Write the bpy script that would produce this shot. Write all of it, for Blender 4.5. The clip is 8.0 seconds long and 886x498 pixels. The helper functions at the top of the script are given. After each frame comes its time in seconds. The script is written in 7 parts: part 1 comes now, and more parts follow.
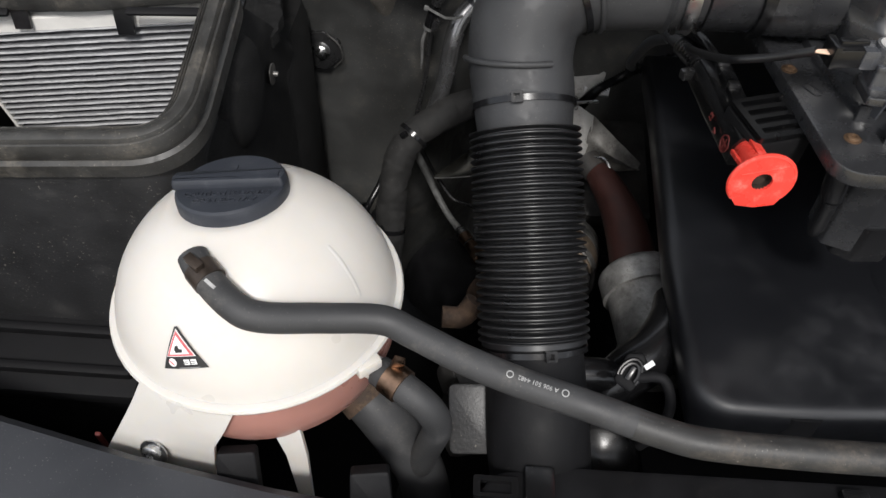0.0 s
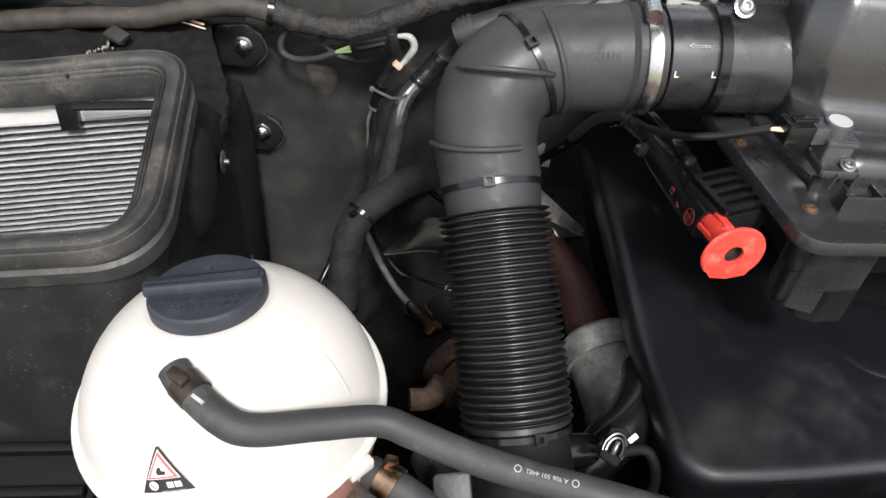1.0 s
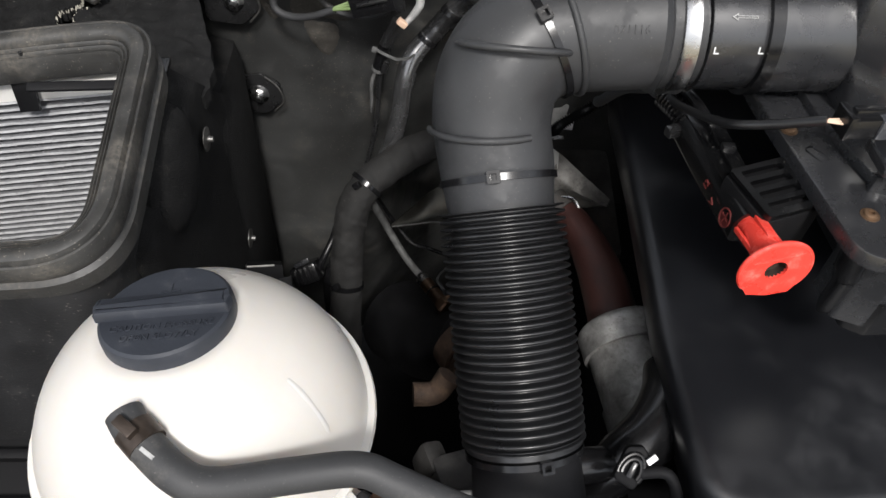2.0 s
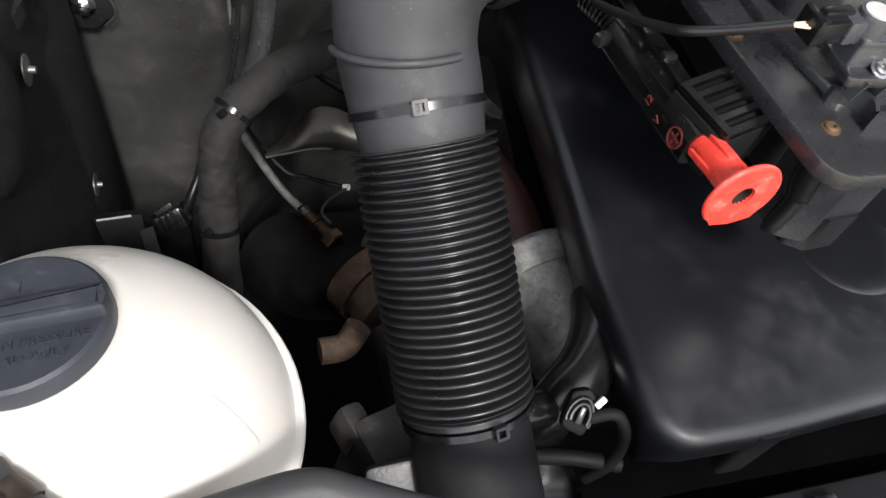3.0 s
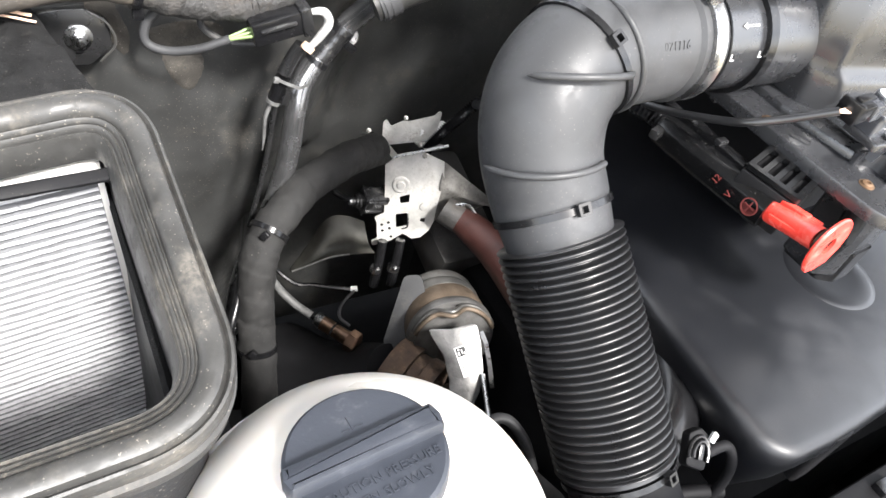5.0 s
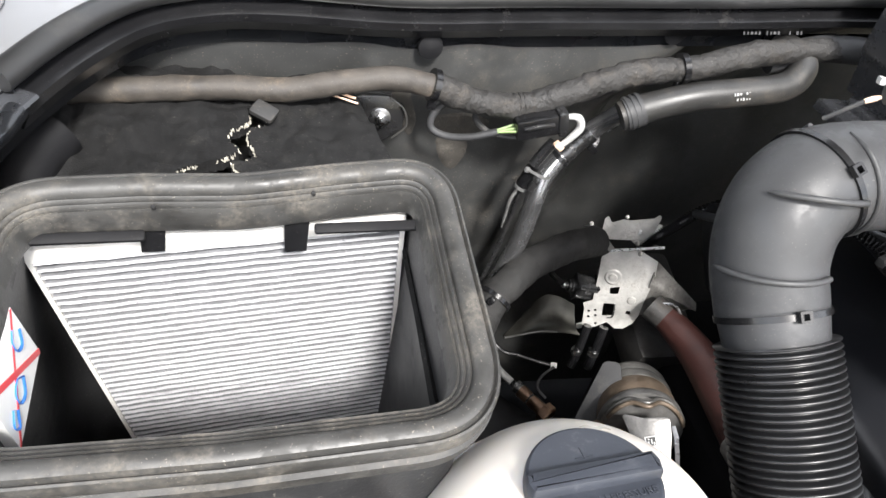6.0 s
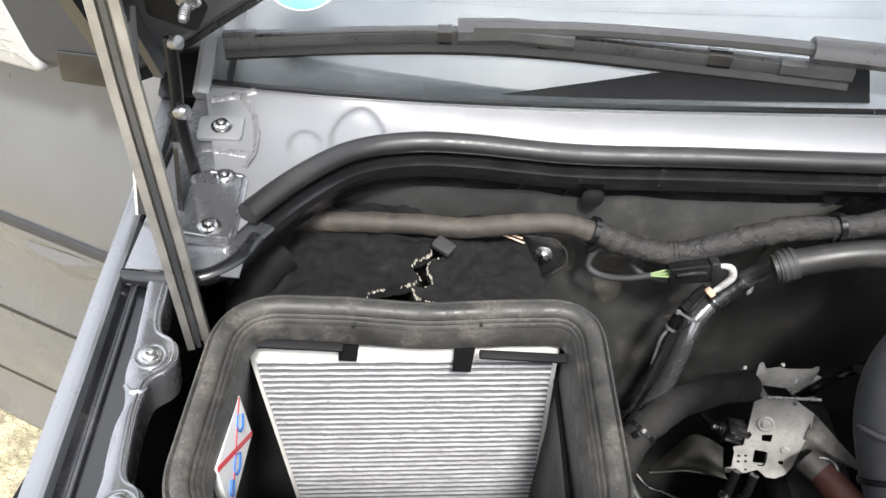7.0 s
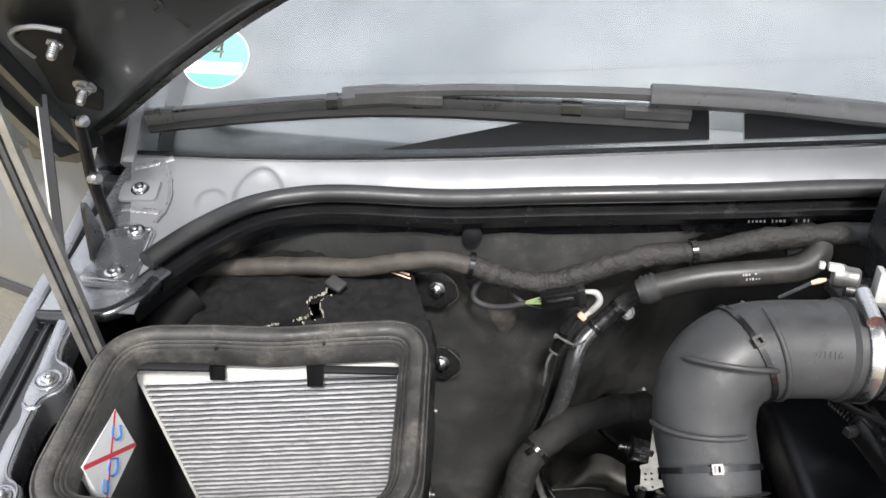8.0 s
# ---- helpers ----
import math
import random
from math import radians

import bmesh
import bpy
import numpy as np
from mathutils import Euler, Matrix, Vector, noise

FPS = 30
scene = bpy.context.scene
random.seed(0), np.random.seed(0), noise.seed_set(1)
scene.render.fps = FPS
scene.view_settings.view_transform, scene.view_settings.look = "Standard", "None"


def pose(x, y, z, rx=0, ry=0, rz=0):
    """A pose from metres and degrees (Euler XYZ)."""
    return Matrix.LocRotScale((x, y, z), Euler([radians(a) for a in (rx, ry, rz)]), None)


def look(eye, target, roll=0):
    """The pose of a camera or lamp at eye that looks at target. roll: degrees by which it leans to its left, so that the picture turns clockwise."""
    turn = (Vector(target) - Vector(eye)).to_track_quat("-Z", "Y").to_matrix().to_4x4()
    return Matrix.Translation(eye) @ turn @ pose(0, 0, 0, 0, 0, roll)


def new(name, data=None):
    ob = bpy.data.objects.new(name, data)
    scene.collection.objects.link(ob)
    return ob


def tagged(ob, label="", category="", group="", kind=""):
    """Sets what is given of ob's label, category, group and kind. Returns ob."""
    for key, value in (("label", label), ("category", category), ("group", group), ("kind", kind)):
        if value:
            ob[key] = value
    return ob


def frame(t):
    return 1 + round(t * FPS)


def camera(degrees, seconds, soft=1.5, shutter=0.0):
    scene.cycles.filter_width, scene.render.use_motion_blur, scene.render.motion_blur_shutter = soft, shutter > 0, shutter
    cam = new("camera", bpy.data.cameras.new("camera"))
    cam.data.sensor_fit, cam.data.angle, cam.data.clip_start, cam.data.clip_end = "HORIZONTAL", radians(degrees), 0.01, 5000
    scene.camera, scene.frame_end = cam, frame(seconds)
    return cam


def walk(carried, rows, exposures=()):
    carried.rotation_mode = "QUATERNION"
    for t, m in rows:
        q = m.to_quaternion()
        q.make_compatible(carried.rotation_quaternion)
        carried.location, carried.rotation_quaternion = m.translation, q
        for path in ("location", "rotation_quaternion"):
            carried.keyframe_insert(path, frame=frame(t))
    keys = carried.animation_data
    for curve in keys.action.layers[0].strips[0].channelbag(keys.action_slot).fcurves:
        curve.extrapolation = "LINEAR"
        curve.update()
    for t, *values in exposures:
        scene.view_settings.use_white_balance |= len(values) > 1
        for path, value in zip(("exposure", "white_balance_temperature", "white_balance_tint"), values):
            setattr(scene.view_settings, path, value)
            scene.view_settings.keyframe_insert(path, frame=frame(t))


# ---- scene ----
cam = camera(62.2, 8.0)
PATH = [
    (0, -0.0346, 0.0502, 1.5260, 42.93, -1.39, 3.65),
    (0.5, -0.0853, 0.0389, 1.5429, 46.12, -3.80, -5.49),
    (1, -0.0815, 0.0696, 1.5330, 47.81, -3.73, -3.48),
    (1.2, -0.0825, 0.0795, 1.5318, 47.66, -3.58, -3.34),
    (2.3, -0.0471, 0.1706, 1.5183, 39.28, -1.97, -1.23),
    (2.5, -0.0465, 0.1798, 1.5063, 37.56, -3.26, -1.69),
    (3, -0.0895, 0.2218, 1.4819, 35.68, -8.34, -12.64),
    (3.5, -0.1972, 0.2788, 1.4795, 37.37, -10.03, -25.72),
    (3.8, -0.2440, 0.2940, 1.4830, 41.37, -12.61, -28.79),
    (4, -0.2631, 0.2904, 1.4769, 43.08, -13.70, -29.26),
    (4.2, -0.2759, 0.2859, 1.4801, 42.97, -14.34, -29.01),
    (5.3, -0.2958, 0.2621, 1.4968, 45.38, -11.52, -27.01),
    (5.5, -0.3078, 0.2547, 1.5029, 45.88, -11.00, -24.50),
    (6, -0.3615, 0.2211, 1.5256, 48.54, -10.21, -11.50),
    (6.2, -0.3790, 0.2070, 1.5300, 50.31, -8.90, -7.09),
    (6.5, -0.3892, 0.1836, 1.5596, 52.42, -7.67, -0.64),
    (7, -0.3772, 0.1688, 1.5843, 55.69, -6.33, 1.08),
    (7.5, -0.3369, 0.1468, 1.6010, 58.73, -5.07, 0.43),
    (8, -0.2039, 0.0814, 1.6276, 60.22, -2.26, 2.94),
]
EXPOSURE = [(0.0, 0.2), (1.2, 0.72), (2.3, 0.4), (3.0, 0.95), (3.5, 1.7), (4.2, 2.4), (5.5, 2.12), (6.0, 1.83), (6.5, 1.55), (8.0, 1.06)]
walk(cam, [(t, pose(*row)) for t, *row in PATH], EXPOSURE)

# ---- daylight ----
world = bpy.data.worlds.new("sky")
scene.world = world
world.use_nodes = True
wn = world.node_tree.nodes
sky = wn.new("ShaderNodeTexSky")
sky.sky_type = "NISHITA"
sky.sun_disc = False
sky.sun_elevation, sky.sun_rotation = radians(50), radians(175)
sky.air_density, sky.dust_density = 1.0, 3.0
haze = wn.new("ShaderNodeMix")
haze.data_type = "RGBA"
haze.inputs[0].default_value = 0.55
# broken cloud cover
clouds = wn.new("ShaderNodeTexNoise")
clouds.inputs["Scale"].default_value, clouds.inputs["Detail"].default_value = 4.5, 3.0
tone = wn.new("ShaderNodeMix")
tone.data_type = "RGBA"
tone.inputs[6].default_value, tone.inputs[7].default_value = (5.0, 5.4, 6.2, 1), (16.5, 16.4, 16.2, 1)
spread = wn.new("ShaderNodeMapRange")
spread.inputs[1].default_value, spread.inputs[2].default_value = 0.36, 0.64
world.node_tree.links.new(clouds.outputs[0], spread.inputs[0])
world.node_tree.links.new(spread.outputs[0], tone.inputs[0])
world.node_tree.links.new(tone.outputs[2], haze.inputs[7])
world.node_tree.links.new(sky.outputs[0], haze.inputs[6])
world.node_tree.links.new(haze.outputs[2], wn["Background"].inputs[0])
wn["Background"].inputs[1].default_value = 0.125

sun = new("sun", bpy.data.lights.new("sun", "SUN"))
sun.data.energy, sun.data.angle, sun.data.color = 2.5, radians(9), (1.0, 0.978, 0.952)
# from the front of the vehicle and its driver side, under the open bonnet
sun.matrix_world = look((0.22, -2.0, 4.1), (0, 0.5, 1.1))

# ---- shaping helpers ----
ORIGIN = {}


def place(ob, at, parent=None):
    """Stand ob at a world point, under a parent if one is given."""
    at = Vector(at)
    if parent is not None:
        ob.parent = parent
        ob.location = at - ORIGIN[parent.name]
    else:
        ob.location = at
    ORIGIN[ob.name] = at
    return ob


def thing(name, at, label, category, group="", kind=""):
    return place(tagged(new(name), label, category, group, kind), at)


def finish(name, bm, material, at=(0, 0, 0), sharp=38):
    bm.transform(Matrix.Translation(-Vector(at)))
    mesh = bpy.data.meshes.new(name)
    bmesh.ops.recalc_face_normals(bm, faces=bm.faces)
    bm.to_mesh(mesh)
    bm.free()
    mesh.materials.append(material)
    mesh.polygons.foreach_set("use_smooth", [True] * len(mesh.polygons))
    mesh.set_sharp_from_angle(angle=radians(sharp))
    return mesh


def part(name, bm, material, parent, label="", sharp=38):
    """One bmesh in world coordinates as one mesh under a thing or a part."""
    at = ORIGIN[parent.name]
    ob = new(name, finish(name, bm, material, at, sharp))
    place(ob, at, parent)
    return tagged(ob, label)


def solid(name, bm, material, label="", category="", kind="", at=(0, 0, 0), sharp=38, group=""):
    """A thing of one mesh."""
    ob = new(name, finish(name, bm, material, at, sharp))
    return tagged(place(ob, at), label, category, group, kind)


def smooth_path(pts, n=6, closed=False):
    """Catmull-Rom through points."""
    p = [Vector(q) for q in pts]
    if len(p) < 3:
        return [p[0].lerp(p[1], k / n) for k in range(n + 1)]
    out = []
    m = len(p)
    for i in range(m if closed else m - 1):
        a = p[i - 1] if closed or i else p[0] * 2 - p[1]
        b, c = p[i], p[(i + 1) % m]
        d = p[(i + 2) % m] if closed or i + 2 < m else p[-1] * 2 - p[-2]
        for k in range(n):
            t = k / n
            out.append(0.5 * (2 * b + (c - a) * t + (2 * a - 5 * b + 4 * c - d) * t * t + (3 * b - a - 3 * c + d) * t ** 3))
    if not closed:
        out.append(p[-1])
    return out


def loft(bm, rings, closed_ring=True, caps=True, closed_path=False):
    """Faces between rings of points."""
    vs = [[bm.verts.new(q) for q in ring] for ring in rings]
    m, n = len(vs), len(vs[0])
    for i in range(m if closed_path else m - 1):
        a, b = vs[i], vs[(i + 1) % m]
        for j in range(n if closed_ring else n - 1):
            k = (j + 1) % n
            bm.faces.new((a[j], a[k], b[k], b[j]))
    if caps and closed_ring and not closed_path:
        bm.faces.new(vs[0])
        bm.faces.new(vs[-1][::-1])
    return bm


def tube(pts, r, seg=14, n=6, bm=None, smooth=True, flat=1.0, caps=True, twist=0.0):
    """A round hose along a path; r is a number, a list along the points or a function of 0..1."""
    bm = bm or bmesh.new()
    path = smooth_path(pts, n) if smooth else [Vector(q) for q in pts]
    m = len(path)
    tan = [(path[min(i + 1, m - 1)] - path[max(i - 1, 0)]).normalized() for i in range(m)]
    side = tan[0].orthogonal().normalized()
    rings = []
    for i in range(m):
        side = (side - tan[i] * side.dot(tan[i])).normalized()
        up = tan[i].cross(side)
        s = i / (m - 1)
        if callable(r):
            rad = r(s)
        elif isinstance(r, (list, tuple)):
            f = s * (len(r) - 1)
            k = min(int(f), len(r) - 2)
            rad = r[k] + (r[k + 1] - r[k]) * (f - k)
        else:
            rad = r
        ring = []
        for j in range(seg):
            a = 2 * math.pi * j / seg + twist
            ring.append(path[i] + (side * math.cos(a) + up * math.sin(a) * flat) * rad)
        rings.append(ring)
    return loft(bm, rings, caps=caps)


def frame_to(at, z, x=None):
    """A matrix at a point whose z axis looks along z, its x axis near x."""
    z = Vector(z).normalized()
    x = Vector(x) if x is not None else z.orthogonal()
    x = (x - z * x.dot(z)).normalized()
    y = z.cross(x)
    return Matrix.Translation(at) @ Matrix((x, y, z)).transposed().to_4x4()


def lathe(profile, m=Matrix(), seg=32, bm=None, caps=True):
    """Turn (radius, height) pairs about the z axis of m."""
    bm = bm or bmesh.new()
    rings = [[m @ Vector((max(r, 1e-5) * math.cos(2 * math.pi * j / seg), max(r, 1e-5) * math.sin(2 * math.pi * j / seg), h)) for j in range(seg)] for r, h in profile]
    return loft(bm, rings, caps=caps)


def box(size, m=Matrix(), bevel=0.0, bm=None, segs=2):
    """A block with eased edges, centred on m."""
    own = bmesh.new()
    bmesh.ops.create_cube(own, size=1)
    own.transform(Matrix.Diagonal((*size, 1)))
    if bevel:
        bmesh.ops.bevel(own, geom=own.edges[:], offset=bevel, segments=segs, profile=0.6, affect="EDGES")
    own.transform(m)
    return merge(bm, own)


def merge(bm, own):
    if bm is None:
        return own
    mesh = bpy.data.meshes.new("tmp")
    own.to_mesh(mesh)
    own.free()
    bm.from_mesh(mesh)
    bpy.data.meshes.remove(mesh)
    return bm


def rounded(poly, radii, n=6):
    """A polygon with rounded corners, as 2D points."""
    out = []
    m = len(poly)
    for i in range(m):
        p, a, b = Vector(poly[i]), Vector(poly[i - 1]), Vector(poly[(i + 1) % m])
        r = radii[i] if isinstance(radii, (list, tuple)) else radii
        if r <= 0:
            out.append(p)
            continue
        u, v = (a - p).normalized(), (b - p).normalized()
        half = u.angle(v) / 2
        d = min(r / math.tan(half), (a - p).length * 0.48, (b - p).length * 0.48)
        s, e = p + u * d, p + v * d
        for k in range(n + 1):
            t = k / n
            out.append(s * (1 - t) ** 2 + p * 2 * t * (1 - t) + e * t * t)
    return out


def prism(poly, h0, h1, m=Matrix(), bevel=0.0, bm=None, segs=2, top_only=True):
    """A flat outline raised from h0 to h1 along the z axis of m."""
    own = bmesh.new()
    low = [own.verts.new((p[0], p[1], h0)) for p in poly]
    top = [own.verts.new((p[0], p[1], h1)) for p in poly]
    n = len(poly)
    for i in range(n):
        k = (i + 1) % n
        own.faces.new((low[i], low[k], top[k], top[i]))
    own.faces.new(low[::-1])
    cap = own.faces.new(top)
    bmesh.ops.recalc_face_normals(own, faces=own.faces)
    if bevel:
        bmesh.ops.bevel(own, geom=cap.edges[:], offset=bevel, segments=segs, profile=0.5, affect="EDGES")
    own.transform(m)
    return merge(bm, own)


def plate(poly, holes, thick, m=Matrix(), bm=None):
    """A sheet with openings right through it; outlines are 2D."""
    own = bmesh.new()
    edges = []
    for loop in [poly] + holes:
        vs = [own.verts.new((p[0], p[1], 0)) for p in loop]
        edges += [own.edges.new((vs[i], vs[(i + 1) % len(vs)])) for i in range(len(vs))]
    bmesh.ops.triangle_fill(own, edges=edges, use_beauty=True, use_dissolve=False)
    got = bmesh.ops.extrude_face_region(own, geom=own.faces[:])
    bmesh.ops.translate(own, verts=[g for g in got["geom"] if isinstance(g, bmesh.types.BMVert)], vec=(0, 0, thick))
    bmesh.ops.recalc_face_normals(own, faces=own.faces)
    own.transform(m)
    return merge(bm, own)


def rect(x0, y0, x1, y1, r=0.0):
    p = [(x0, y0), (x1, y0), (x1, y1), (x0, y1)]
    return rounded(p, r, 3) if r else p


def disc(cx, cy, r, n=14):
    return [(cx + r * math.cos(2 * math.pi * k / n), cy + r * math.sin(2 * math.pi * k / n)) for k in range(n)]


def sweep(path, profile, ups, bm=None, closed=False, closed_profile=True, caps=True):
    """Carry a 2D profile (side, up) along a path; ups gives the up direction, one or one a point."""
    bm = bm or bmesh.new()
    path = [Vector(p) for p in path]
    m = len(path)
    rings = []
    for i in range(m):
        a = path[i - 1] if closed or i else path[0]
        b = path[(i + 1) % m] if closed or i + 1 < m else path[-1]
        tan = (b - a).normalized()
        up = Vector(ups[i] if isinstance(ups, list) else ups)
        side = tan.cross(up).normalized()
        up = side.cross(tan)
        rings.append([path[i] + side * u + up * v for u, v in profile])
    return loft(bm, rings, closed_ring=closed_profile, caps=caps, closed_path=closed)


def sheet(rows, thick, bm=None):
    """A thick skin through rows of points, thickened against its normals."""
    own = bmesh.new()
    loft(own, rows, closed_ring=False, caps=False)
    bmesh.ops.recalc_face_normals(own, faces=own.faces)
    own.normal_update()
    got = bmesh.ops.extrude_face_region(own, geom=own.faces[:])
    moved = [g for g in got["geom"] if isinstance(g, bmesh.types.BMVert)]
    nrm = {v: v.normal.copy() for v in moved}
    for v in moved:
        v.co += nrm[v] * thick
    bmesh.ops.recalc_face_normals(own, faces=own.faces)
    return merge(bm, own)


def lettering(text, size, m, depth=0.0003, align="CENTER", shear=0.0):
    """Raised letters in Blender's own font, as a bmesh."""
    cu = bpy.data.curves.new("letters", "FONT")
    cu.body, cu.size, cu.extrude, cu.align_x, cu.align_y, cu.shear = text, size, depth, align, "CENTER", shear
    cu.resolution_u = 2
    ob = bpy.data.objects.new("letters", cu)
    scene.collection.objects.link(ob)
    mesh = bpy.data.meshes.new_from_object(ob.evaluated_get(bpy.context.evaluated_depsgraph_get()))
    bm = bmesh.new()
    bm.from_mesh(mesh)
    bpy.data.objects.remove(ob)
    bpy.data.curves.remove(cu)
    bpy.data.meshes.remove(mesh)
    bm.transform(m)
    return bm


def hexhead(at, axis, r, h, bm=None, washer=0.0):
    m = frame_to(at, axis)
    bm = bm or bmesh.new()
    if washer:
        lathe([(washer, 0), (washer, h * 0.25), (washer * 0.9, h * 0.32)], m, 20, bm)
    lathe([(r, 0), (r, h * 0.9), (r * 0.85, h)], m, 6, bm)
    return bm


def torx(at, axis, r, h, bm=None):
    """A round pan head with a socket."""
    m = frame_to(at, axis)
    return lathe([(r * 1.35, 0), (r * 1.35, h * 0.2), (r, h * 0.3), (r * 0.95, h * 0.75), (r * 0.7, h), (r * 0.42, h), (r * 0.36, h * 0.5), (0, h * 0.5)], m, 20, bm)


def wrapped_tube(pts, r, turns, n=14, seg=30, step=0.0009, lump=0.0013, seed=0.0):
    """A bundle wound with tape: overlapping turns, lumps and wrinkles."""
    path = smooth_path(pts, n)
    m = len(path)
    tan = [(path[min(i + 1, m - 1)] - path[max(i - 1, 0)]).normalized() for i in range(m)]
    side = tan[0].orthogonal().normalized()
    rings = []
    for i in range(m):
        side = (side - tan[i] * side.dot(tan[i])).normalized()
        up = tan[i].cross(side)
        ring = []
        for j in range(seg):
            a = 2 * math.pi * j / seg
            d = side * math.cos(a) + up * math.sin(a)
            q = path[i] + d * r
            turn = (turns * i / (m - 1) + j / seg) % 1.0
            h = step * (1 - turn) + lump * noise.noise(q * 45 + Vector((seed, 0, 0))) + 0.4 * lump * noise.noise(q * 160 + Vector((0, seed, 0)))
            ring.append(q + d * h)
        rings.append(ring)
    return loft(bmesh.new(), rings)

# ---- materials ----
def surface(name, base, rough=0.5, metal=0.0, var=0.18, scale=30.0, grain=400.0, bump=0.15, dust=0.0, dust_col=(0.22, 0.19, 0.15), dust_scale=18.0,
            coat=0.0, trans=0.0, sss=0.0, spec=0.5, rough_var=0.12, stretch=(1, 1, 1), relief=0.0008, speck=0.0, speck_col=(0.3, 0.28, 0.25), speck_scale=650.0, stain=0.0):
    """A painted, moulded or cast surface: broad tone changes, fine grain, some dust or wear."""
    m = bpy.data.materials.new(name)
    m.use_nodes = True
    nt = m.node_tree
    nd, ln = nt.nodes, nt.links
    b = nd["Principled BSDF"]
    co = nd.new("ShaderNodeTexCoord")
    mp = nd.new("ShaderNodeMapping")
    mp.inputs["Scale"].default_value = stretch
    ln.new(co.outputs["Object"], mp.inputs[0])

    def noise_at(s, detail=4.0, rough_=0.6):
        n = nd.new("ShaderNodeTexNoise")
        n.inputs["Scale"].default_value, n.inputs["Detail"].default_value, n.inputs["Roughness"].default_value = s, detail, rough_
        ln.new(mp.outputs[0], n.inputs["Vector"])
        return n.outputs[0]

    def ramp(src, lo, hi, a=0.0, c=1.0):
        r = nd.new("ShaderNodeMapRange")
        r.inputs[1].default_value, r.inputs[2].default_value, r.inputs[3].default_value, r.inputs[4].default_value = lo, hi, a, c
        ln.new(src, r.inputs[0])
        return r.outputs[0]

    def mix(f, x, y):
        q = nd.new("ShaderNodeMix")
        q.data_type = "RGBA"
        for sock, val in ((0, f), (6, x), (7, y)):
            if isinstance(val, (tuple, list)):
                q.inputs[sock].default_value = (*val, 1)
            elif isinstance(val, (int, float)):
                q.inputs[sock].default_value = val
            else:
                ln.new(val, q.inputs[sock])
        return q.outputs[2]

    broad, fine = noise_at(scale), noise_at(grain, 3.0)
    lo = tuple(max(0, c * (1 - var)) for c in base)
    hi = tuple(min(1, c * (1 + var)) for c in base)
    col = mix(ramp(broad, 0.3, 0.7), lo, hi)
    rsrc = ramp(broad, 0.25, 0.75, max(0.03, rough - rough_var), min(1, rough + rough_var))
    if dust:
        d = ramp(noise_at(dust_scale, 8.0, 0.7), 0.62 - dust * 0.28, 0.86 - dust * 0.2)
        q = nd.new("ShaderNodeMath")
        q.operation = "MULTIPLY"
        ln.new(d, q.inputs[0])
        ln.new(ramp(fine, 0.3, 0.65), q.inputs[1])
        col = mix(q.outputs[0], col, dust_col)
        r2 = nd.new("ShaderNodeMix")
        ln.new(q.outputs[0], r2.inputs[0])
        ln.new(rsrc, r2.inputs[2])
        r2.inputs[3].default_value = 0.92
        rsrc = r2.outputs[0]
    if speck:
        q = nd.new("ShaderNodeMath")
        q.operation = "MULTIPLY"
        ln.new(ramp(noise_at(speck_scale, 2.0, 0.5), 0.68, 0.72), q.inputs[0])
        ln.new(ramp(noise_at(scale * 0.7), 0.35, 0.65, 0.15 * speck, speck), q.inputs[1])
        col = mix(q.outputs[0], col, speck_col)
    if stain:
        st = ramp(noise_at(scale * 1.7, 7.0, 0.65), 0.5, 0.56, 0.0, stain)
        r3 = nd.new("ShaderNodeMath")
        r3.operation = "ADD"
        r3.use_clamp = True
        ln.new(st, r3.inputs[0])
        ln.new(rsrc, r3.inputs[1])
        rsrc = r3.outputs[0]
    ln.new(col, b.inputs["Base Color"])
    ln.new(rsrc, b.inputs["Roughness"])
    b.inputs["Metallic"].default_value = metal
    b.inputs["Specular IOR Level"].default_value = spec
    b.inputs["Coat Weight"].default_value = coat
    b.inputs["Coat Roughness"].default_value = 0.08
    b.inputs["Transmission Weight"].default_value = trans
    if sss:
        b.inputs["Subsurface Weight"].default_value = sss
        b.inputs["Subsurface Radius"].default_value = (0.012, 0.009, 0.006)
        b.inputs["Subsurface Scale"].default_value = 1.0
    if bump:
        bp = nd.new("ShaderNodeBump")
        bp.inputs["Strength"].default_value, bp.inputs["Distance"].default_value = bump, relief
        ln.new(fine, bp.inputs["Height"])
        ln.new(bp.outputs[0], b.inputs["Normal"])
    return m


BLACK = surface("black plastic", (0.0075, 0.0075, 0.0082), 0.23, var=0.25, dust=0.05, dust_col=(0.05, 0.047, 0.043), bump=0.02, rough_var=0.06, speck=0.15)
DUCT = surface("satin black duct plastic", (0.034, 0.0347, 0.0365), 0.46, var=0.12, dust=0.12, dust_col=(0.11, 0.106, 0.1), bump=0.04, stain=0.14, speck=0.25, spec=0.45)
BELLOW = surface("black bellows rubber", (0.0125, 0.0127, 0.0138), 0.36, var=0.15, dust=0.1, dust_col=(0.05, 0.048, 0.046), bump=0.01, spec=0.7)
COVER = surface("engine cover plastic", (0.0058, 0.0062, 0.0078), 0.36, var=0.2, scale=7, grain=900, bump=0.02, dust=0.25, dust_col=(0.019, 0.019, 0.022), dust_scale=12, rough_var=0.05, spec=0.75, stain=0.06, speck=0.05)
BOXBLACK = surface("airbox plastic", (0.021, 0.0215, 0.0235), 0.26, var=0.15, dust=0.05, dust_col=(0.06, 0.058, 0.055), bump=0.015, rough_var=0.05, stain=0.05, spec=0.9)
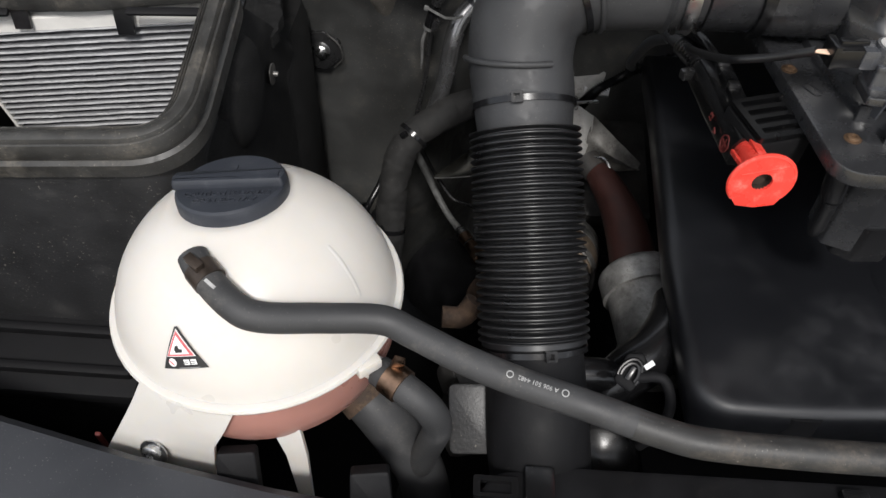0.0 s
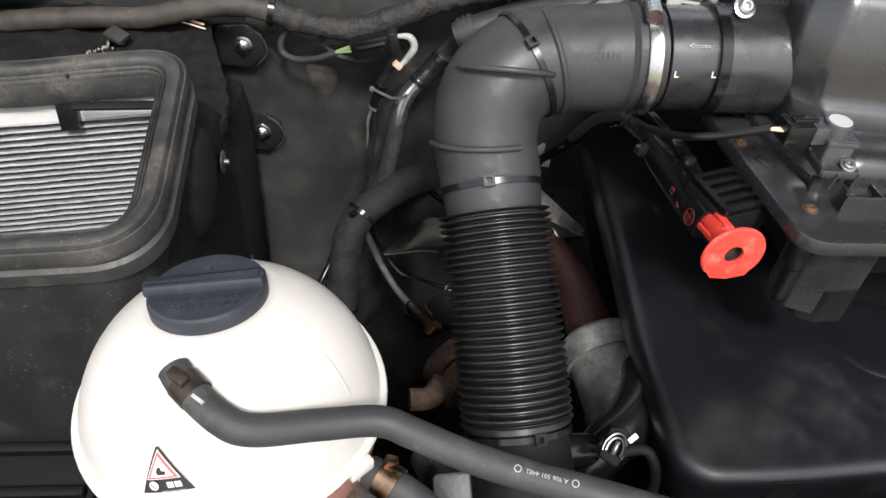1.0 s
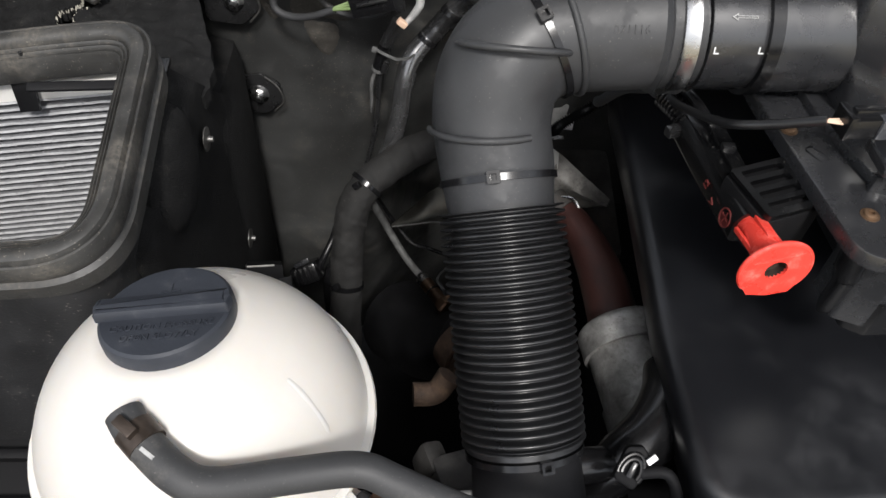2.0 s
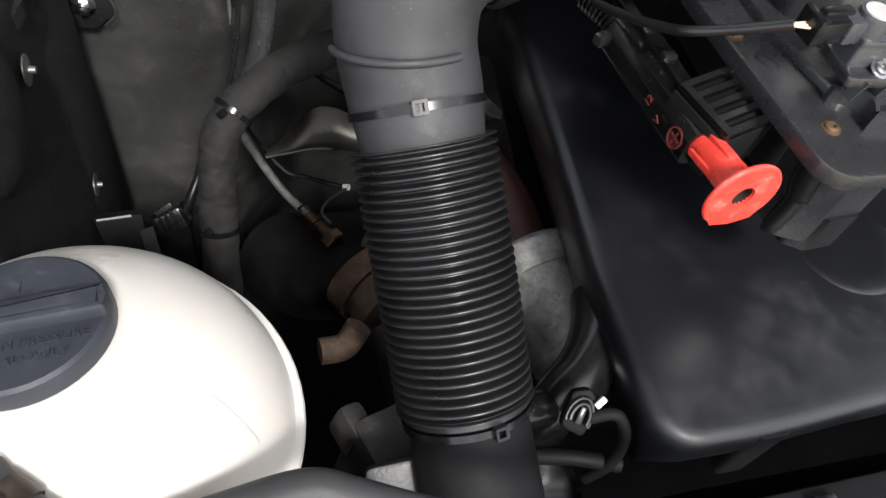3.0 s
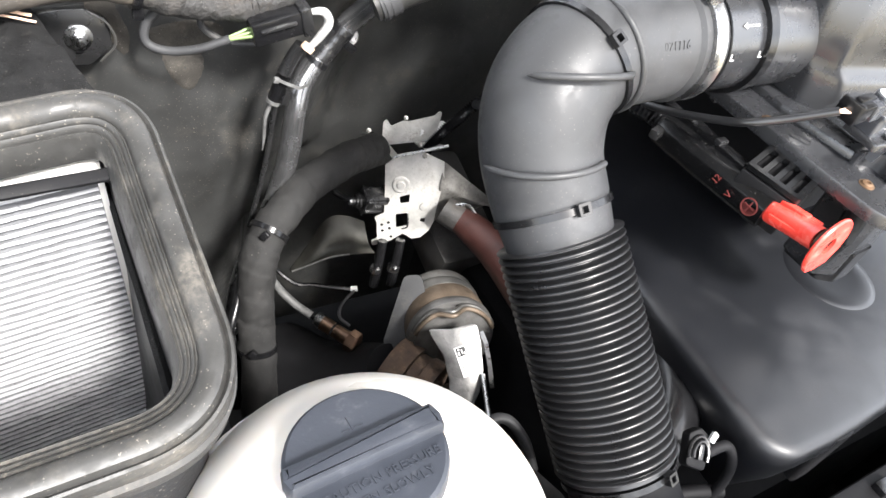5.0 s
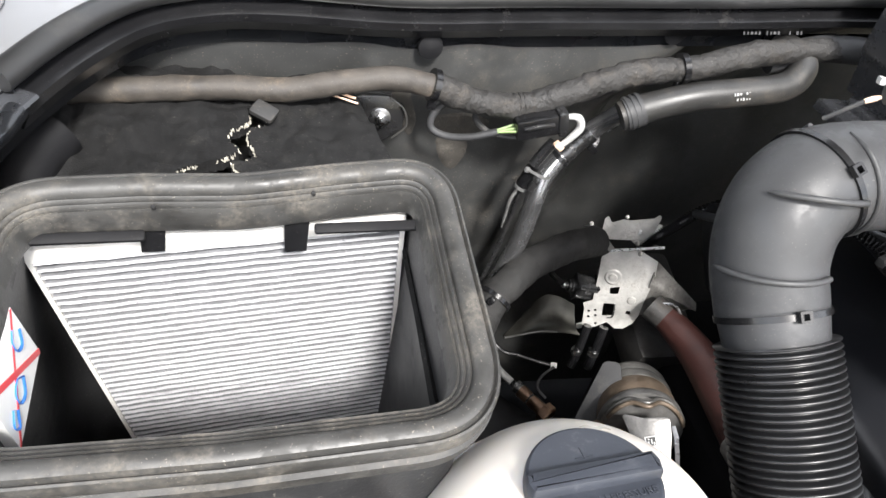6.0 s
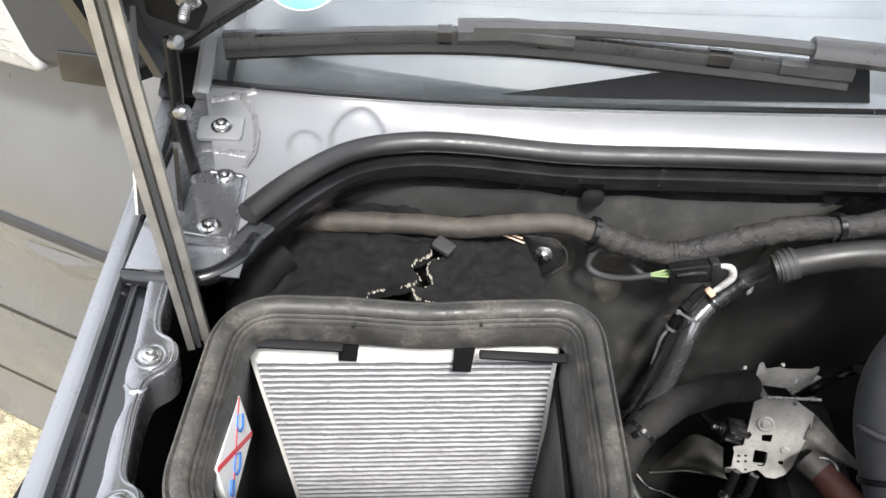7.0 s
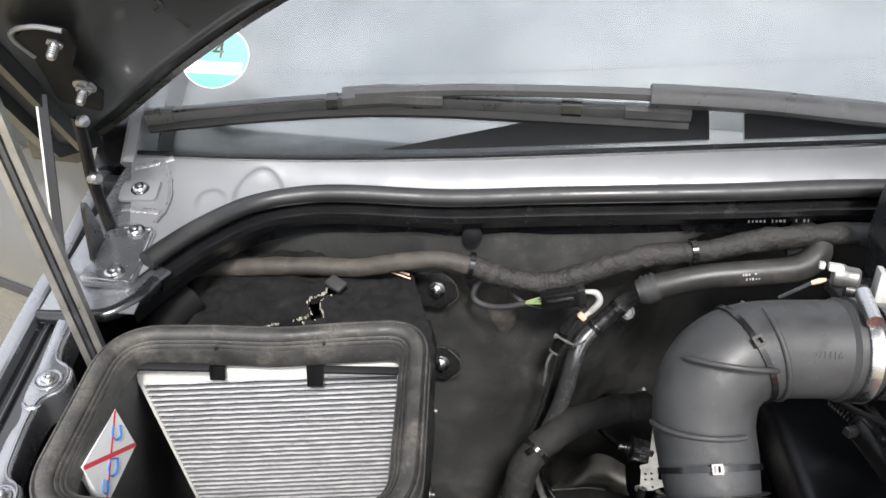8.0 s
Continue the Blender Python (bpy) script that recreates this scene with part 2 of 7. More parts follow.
RUBBER = surface("dusty black rubber", (0.024, 0.0237, 0.023), 0.46, var=0.3, dust=0.4, dust_col=(0.12, 0.1, 0.08), dust_scale=22, speck=0.4)
HOSE = surface("grey-black hose rubber", (0.034, 0.0345, 0.036), 0.62, var=0.2, dust=0.25, dust_col=(0.13, 0.122, 0.11), dust_scale=22, speck=0.2)
OLDHOSE = surface("dusty sleeve", (0.045, 0.039, 0.033), 0.66, var=0.45, scale=40, dust=0.42, dust_col=(0.17, 0.136, 0.1), dust_scale=18, bump=0.4, speck=0.5)
SEAL = surface("weathered rim rubber", (0.034, 0.0333, 0.0317), 0.45, var=0.35, scale=30, dust=0.46, dust_col=(0.15, 0.134, 0.111), dust_scale=26, bump=0.15, stain=0.2, speck=0.6, speck_col=(0.32, 0.29, 0.24))
FELT = surface("black felt", (0.0105, 0.0105, 0.0107), 0.95, var=0.5, scale=60, grain=900, bump=1.0, relief=0.002, dust=0.2, dust_col=(0.06, 0.057, 0.05), dust_scale=50, speck=0.6, speck_col=(0.18, 0.168, 0.15), speck_scale=900, spec=0.25)
PANEL = surface("black painted bulkhead", (0.034, 0.0345, 0.0338), 0.42, var=0.4, scale=9, dust=0.3, dust_col=(0.115, 0.104, 0.086), dust_scale=14, bump=0.1, speck=0.7, speck_col=(0.26, 0.22, 0.17), stain=0.2)
DASH = surface("dark grey dashboard", (0.055, 0.06, 0.068), 0.7, var=0.3, scale=5, bump=0.0)
# black plastic tone, set near black to hold the shade of deep parts
DARK = surface("underbonnet black with bay shade", (0.0042, 0.0042, 0.005), 0.7, var=0.4, dust=0.05, dust_col=(0.025, 0.022, 0.02), speck=0.25, speck_col=(0.09, 0.076, 0.065), spec=0.25)
TAPE = surface("loom fabric tape", (0.0135, 0.0131, 0.0127), 0.78, var=0.45, scale=60, grain=1500, bump=0.7, dust=0.3, dust_col=(0.058, 0.051, 0.045), dust_scale=30, speck=0.3)
GLOSSBLACK = surface("glossy black tube", (0.014, 0.014, 0.0145), 0.27, var=0.2, dust=0.08, dust_col=(0.08, 0.076, 0.072), bump=0.02, coat=0.25, rough_var=0.05, spec=0.8)
TANK = surface("milky tank plastic", (0.62, 0.59, 0.55), 0.34, var=0.05, scale=10, bump=0.03, sss=0.35, dust=0.12, dust_col=(0.62, 0.5, 0.42), dust_scale=8)
TANKLOW = surface("tank plastic over red coolant", (0.4, 0.2, 0.165), 0.34, var=0.12, scale=14, bump=0.03, sss=0.3)
CAP = surface("cap plastic", (0.024, 0.0275, 0.036), 0.5, var=0.16, bump=0.15, dust=0.14, dust_col=(0.12, 0.12, 0.125), dust_scale=60)
RED = surface("red plastic", (0.8, 0.06, 0.042), 0.3, var=0.12, bump=0.05, dust=0.35, dust_col=(0.82, 0.36, 0.29), dust_scale=60, coat=0.35)
PIPEMETAL = surface("dark lacquered metal pipe", (0.22, 0.221, 0.225), 0.24, 0.85, var=0.15, scale=40, dust=0.05, dust_col=(0.05, 0.047, 0.044), bump=0.03)
STEEL = surface("bright steel", (0.48, 0.48, 0.48), 0.28, 1.0, var=0.2, scale=60, bump=0.1, speck=0.3, speck_col=(0.15, 0.12, 0.1))
TERMBLACK = surface("clean black moulding", (0.004, 0.0041, 0.0045), 0.24, var=0.2, bump=0.02, rough_var=0.05, speck=0.2, spec=0.6)
ZINC = surface("dull zinc plating", (0.3, 0.3, 0.305), 0.32, 0.9, var=0.25, scale=90, bump=0.15, speck=0.4, speck_col=(0.08, 0.075, 0.07))
SCREWRUST = surface("browned screw steel", (0.16, 0.1, 0.06), 0.5, 0.7, var=0.4, scale=120)
IRON = surface("dirty cast iron", (0.05, 0.048, 0.046), 0.6, 0.4, var=0.5, scale=40, dust=0.35, dust_col=(0.1, 0.08, 0.065), bump=0.6, grain=260, speck=0.5, speck_col=(0.25, 0.2, 0.16))
BOXIN = surface("box moulding", (0.02, 0.0202, 0.0212), 0.45, var=0.35, scale=18, dust=0.22, dust_col=(0.07, 0.066, 0.06), bump=0.3, speck=0.7, speck_col=(0.25, 0.23, 0.2), speck_scale=500)
CASTDARK = surface("dull cast pipe", (0.15, 0.147, 0.14), 0.4, 0.75, var=0.35, scale=35, dust=0.25, dust_col=(0.12, 0.1, 0.085), bump=0.3, grain=300, speck=0.4, speck_col=(0.07, 0.05, 0.04))
SEALBLACK = surface("black bonnet seal rubber", (0.018, 0.018, 0.0185), 0.4, var=0.25, scale=12, dust=0.2, dust_col=(0.07, 0.067, 0.063), bump=0.03, spec=0.55, stain=0.1)
DIRTYTAPE = surface("dirty wrinkled tape", (0.02, 0.019, 0.018), 0.7, var=0.45, scale=45, grain=130, bump=1.0, relief=0.003, dust=0.32, dust_col=(0.075, 0.063, 0.05), dust_scale=40, speck=0.4)
# near-black sheet colour for the dark reflections in the windscreen
GLASSDARK = surface("dark reflection on glass", (0.006, 0.0065, 0.007), 0.7, var=0.2, spec=0.2, bump=0.0)
DULLSHEET = surface("grimy galvanised sheet", (0.19, 0.183, 0.17), 0.45, 0.4, var=0.5, scale=35, dust=0.55, dust_col=(0.045, 0.038, 0.032), dust_scale=45, bump=0.4, speck=0.8, speck_col=(0.05, 0.04, 0.03))
BROWNCAST = surface("heat browned casting", (0.125, 0.094, 0.068), 0.5, 0.35, var=0.45, scale=60, dust=0.45, dust_col=(0.17, 0.15, 0.125), dust_scale=45, bump=0.5, grain=260)
GALV = surface("galvanised sheet", (0.52, 0.51, 0.485), 0.42, 0.4, var=0.35, scale=30, dust=0.4, dust_col=(0.24, 0.205, 0.165), dust_scale=34, bump=0.25, speck=0.8, speck_col=(0.07, 0.05, 0.038))
CANMETAL = surface("grimy cast canister metal", (0.3, 0.295, 0.285), 0.42, 0.55, var=0.45, scale=55, dust=0.45, dust_col=(0.09, 0.08, 0.068), dust_scale=60, bump=0.5, grain=260, speck=0.8, speck_col=(0.05, 0.045, 0.04), speck_scale=400)
ALU = surface("cast aluminium", (0.2, 0.196, 0.19), 0.45, 0.75, var=0.4, scale=40, dust=0.3, dust_col=(0.14, 0.118, 0.095), bump=0.4, grain=300, speck=0.5, speck_col=(0.1, 0.07, 0.05))
RUST = surface("rusty iron", (0.06, 0.038, 0.026), 0.8, 0.2, var=0.6, scale=60, dust=0.45, dust_col=(0.19, 0.13, 0.08), dust_scale=90, bump=1.0, grain=260)
REDPIPE = surface("rust red pipe", (0.042, 0.014, 0.011), 0.55, var=0.35, scale=35, dust=0.2, dust_col=(0.05, 0.036, 0.032), bump=0.3)
BRASS = surface("heat tinted steel", (0.2, 0.13, 0.09), 0.35, 1.0, var=0.4, scale=70, bump=0.15)
PAINT = surface("silver grey body paint", (0.22, 0.225, 0.236), 0.43, 0.3, var=0.08, scale=7, bump=0.02, coat=0.12, dust=0.2, dust_col=(0.25, 0.245, 0.238), dust_scale=9, speck=0.35, stain=0.1)
EDGEPAINT = surface("silver grey wing paint", (0.22, 0.227, 0.242), 0.24, 0.55, var=0.12, scale=10, bump=0.01, grain=60, coat=0.5, dust=0.08, dust_col=(0.22, 0.217, 0.21), dust_scale=10, speck=0.3, stain=0.06)
WINGPAINT = surface("metallic grey wing paint", (0.24, 0.246, 0.26), 0.2, 0.75, var=0.2, scale=20, bump=0.1, grain=90, coat=0.6, dust=0.12, dust_col=(0.2, 0.196, 0.188), dust_scale=16, speck=0.5, stain=0.12)
RAILPAINT = surface("dark silver rail paint", (0.07, 0.073, 0.08), 0.26, 0.5, var=0.25, scale=12, bump=0.05, coat=0.6, dust=0.2, dust_col=(0.2, 0.19, 0.18))
SHIELD = surface("grey heat shield steel", (0.05, 0.049, 0.043), 0.36, 0.8, var=0.5, scale=25, dust=0.3, dust_col=(0.035, 0.03, 0.025), dust_scale=25, bump=0.1)
SEAM = surface("smeared seam sealer", (0.2, 0.2, 0.205), 0.3, 0.2, var=0.25, scale=70, bump=0.6, grain=160, relief=0.002, coat=0.5)
# darkened body paint: shade of channels and folds is in the colour
SHADEPAINT = surface("dark body paint with channel shade", (0.01, 0.0108, 0.0125), 0.24, 0.2, var=0.3, scale=12, bump=0.05, coat=0.4, dust=0.12, dust_col=(0.12, 0.115, 0.11))
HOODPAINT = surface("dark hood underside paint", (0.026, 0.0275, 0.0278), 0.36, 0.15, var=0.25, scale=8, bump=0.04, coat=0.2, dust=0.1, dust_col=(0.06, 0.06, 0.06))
CARPAINT = surface("dusty grey door paint", (0.125, 0.131, 0.143), 0.3, 0.25, var=0.08, scale=3, bump=0.01, coat=0.45, dust=0.1, dust_col=(0.15, 0.15, 0.15), dust_scale=7, speck=0.1)
BUMPER = surface("dark grey front panel", (0.027, 0.029, 0.034), 0.52, var=0.1, bump=0.12, grain=900, speck=0.3, dust=0.1, dust_col=(0.07, 0.07, 0.07))
# pale fold tone carries the light that catches the ridges
LITFOLD = surface("fleece fold paled as if lit", (0.37, 0.372, 0.38), 0.9, var=0.25, scale=90, grain=500, bump=0.8, dust=0.45, dust_col=(0.16, 0.162, 0.17), dust_scale=160, stretch=(0.5, 1, 1), speck=0.8, speck_col=(0.08, 0.08, 0.09), speck_scale=420)
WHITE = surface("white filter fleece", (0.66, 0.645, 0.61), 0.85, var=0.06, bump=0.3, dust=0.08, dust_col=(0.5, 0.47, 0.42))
# pleat grey is darkened to carry the shade between the folds
SHADEPLEAT = surface("grey pleated fleece darkened for valley shade", (0.14, 0.142, 0.148), 0.9, var=0.2, scale=70, grain=600, bump=0.8, dust=0.3, dust_col=(0.07, 0.072, 0.078), dust_scale=200, speck=0.6, speck_col=(0.28, 0.28, 0.28), speck_scale=420)
CLAMP = surface("dull brown clamp steel", (0.055, 0.042, 0.034), 0.45, 0.6, var=0.4, scale=90)
WHITEWIRE = surface("white foil wrapping", (0.42, 0.42, 0.41), 0.4, var=0.3, scale=120, bump=0.6, grain=200)
DIRT = surface("dried tan dirt", (0.05, 0.0455, 0.039), 0.8, var=0.4, scale=50, dust=0.4, dust_col=(0.12, 0.107, 0.088), dust_scale=70, bump=0.8, speck=0.7)
PALEWIRE = surface("pale wire sheath", (0.11, 0.11, 0.108), 0.55, var=0.4, scale=90)
SENSORGREY = surface("grey sensor plastic", (0.05, 0.053, 0.06), 0.28, var=0.12, bump=0.04, dust=0.1, dust_col=(0.12, 0.118, 0.115), spec=0.8)
PALEPLASTIC = surface("pale grey plug plastic", (0.46, 0.46, 0.45), 0.4, var=0.1, bump=0.05, dust=0.2, dust_col=(0.3, 0.28, 0.25))
PAPER = surface("white sticker", (0.8, 0.8, 0.79), 0.45, var=0.03, bump=0.02)
INK = surface("black print", (0.02, 0.02, 0.02), 0.5, var=0.1, bump=0.0)
GREYINK = surface("light grey print", (0.34, 0.34, 0.335), 0.6, var=0.25, scale=300, bump=0.0)
REDINK = surface("red print", (0.65, 0.04, 0.05), 0.5, var=0.1, bump=0.0)
PINKINK = surface("faded red print", (0.55, 0.13, 0.14), 0.5, var=0.1, bump=0.0)
BLUEINK = surface("blue print", (0.03, 0.16, 0.5), 0.5, var=0.1, bump=0.0)
REDMARK = surface("dull red marking", (0.11, 0.016, 0.014), 0.6, var=0.1, bump=0.0)
GREEN = surface("green badge print", (0.05, 0.35, 0.275), 0.4, var=0.05, bump=0.0)
WIREGREEN = surface("green yellow wire", (0.17, 0.24, 0.09), 0.5, var=0.3, bump=0.0)
COPPER = surface("bare pinkish wire", (0.75, 0.52, 0.38), 0.5, var=0.2, bump=0.0)
BLADE = surface("grey wiper plastic", (0.075, 0.0755, 0.077), 0.34, var=0.15, bump=0.05, dust=0.25, dust_col=(0.18, 0.175, 0.168), spec=0.7, speck=0.3)
FOAM = surface("torn pad backing", (0.42, 0.4, 0.34), 0.9, var=0.4, scale=160, bump=1.0)
LENS = surface("pale lamp lens", (0.32, 0.32, 0.315), 0.22, var=0.1, scale=60, bump=0.3, coat=0.3)
GRIP = surface("weathered alloy stay", (0.29, 0.28, 0.262), 0.36, 0.6, var=0.25, scale=30, dust=0.3, dust_col=(0.26, 0.24, 0.2), bump=0.1, speck=0.5)
GRASS = surface("dry grass and grit", (0.42, 0.36, 0.24), 0.95, var=0.6, scale=14, grain=60, bump=1.0, relief=0.02, dust=0.5, dust_col=(0.16, 0.17, 0.07), dust_scale=5)

glass = bpy.data.materials.new("windscreen glass")
glass.use_nodes = True
gb = glass.node_tree.nodes["Principled BSDF"]
gb.inputs["Base Color"].default_value = (0.86, 0.9, 0.9, 1)
gb.inputs["Roughness"].default_value = 0.0
gb.inputs["Transmission Weight"].default_value = 1.0
gb.inputs["IOR"].default_value = 1.62

# ---- the setting ----
ground = solid("ground", box((400, 400, 0.1), pose(0, 0, -0.05)), GRASS, "dry trampled grass and grit around the parked van", "ground", "structure")

# bulkhead behind the engine, its lower floor and the side walls of the bay
def wall_y(x, z):
    """The bulkhead's face: it falls back into a deep recess behind the engine."""
    t = min(1.0, max(0.0, (x + 0.05 - 0.3 * (z - 1.08)) / 0.2))
    roof = min(1.0, max(0.0, (1.165 + 0.085 * min(1.0, max(0.0, x / 0.09)) - z) / 0.045))
    t, roof = t * t * (3 - 2 * t), roof * roof * (3 - 2 * roof)
    under, foot = min(1.0, max(0.0, (x + 0.11) / 0.1)), min(1.0, max(0.0, (0.91 - z) / 0.06))
    t = max(t * roof, under * under * (3 - 2 * under) * foot * foot * (3 - 2 * foot))
    return 0.845 + 0.16 * t + 0.002 * noise.noise(Vector((x * 14, z * 14, 0.5)))
firewall = solid("firewall", sheet([[Vector((x, wall_y(x, z), z)) for x in [-0.63 + 0.0125 * k for k in range(121)]] for z in [0.47 + 0.014 * k for k in range(57)]], 0.02), PANEL, "dusty black painted bulkhead behind the engine", "bulkhead", "structure", sharp=60)
def dirt_patch(pts, seed):
    """Dried splashes lying on the bulkhead, with ragged edges."""
    poly = []
    for k, p in enumerate(smooth_path([(x, 0, z) for x, z in pts], 7, closed=True)):
        w = 0.0016 * noise.noise(Vector((k * 0.8, seed, 0)))
        poly.append((p.x + w, p.z + 0.0016 * noise.noise(Vector((seed, k * 0.8, 3)))))
    c = (sum(p[0] for p in poly) / len(poly), sum(p[1] for p in poly) / len(poly))
    own = bmesh.new()
    rings = [[(c[0] + (p[0] - c[0]) * f, c[1] + (p[1] - c[1]) * f) for p in poly] for f in (0.05, 0.35, 0.65, 0.88, 1.0)]
    loft(own, [[Vector((x, wall_y(x, z) - (0.001 if i < 4 else -0.0005), z)) for x, z in r] for i, r in enumerate(rings)], caps=False)
    part("dirt_patch", own, DIRT, firewall, "ragged patch of dried tan dirt", 180)
dirt_patch([(-0.166, 1.112), (-0.159, 1.086), (-0.143, 1.0705), (-0.131, 1.087), (-0.131, 1.108), (-0.148, 1.112)], 1.0)
dirt_patch([(-0.178, 1.135), (-0.172, 1.116), (-0.15, 1.117), (-0.118, 1.113), (-0.112, 1.134), (-0.14, 1.143)], 2.0)
dirt_patch([(-0.245, 1.17), (-0.216, 1.142), (-0.196, 1.112), (-0.19, 1.13), (-0.2, 1.16), (-0.205, 1.176)], 3.0)
dirt_patch([(-0.07, 1.062), (-0.064, 1.058), (-0.058, 1.061), (-0.062, 1.066)], 4.0)
dirt_patch([(-0.03, 1.09), (-0.012, 1.083), (0.004, 1.09), (-0.006, 1.104)], 5.0)
# floor and side walls take their shade from the near-black colour
solid("bay_floor", box((1.66, 1.1, 0.06), pose(0.14, 0.32, 0.42)), DARK, "undertray below the engine, bay shade in its colour", "undertray", "structure")
solid("inner_wing", box((0.03, 1.05, 0.72), pose(-0.6, 0.34, 0.8), 0.006), DARK, "inner wing panel of the engine bay, shade in its colour", "inner wing", "structure")
solid("far_inner_wing", box((0.03, 1.05, 0.72), pose(0.86, 0.34, 0.8), 0.006), DARK, "inner wing panel across the engine bay, shade in its colour", "inner wing", "structure")

# front panel with its bowed rear edge
xs = [-0.75 + 0.1 * k for k in range(17)]
def front_edge(x):
    return 0.236 + 0.265 * (x - 0.12) ** 2 * (1 if x < 0.12 else 0.4)
rows = []
for dy, dz in ((0.0, -0.05), (0.0, -0.004), (-0.004, 0.0), (-0.07, 0.004), (-0.2, -0.02), (-0.3, -0.09), (-0.36, -0.25), (-0.38, -0.6)):
    rows.append([Vector((x, front_edge(x) + dy, 1.062 + dz - 0.02 * (x - 0.1) ** 2)) for x in xs])
solid("front_panel", sheet(rows, 0.004), BUMPER, "dark grey bowed front panel at the edge of the bay", "front panel", "structure")

# cross member under the bonnet lock
cross = thing("cross_member", (0.3, 0.29, 0.99), "black moulded cross member with slots and ribs", "cross member")
bm = prism(rounded([(-0.045, 0.24), (0.0, 0.298), (0.06, 0.306), (0.85, 0.315), (0.85, 0.22), (-0.045, 0.22)], [0.02, 0.02, 0.02, 0, 0, 0.01]), 0.95, 1.028, bevel=0.005)
part("beam", bm, DARK, cross)
part("rib", box((0.022, 0.05, 0.012), pose(0.031, 0.275, 1.031), 0.003), BLACK, cross)
part("socket", plate(rect(-0.016, -0.008, 0.016, 0.008, 0.002), [rect(-0.011, -0.005, 0.011, 0.004)], 0.004, pose(0.0, 0.284, 1.028)), BLACK, cross)
part("clip", box((0.02, 0.012, 0.01), pose(0.255, 0.294, 1.03), 0.003), BLACK, cross)

# ---- wing rail on the outer side of the bay ----
wing = thing("front_wing", (-0.6, 0.6, 1.1), "silver grey front wing edge with a dark drain channel", "wing")
edge = smooth_path([(-0.53, -0.05, 1.09), (-0.566, 0.2, 1.14), (-0.588, 0.38, 1.173), (-0.597, 0.444, 1.183), (-0.608, 0.554, 1.202), (-0.617, 0.64, 1.217), (-0.629, 0.748, 1.234), (-0.65, 0.9, 1.26), (-0.68, 1.06, 1.29)], 5)
UP = (0, -0.15, 1)
part("outer_edge", sweep(edge, [(-0.03, -0.6), (-0.012, -0.3), (-0.003, -0.04), (-0.001, -0.004), (0.0005, 0.0005), (0.003, 0.002), (0.0125, 0.001), (0.0145, -0.001), (0.015, -0.006), (0.015, -0.03), (0.012, -0.03), (0.012, -0.008), (0.003, -0.01), (0.0, -0.3), (-0.02, -0.6)], UP), EDGEPAINT, wing, "silver grey rolled wing edge")
part("channel", sweep(edge, [(0.0145, -0.03), (0.0152, -0.012), (0.019, -0.0135), (0.0215, -0.0135), (0.023, -0.011), (0.0255, -0.011), (0.0265, -0.0135), (0.041, -0.0125), (0.0455, -0.012), (0.046, -0.03)], UP), SHADEPAINT, wing, "drain channel with shade put into its dark paint")
part("channel_ridge", sweep(edge, [(0.0222, -0.0125), (0.0226, -0.0098), (0.0236, -0.0095), (0.0242, -0.0106), (0.0252, -0.0106), (0.0258, -0.0094), (0.0268, -0.0096), (0.0272, -0.0125)], UP), RAILPAINT, wing, "narrow double ridge in the channel")
def rail_z(x, y):
    return 1.199 - 0.05 * (x + 0.547) + 0.19 * (y - 0.561)
inner = smooth_path([(-0.571, 0.72, 0), (-0.567, 0.66, 0), (-0.562, 0.628, 0), (-0.559, 0.6, 0), (-0.5545, 0.585, 0), (-0.549, 0.5805, 0), (-0.5405, 0.576, 0), (-0.5365, 0.567, 0), (-0.5365, 0.557, 0), (-0.5405, 0.5495, 0), (-0.547, 0.5435, 0), (-0.5495, 0.536, 0), (-0.549, 0.517, 0), (-0.5455, 0.492, 0), (-0.542, 0.474, 0), (-0.5365, 0.4665, 0), (-0.529, 0.463, 0), (-0.5245, 0.456, 0), (-0.524, 0.446, 0), (-0.5275, 0.4385, 0), (-0.533, 0.432, 0), (-0.533, 0.41, 0), (-0.527, 0.375, 0), (-0.52, 0.355, 0), (-0.511, 0.35, 0), (-0.507, 0.342, 0), (-0.508, 0.33, 0), (-0.515, 0.32, 0), (-0.514, 0.27, 0), (-0.503, 0.2, 0)], 4)
outer = smooth_path([(-0.585, 0.72, 0), (-0.58, 0.64, 0), (-0.574, 0.598, 0), (-0.5695, 0.566, 0), (-0.5685, 0.548, 0), (-0.5655, 0.536, 0), (-0.5605, 0.52, 0), (-0.561, 0.504, 0), (-0.5585, 0.482, 0), (-0.556, 0.468, 0), (-0.5545, 0.449, 0), (-0.5485, 0.42, 0), (-0.542, 0.37, 0), (-0.537, 0.31, 0), (-0.528, 0.25, 0), (-0.52, 0.2, 0)], 4)
bm = prism([(p.x, p.y) for p in inner] + [(p.x, p.y) for p in outer[::-1]], -0.03, 0.0, bevel=0.0022, segs=3)
for v in bm.verts:
    v.co.z += rail_z(v.co.x, v.co.y) + 0.0006 * noise.noise(Vector((v.co.x * 60, v.co.y * 60, 2.0)))
part("inner_rail", bm, WINGPAINT, wing, "dark silver inner rail with scalloped edge", 40)
bead = [Vector((p.x - 0.0045, p.y, rail_z(p.x, p.y) + 0.0003)) for p in inner]
part("rail_bead", tube(bead, 0.0016, 8, smooth=False, flat=0.6), WINGPAINT, wing, "raised bead along the scalloped edge")
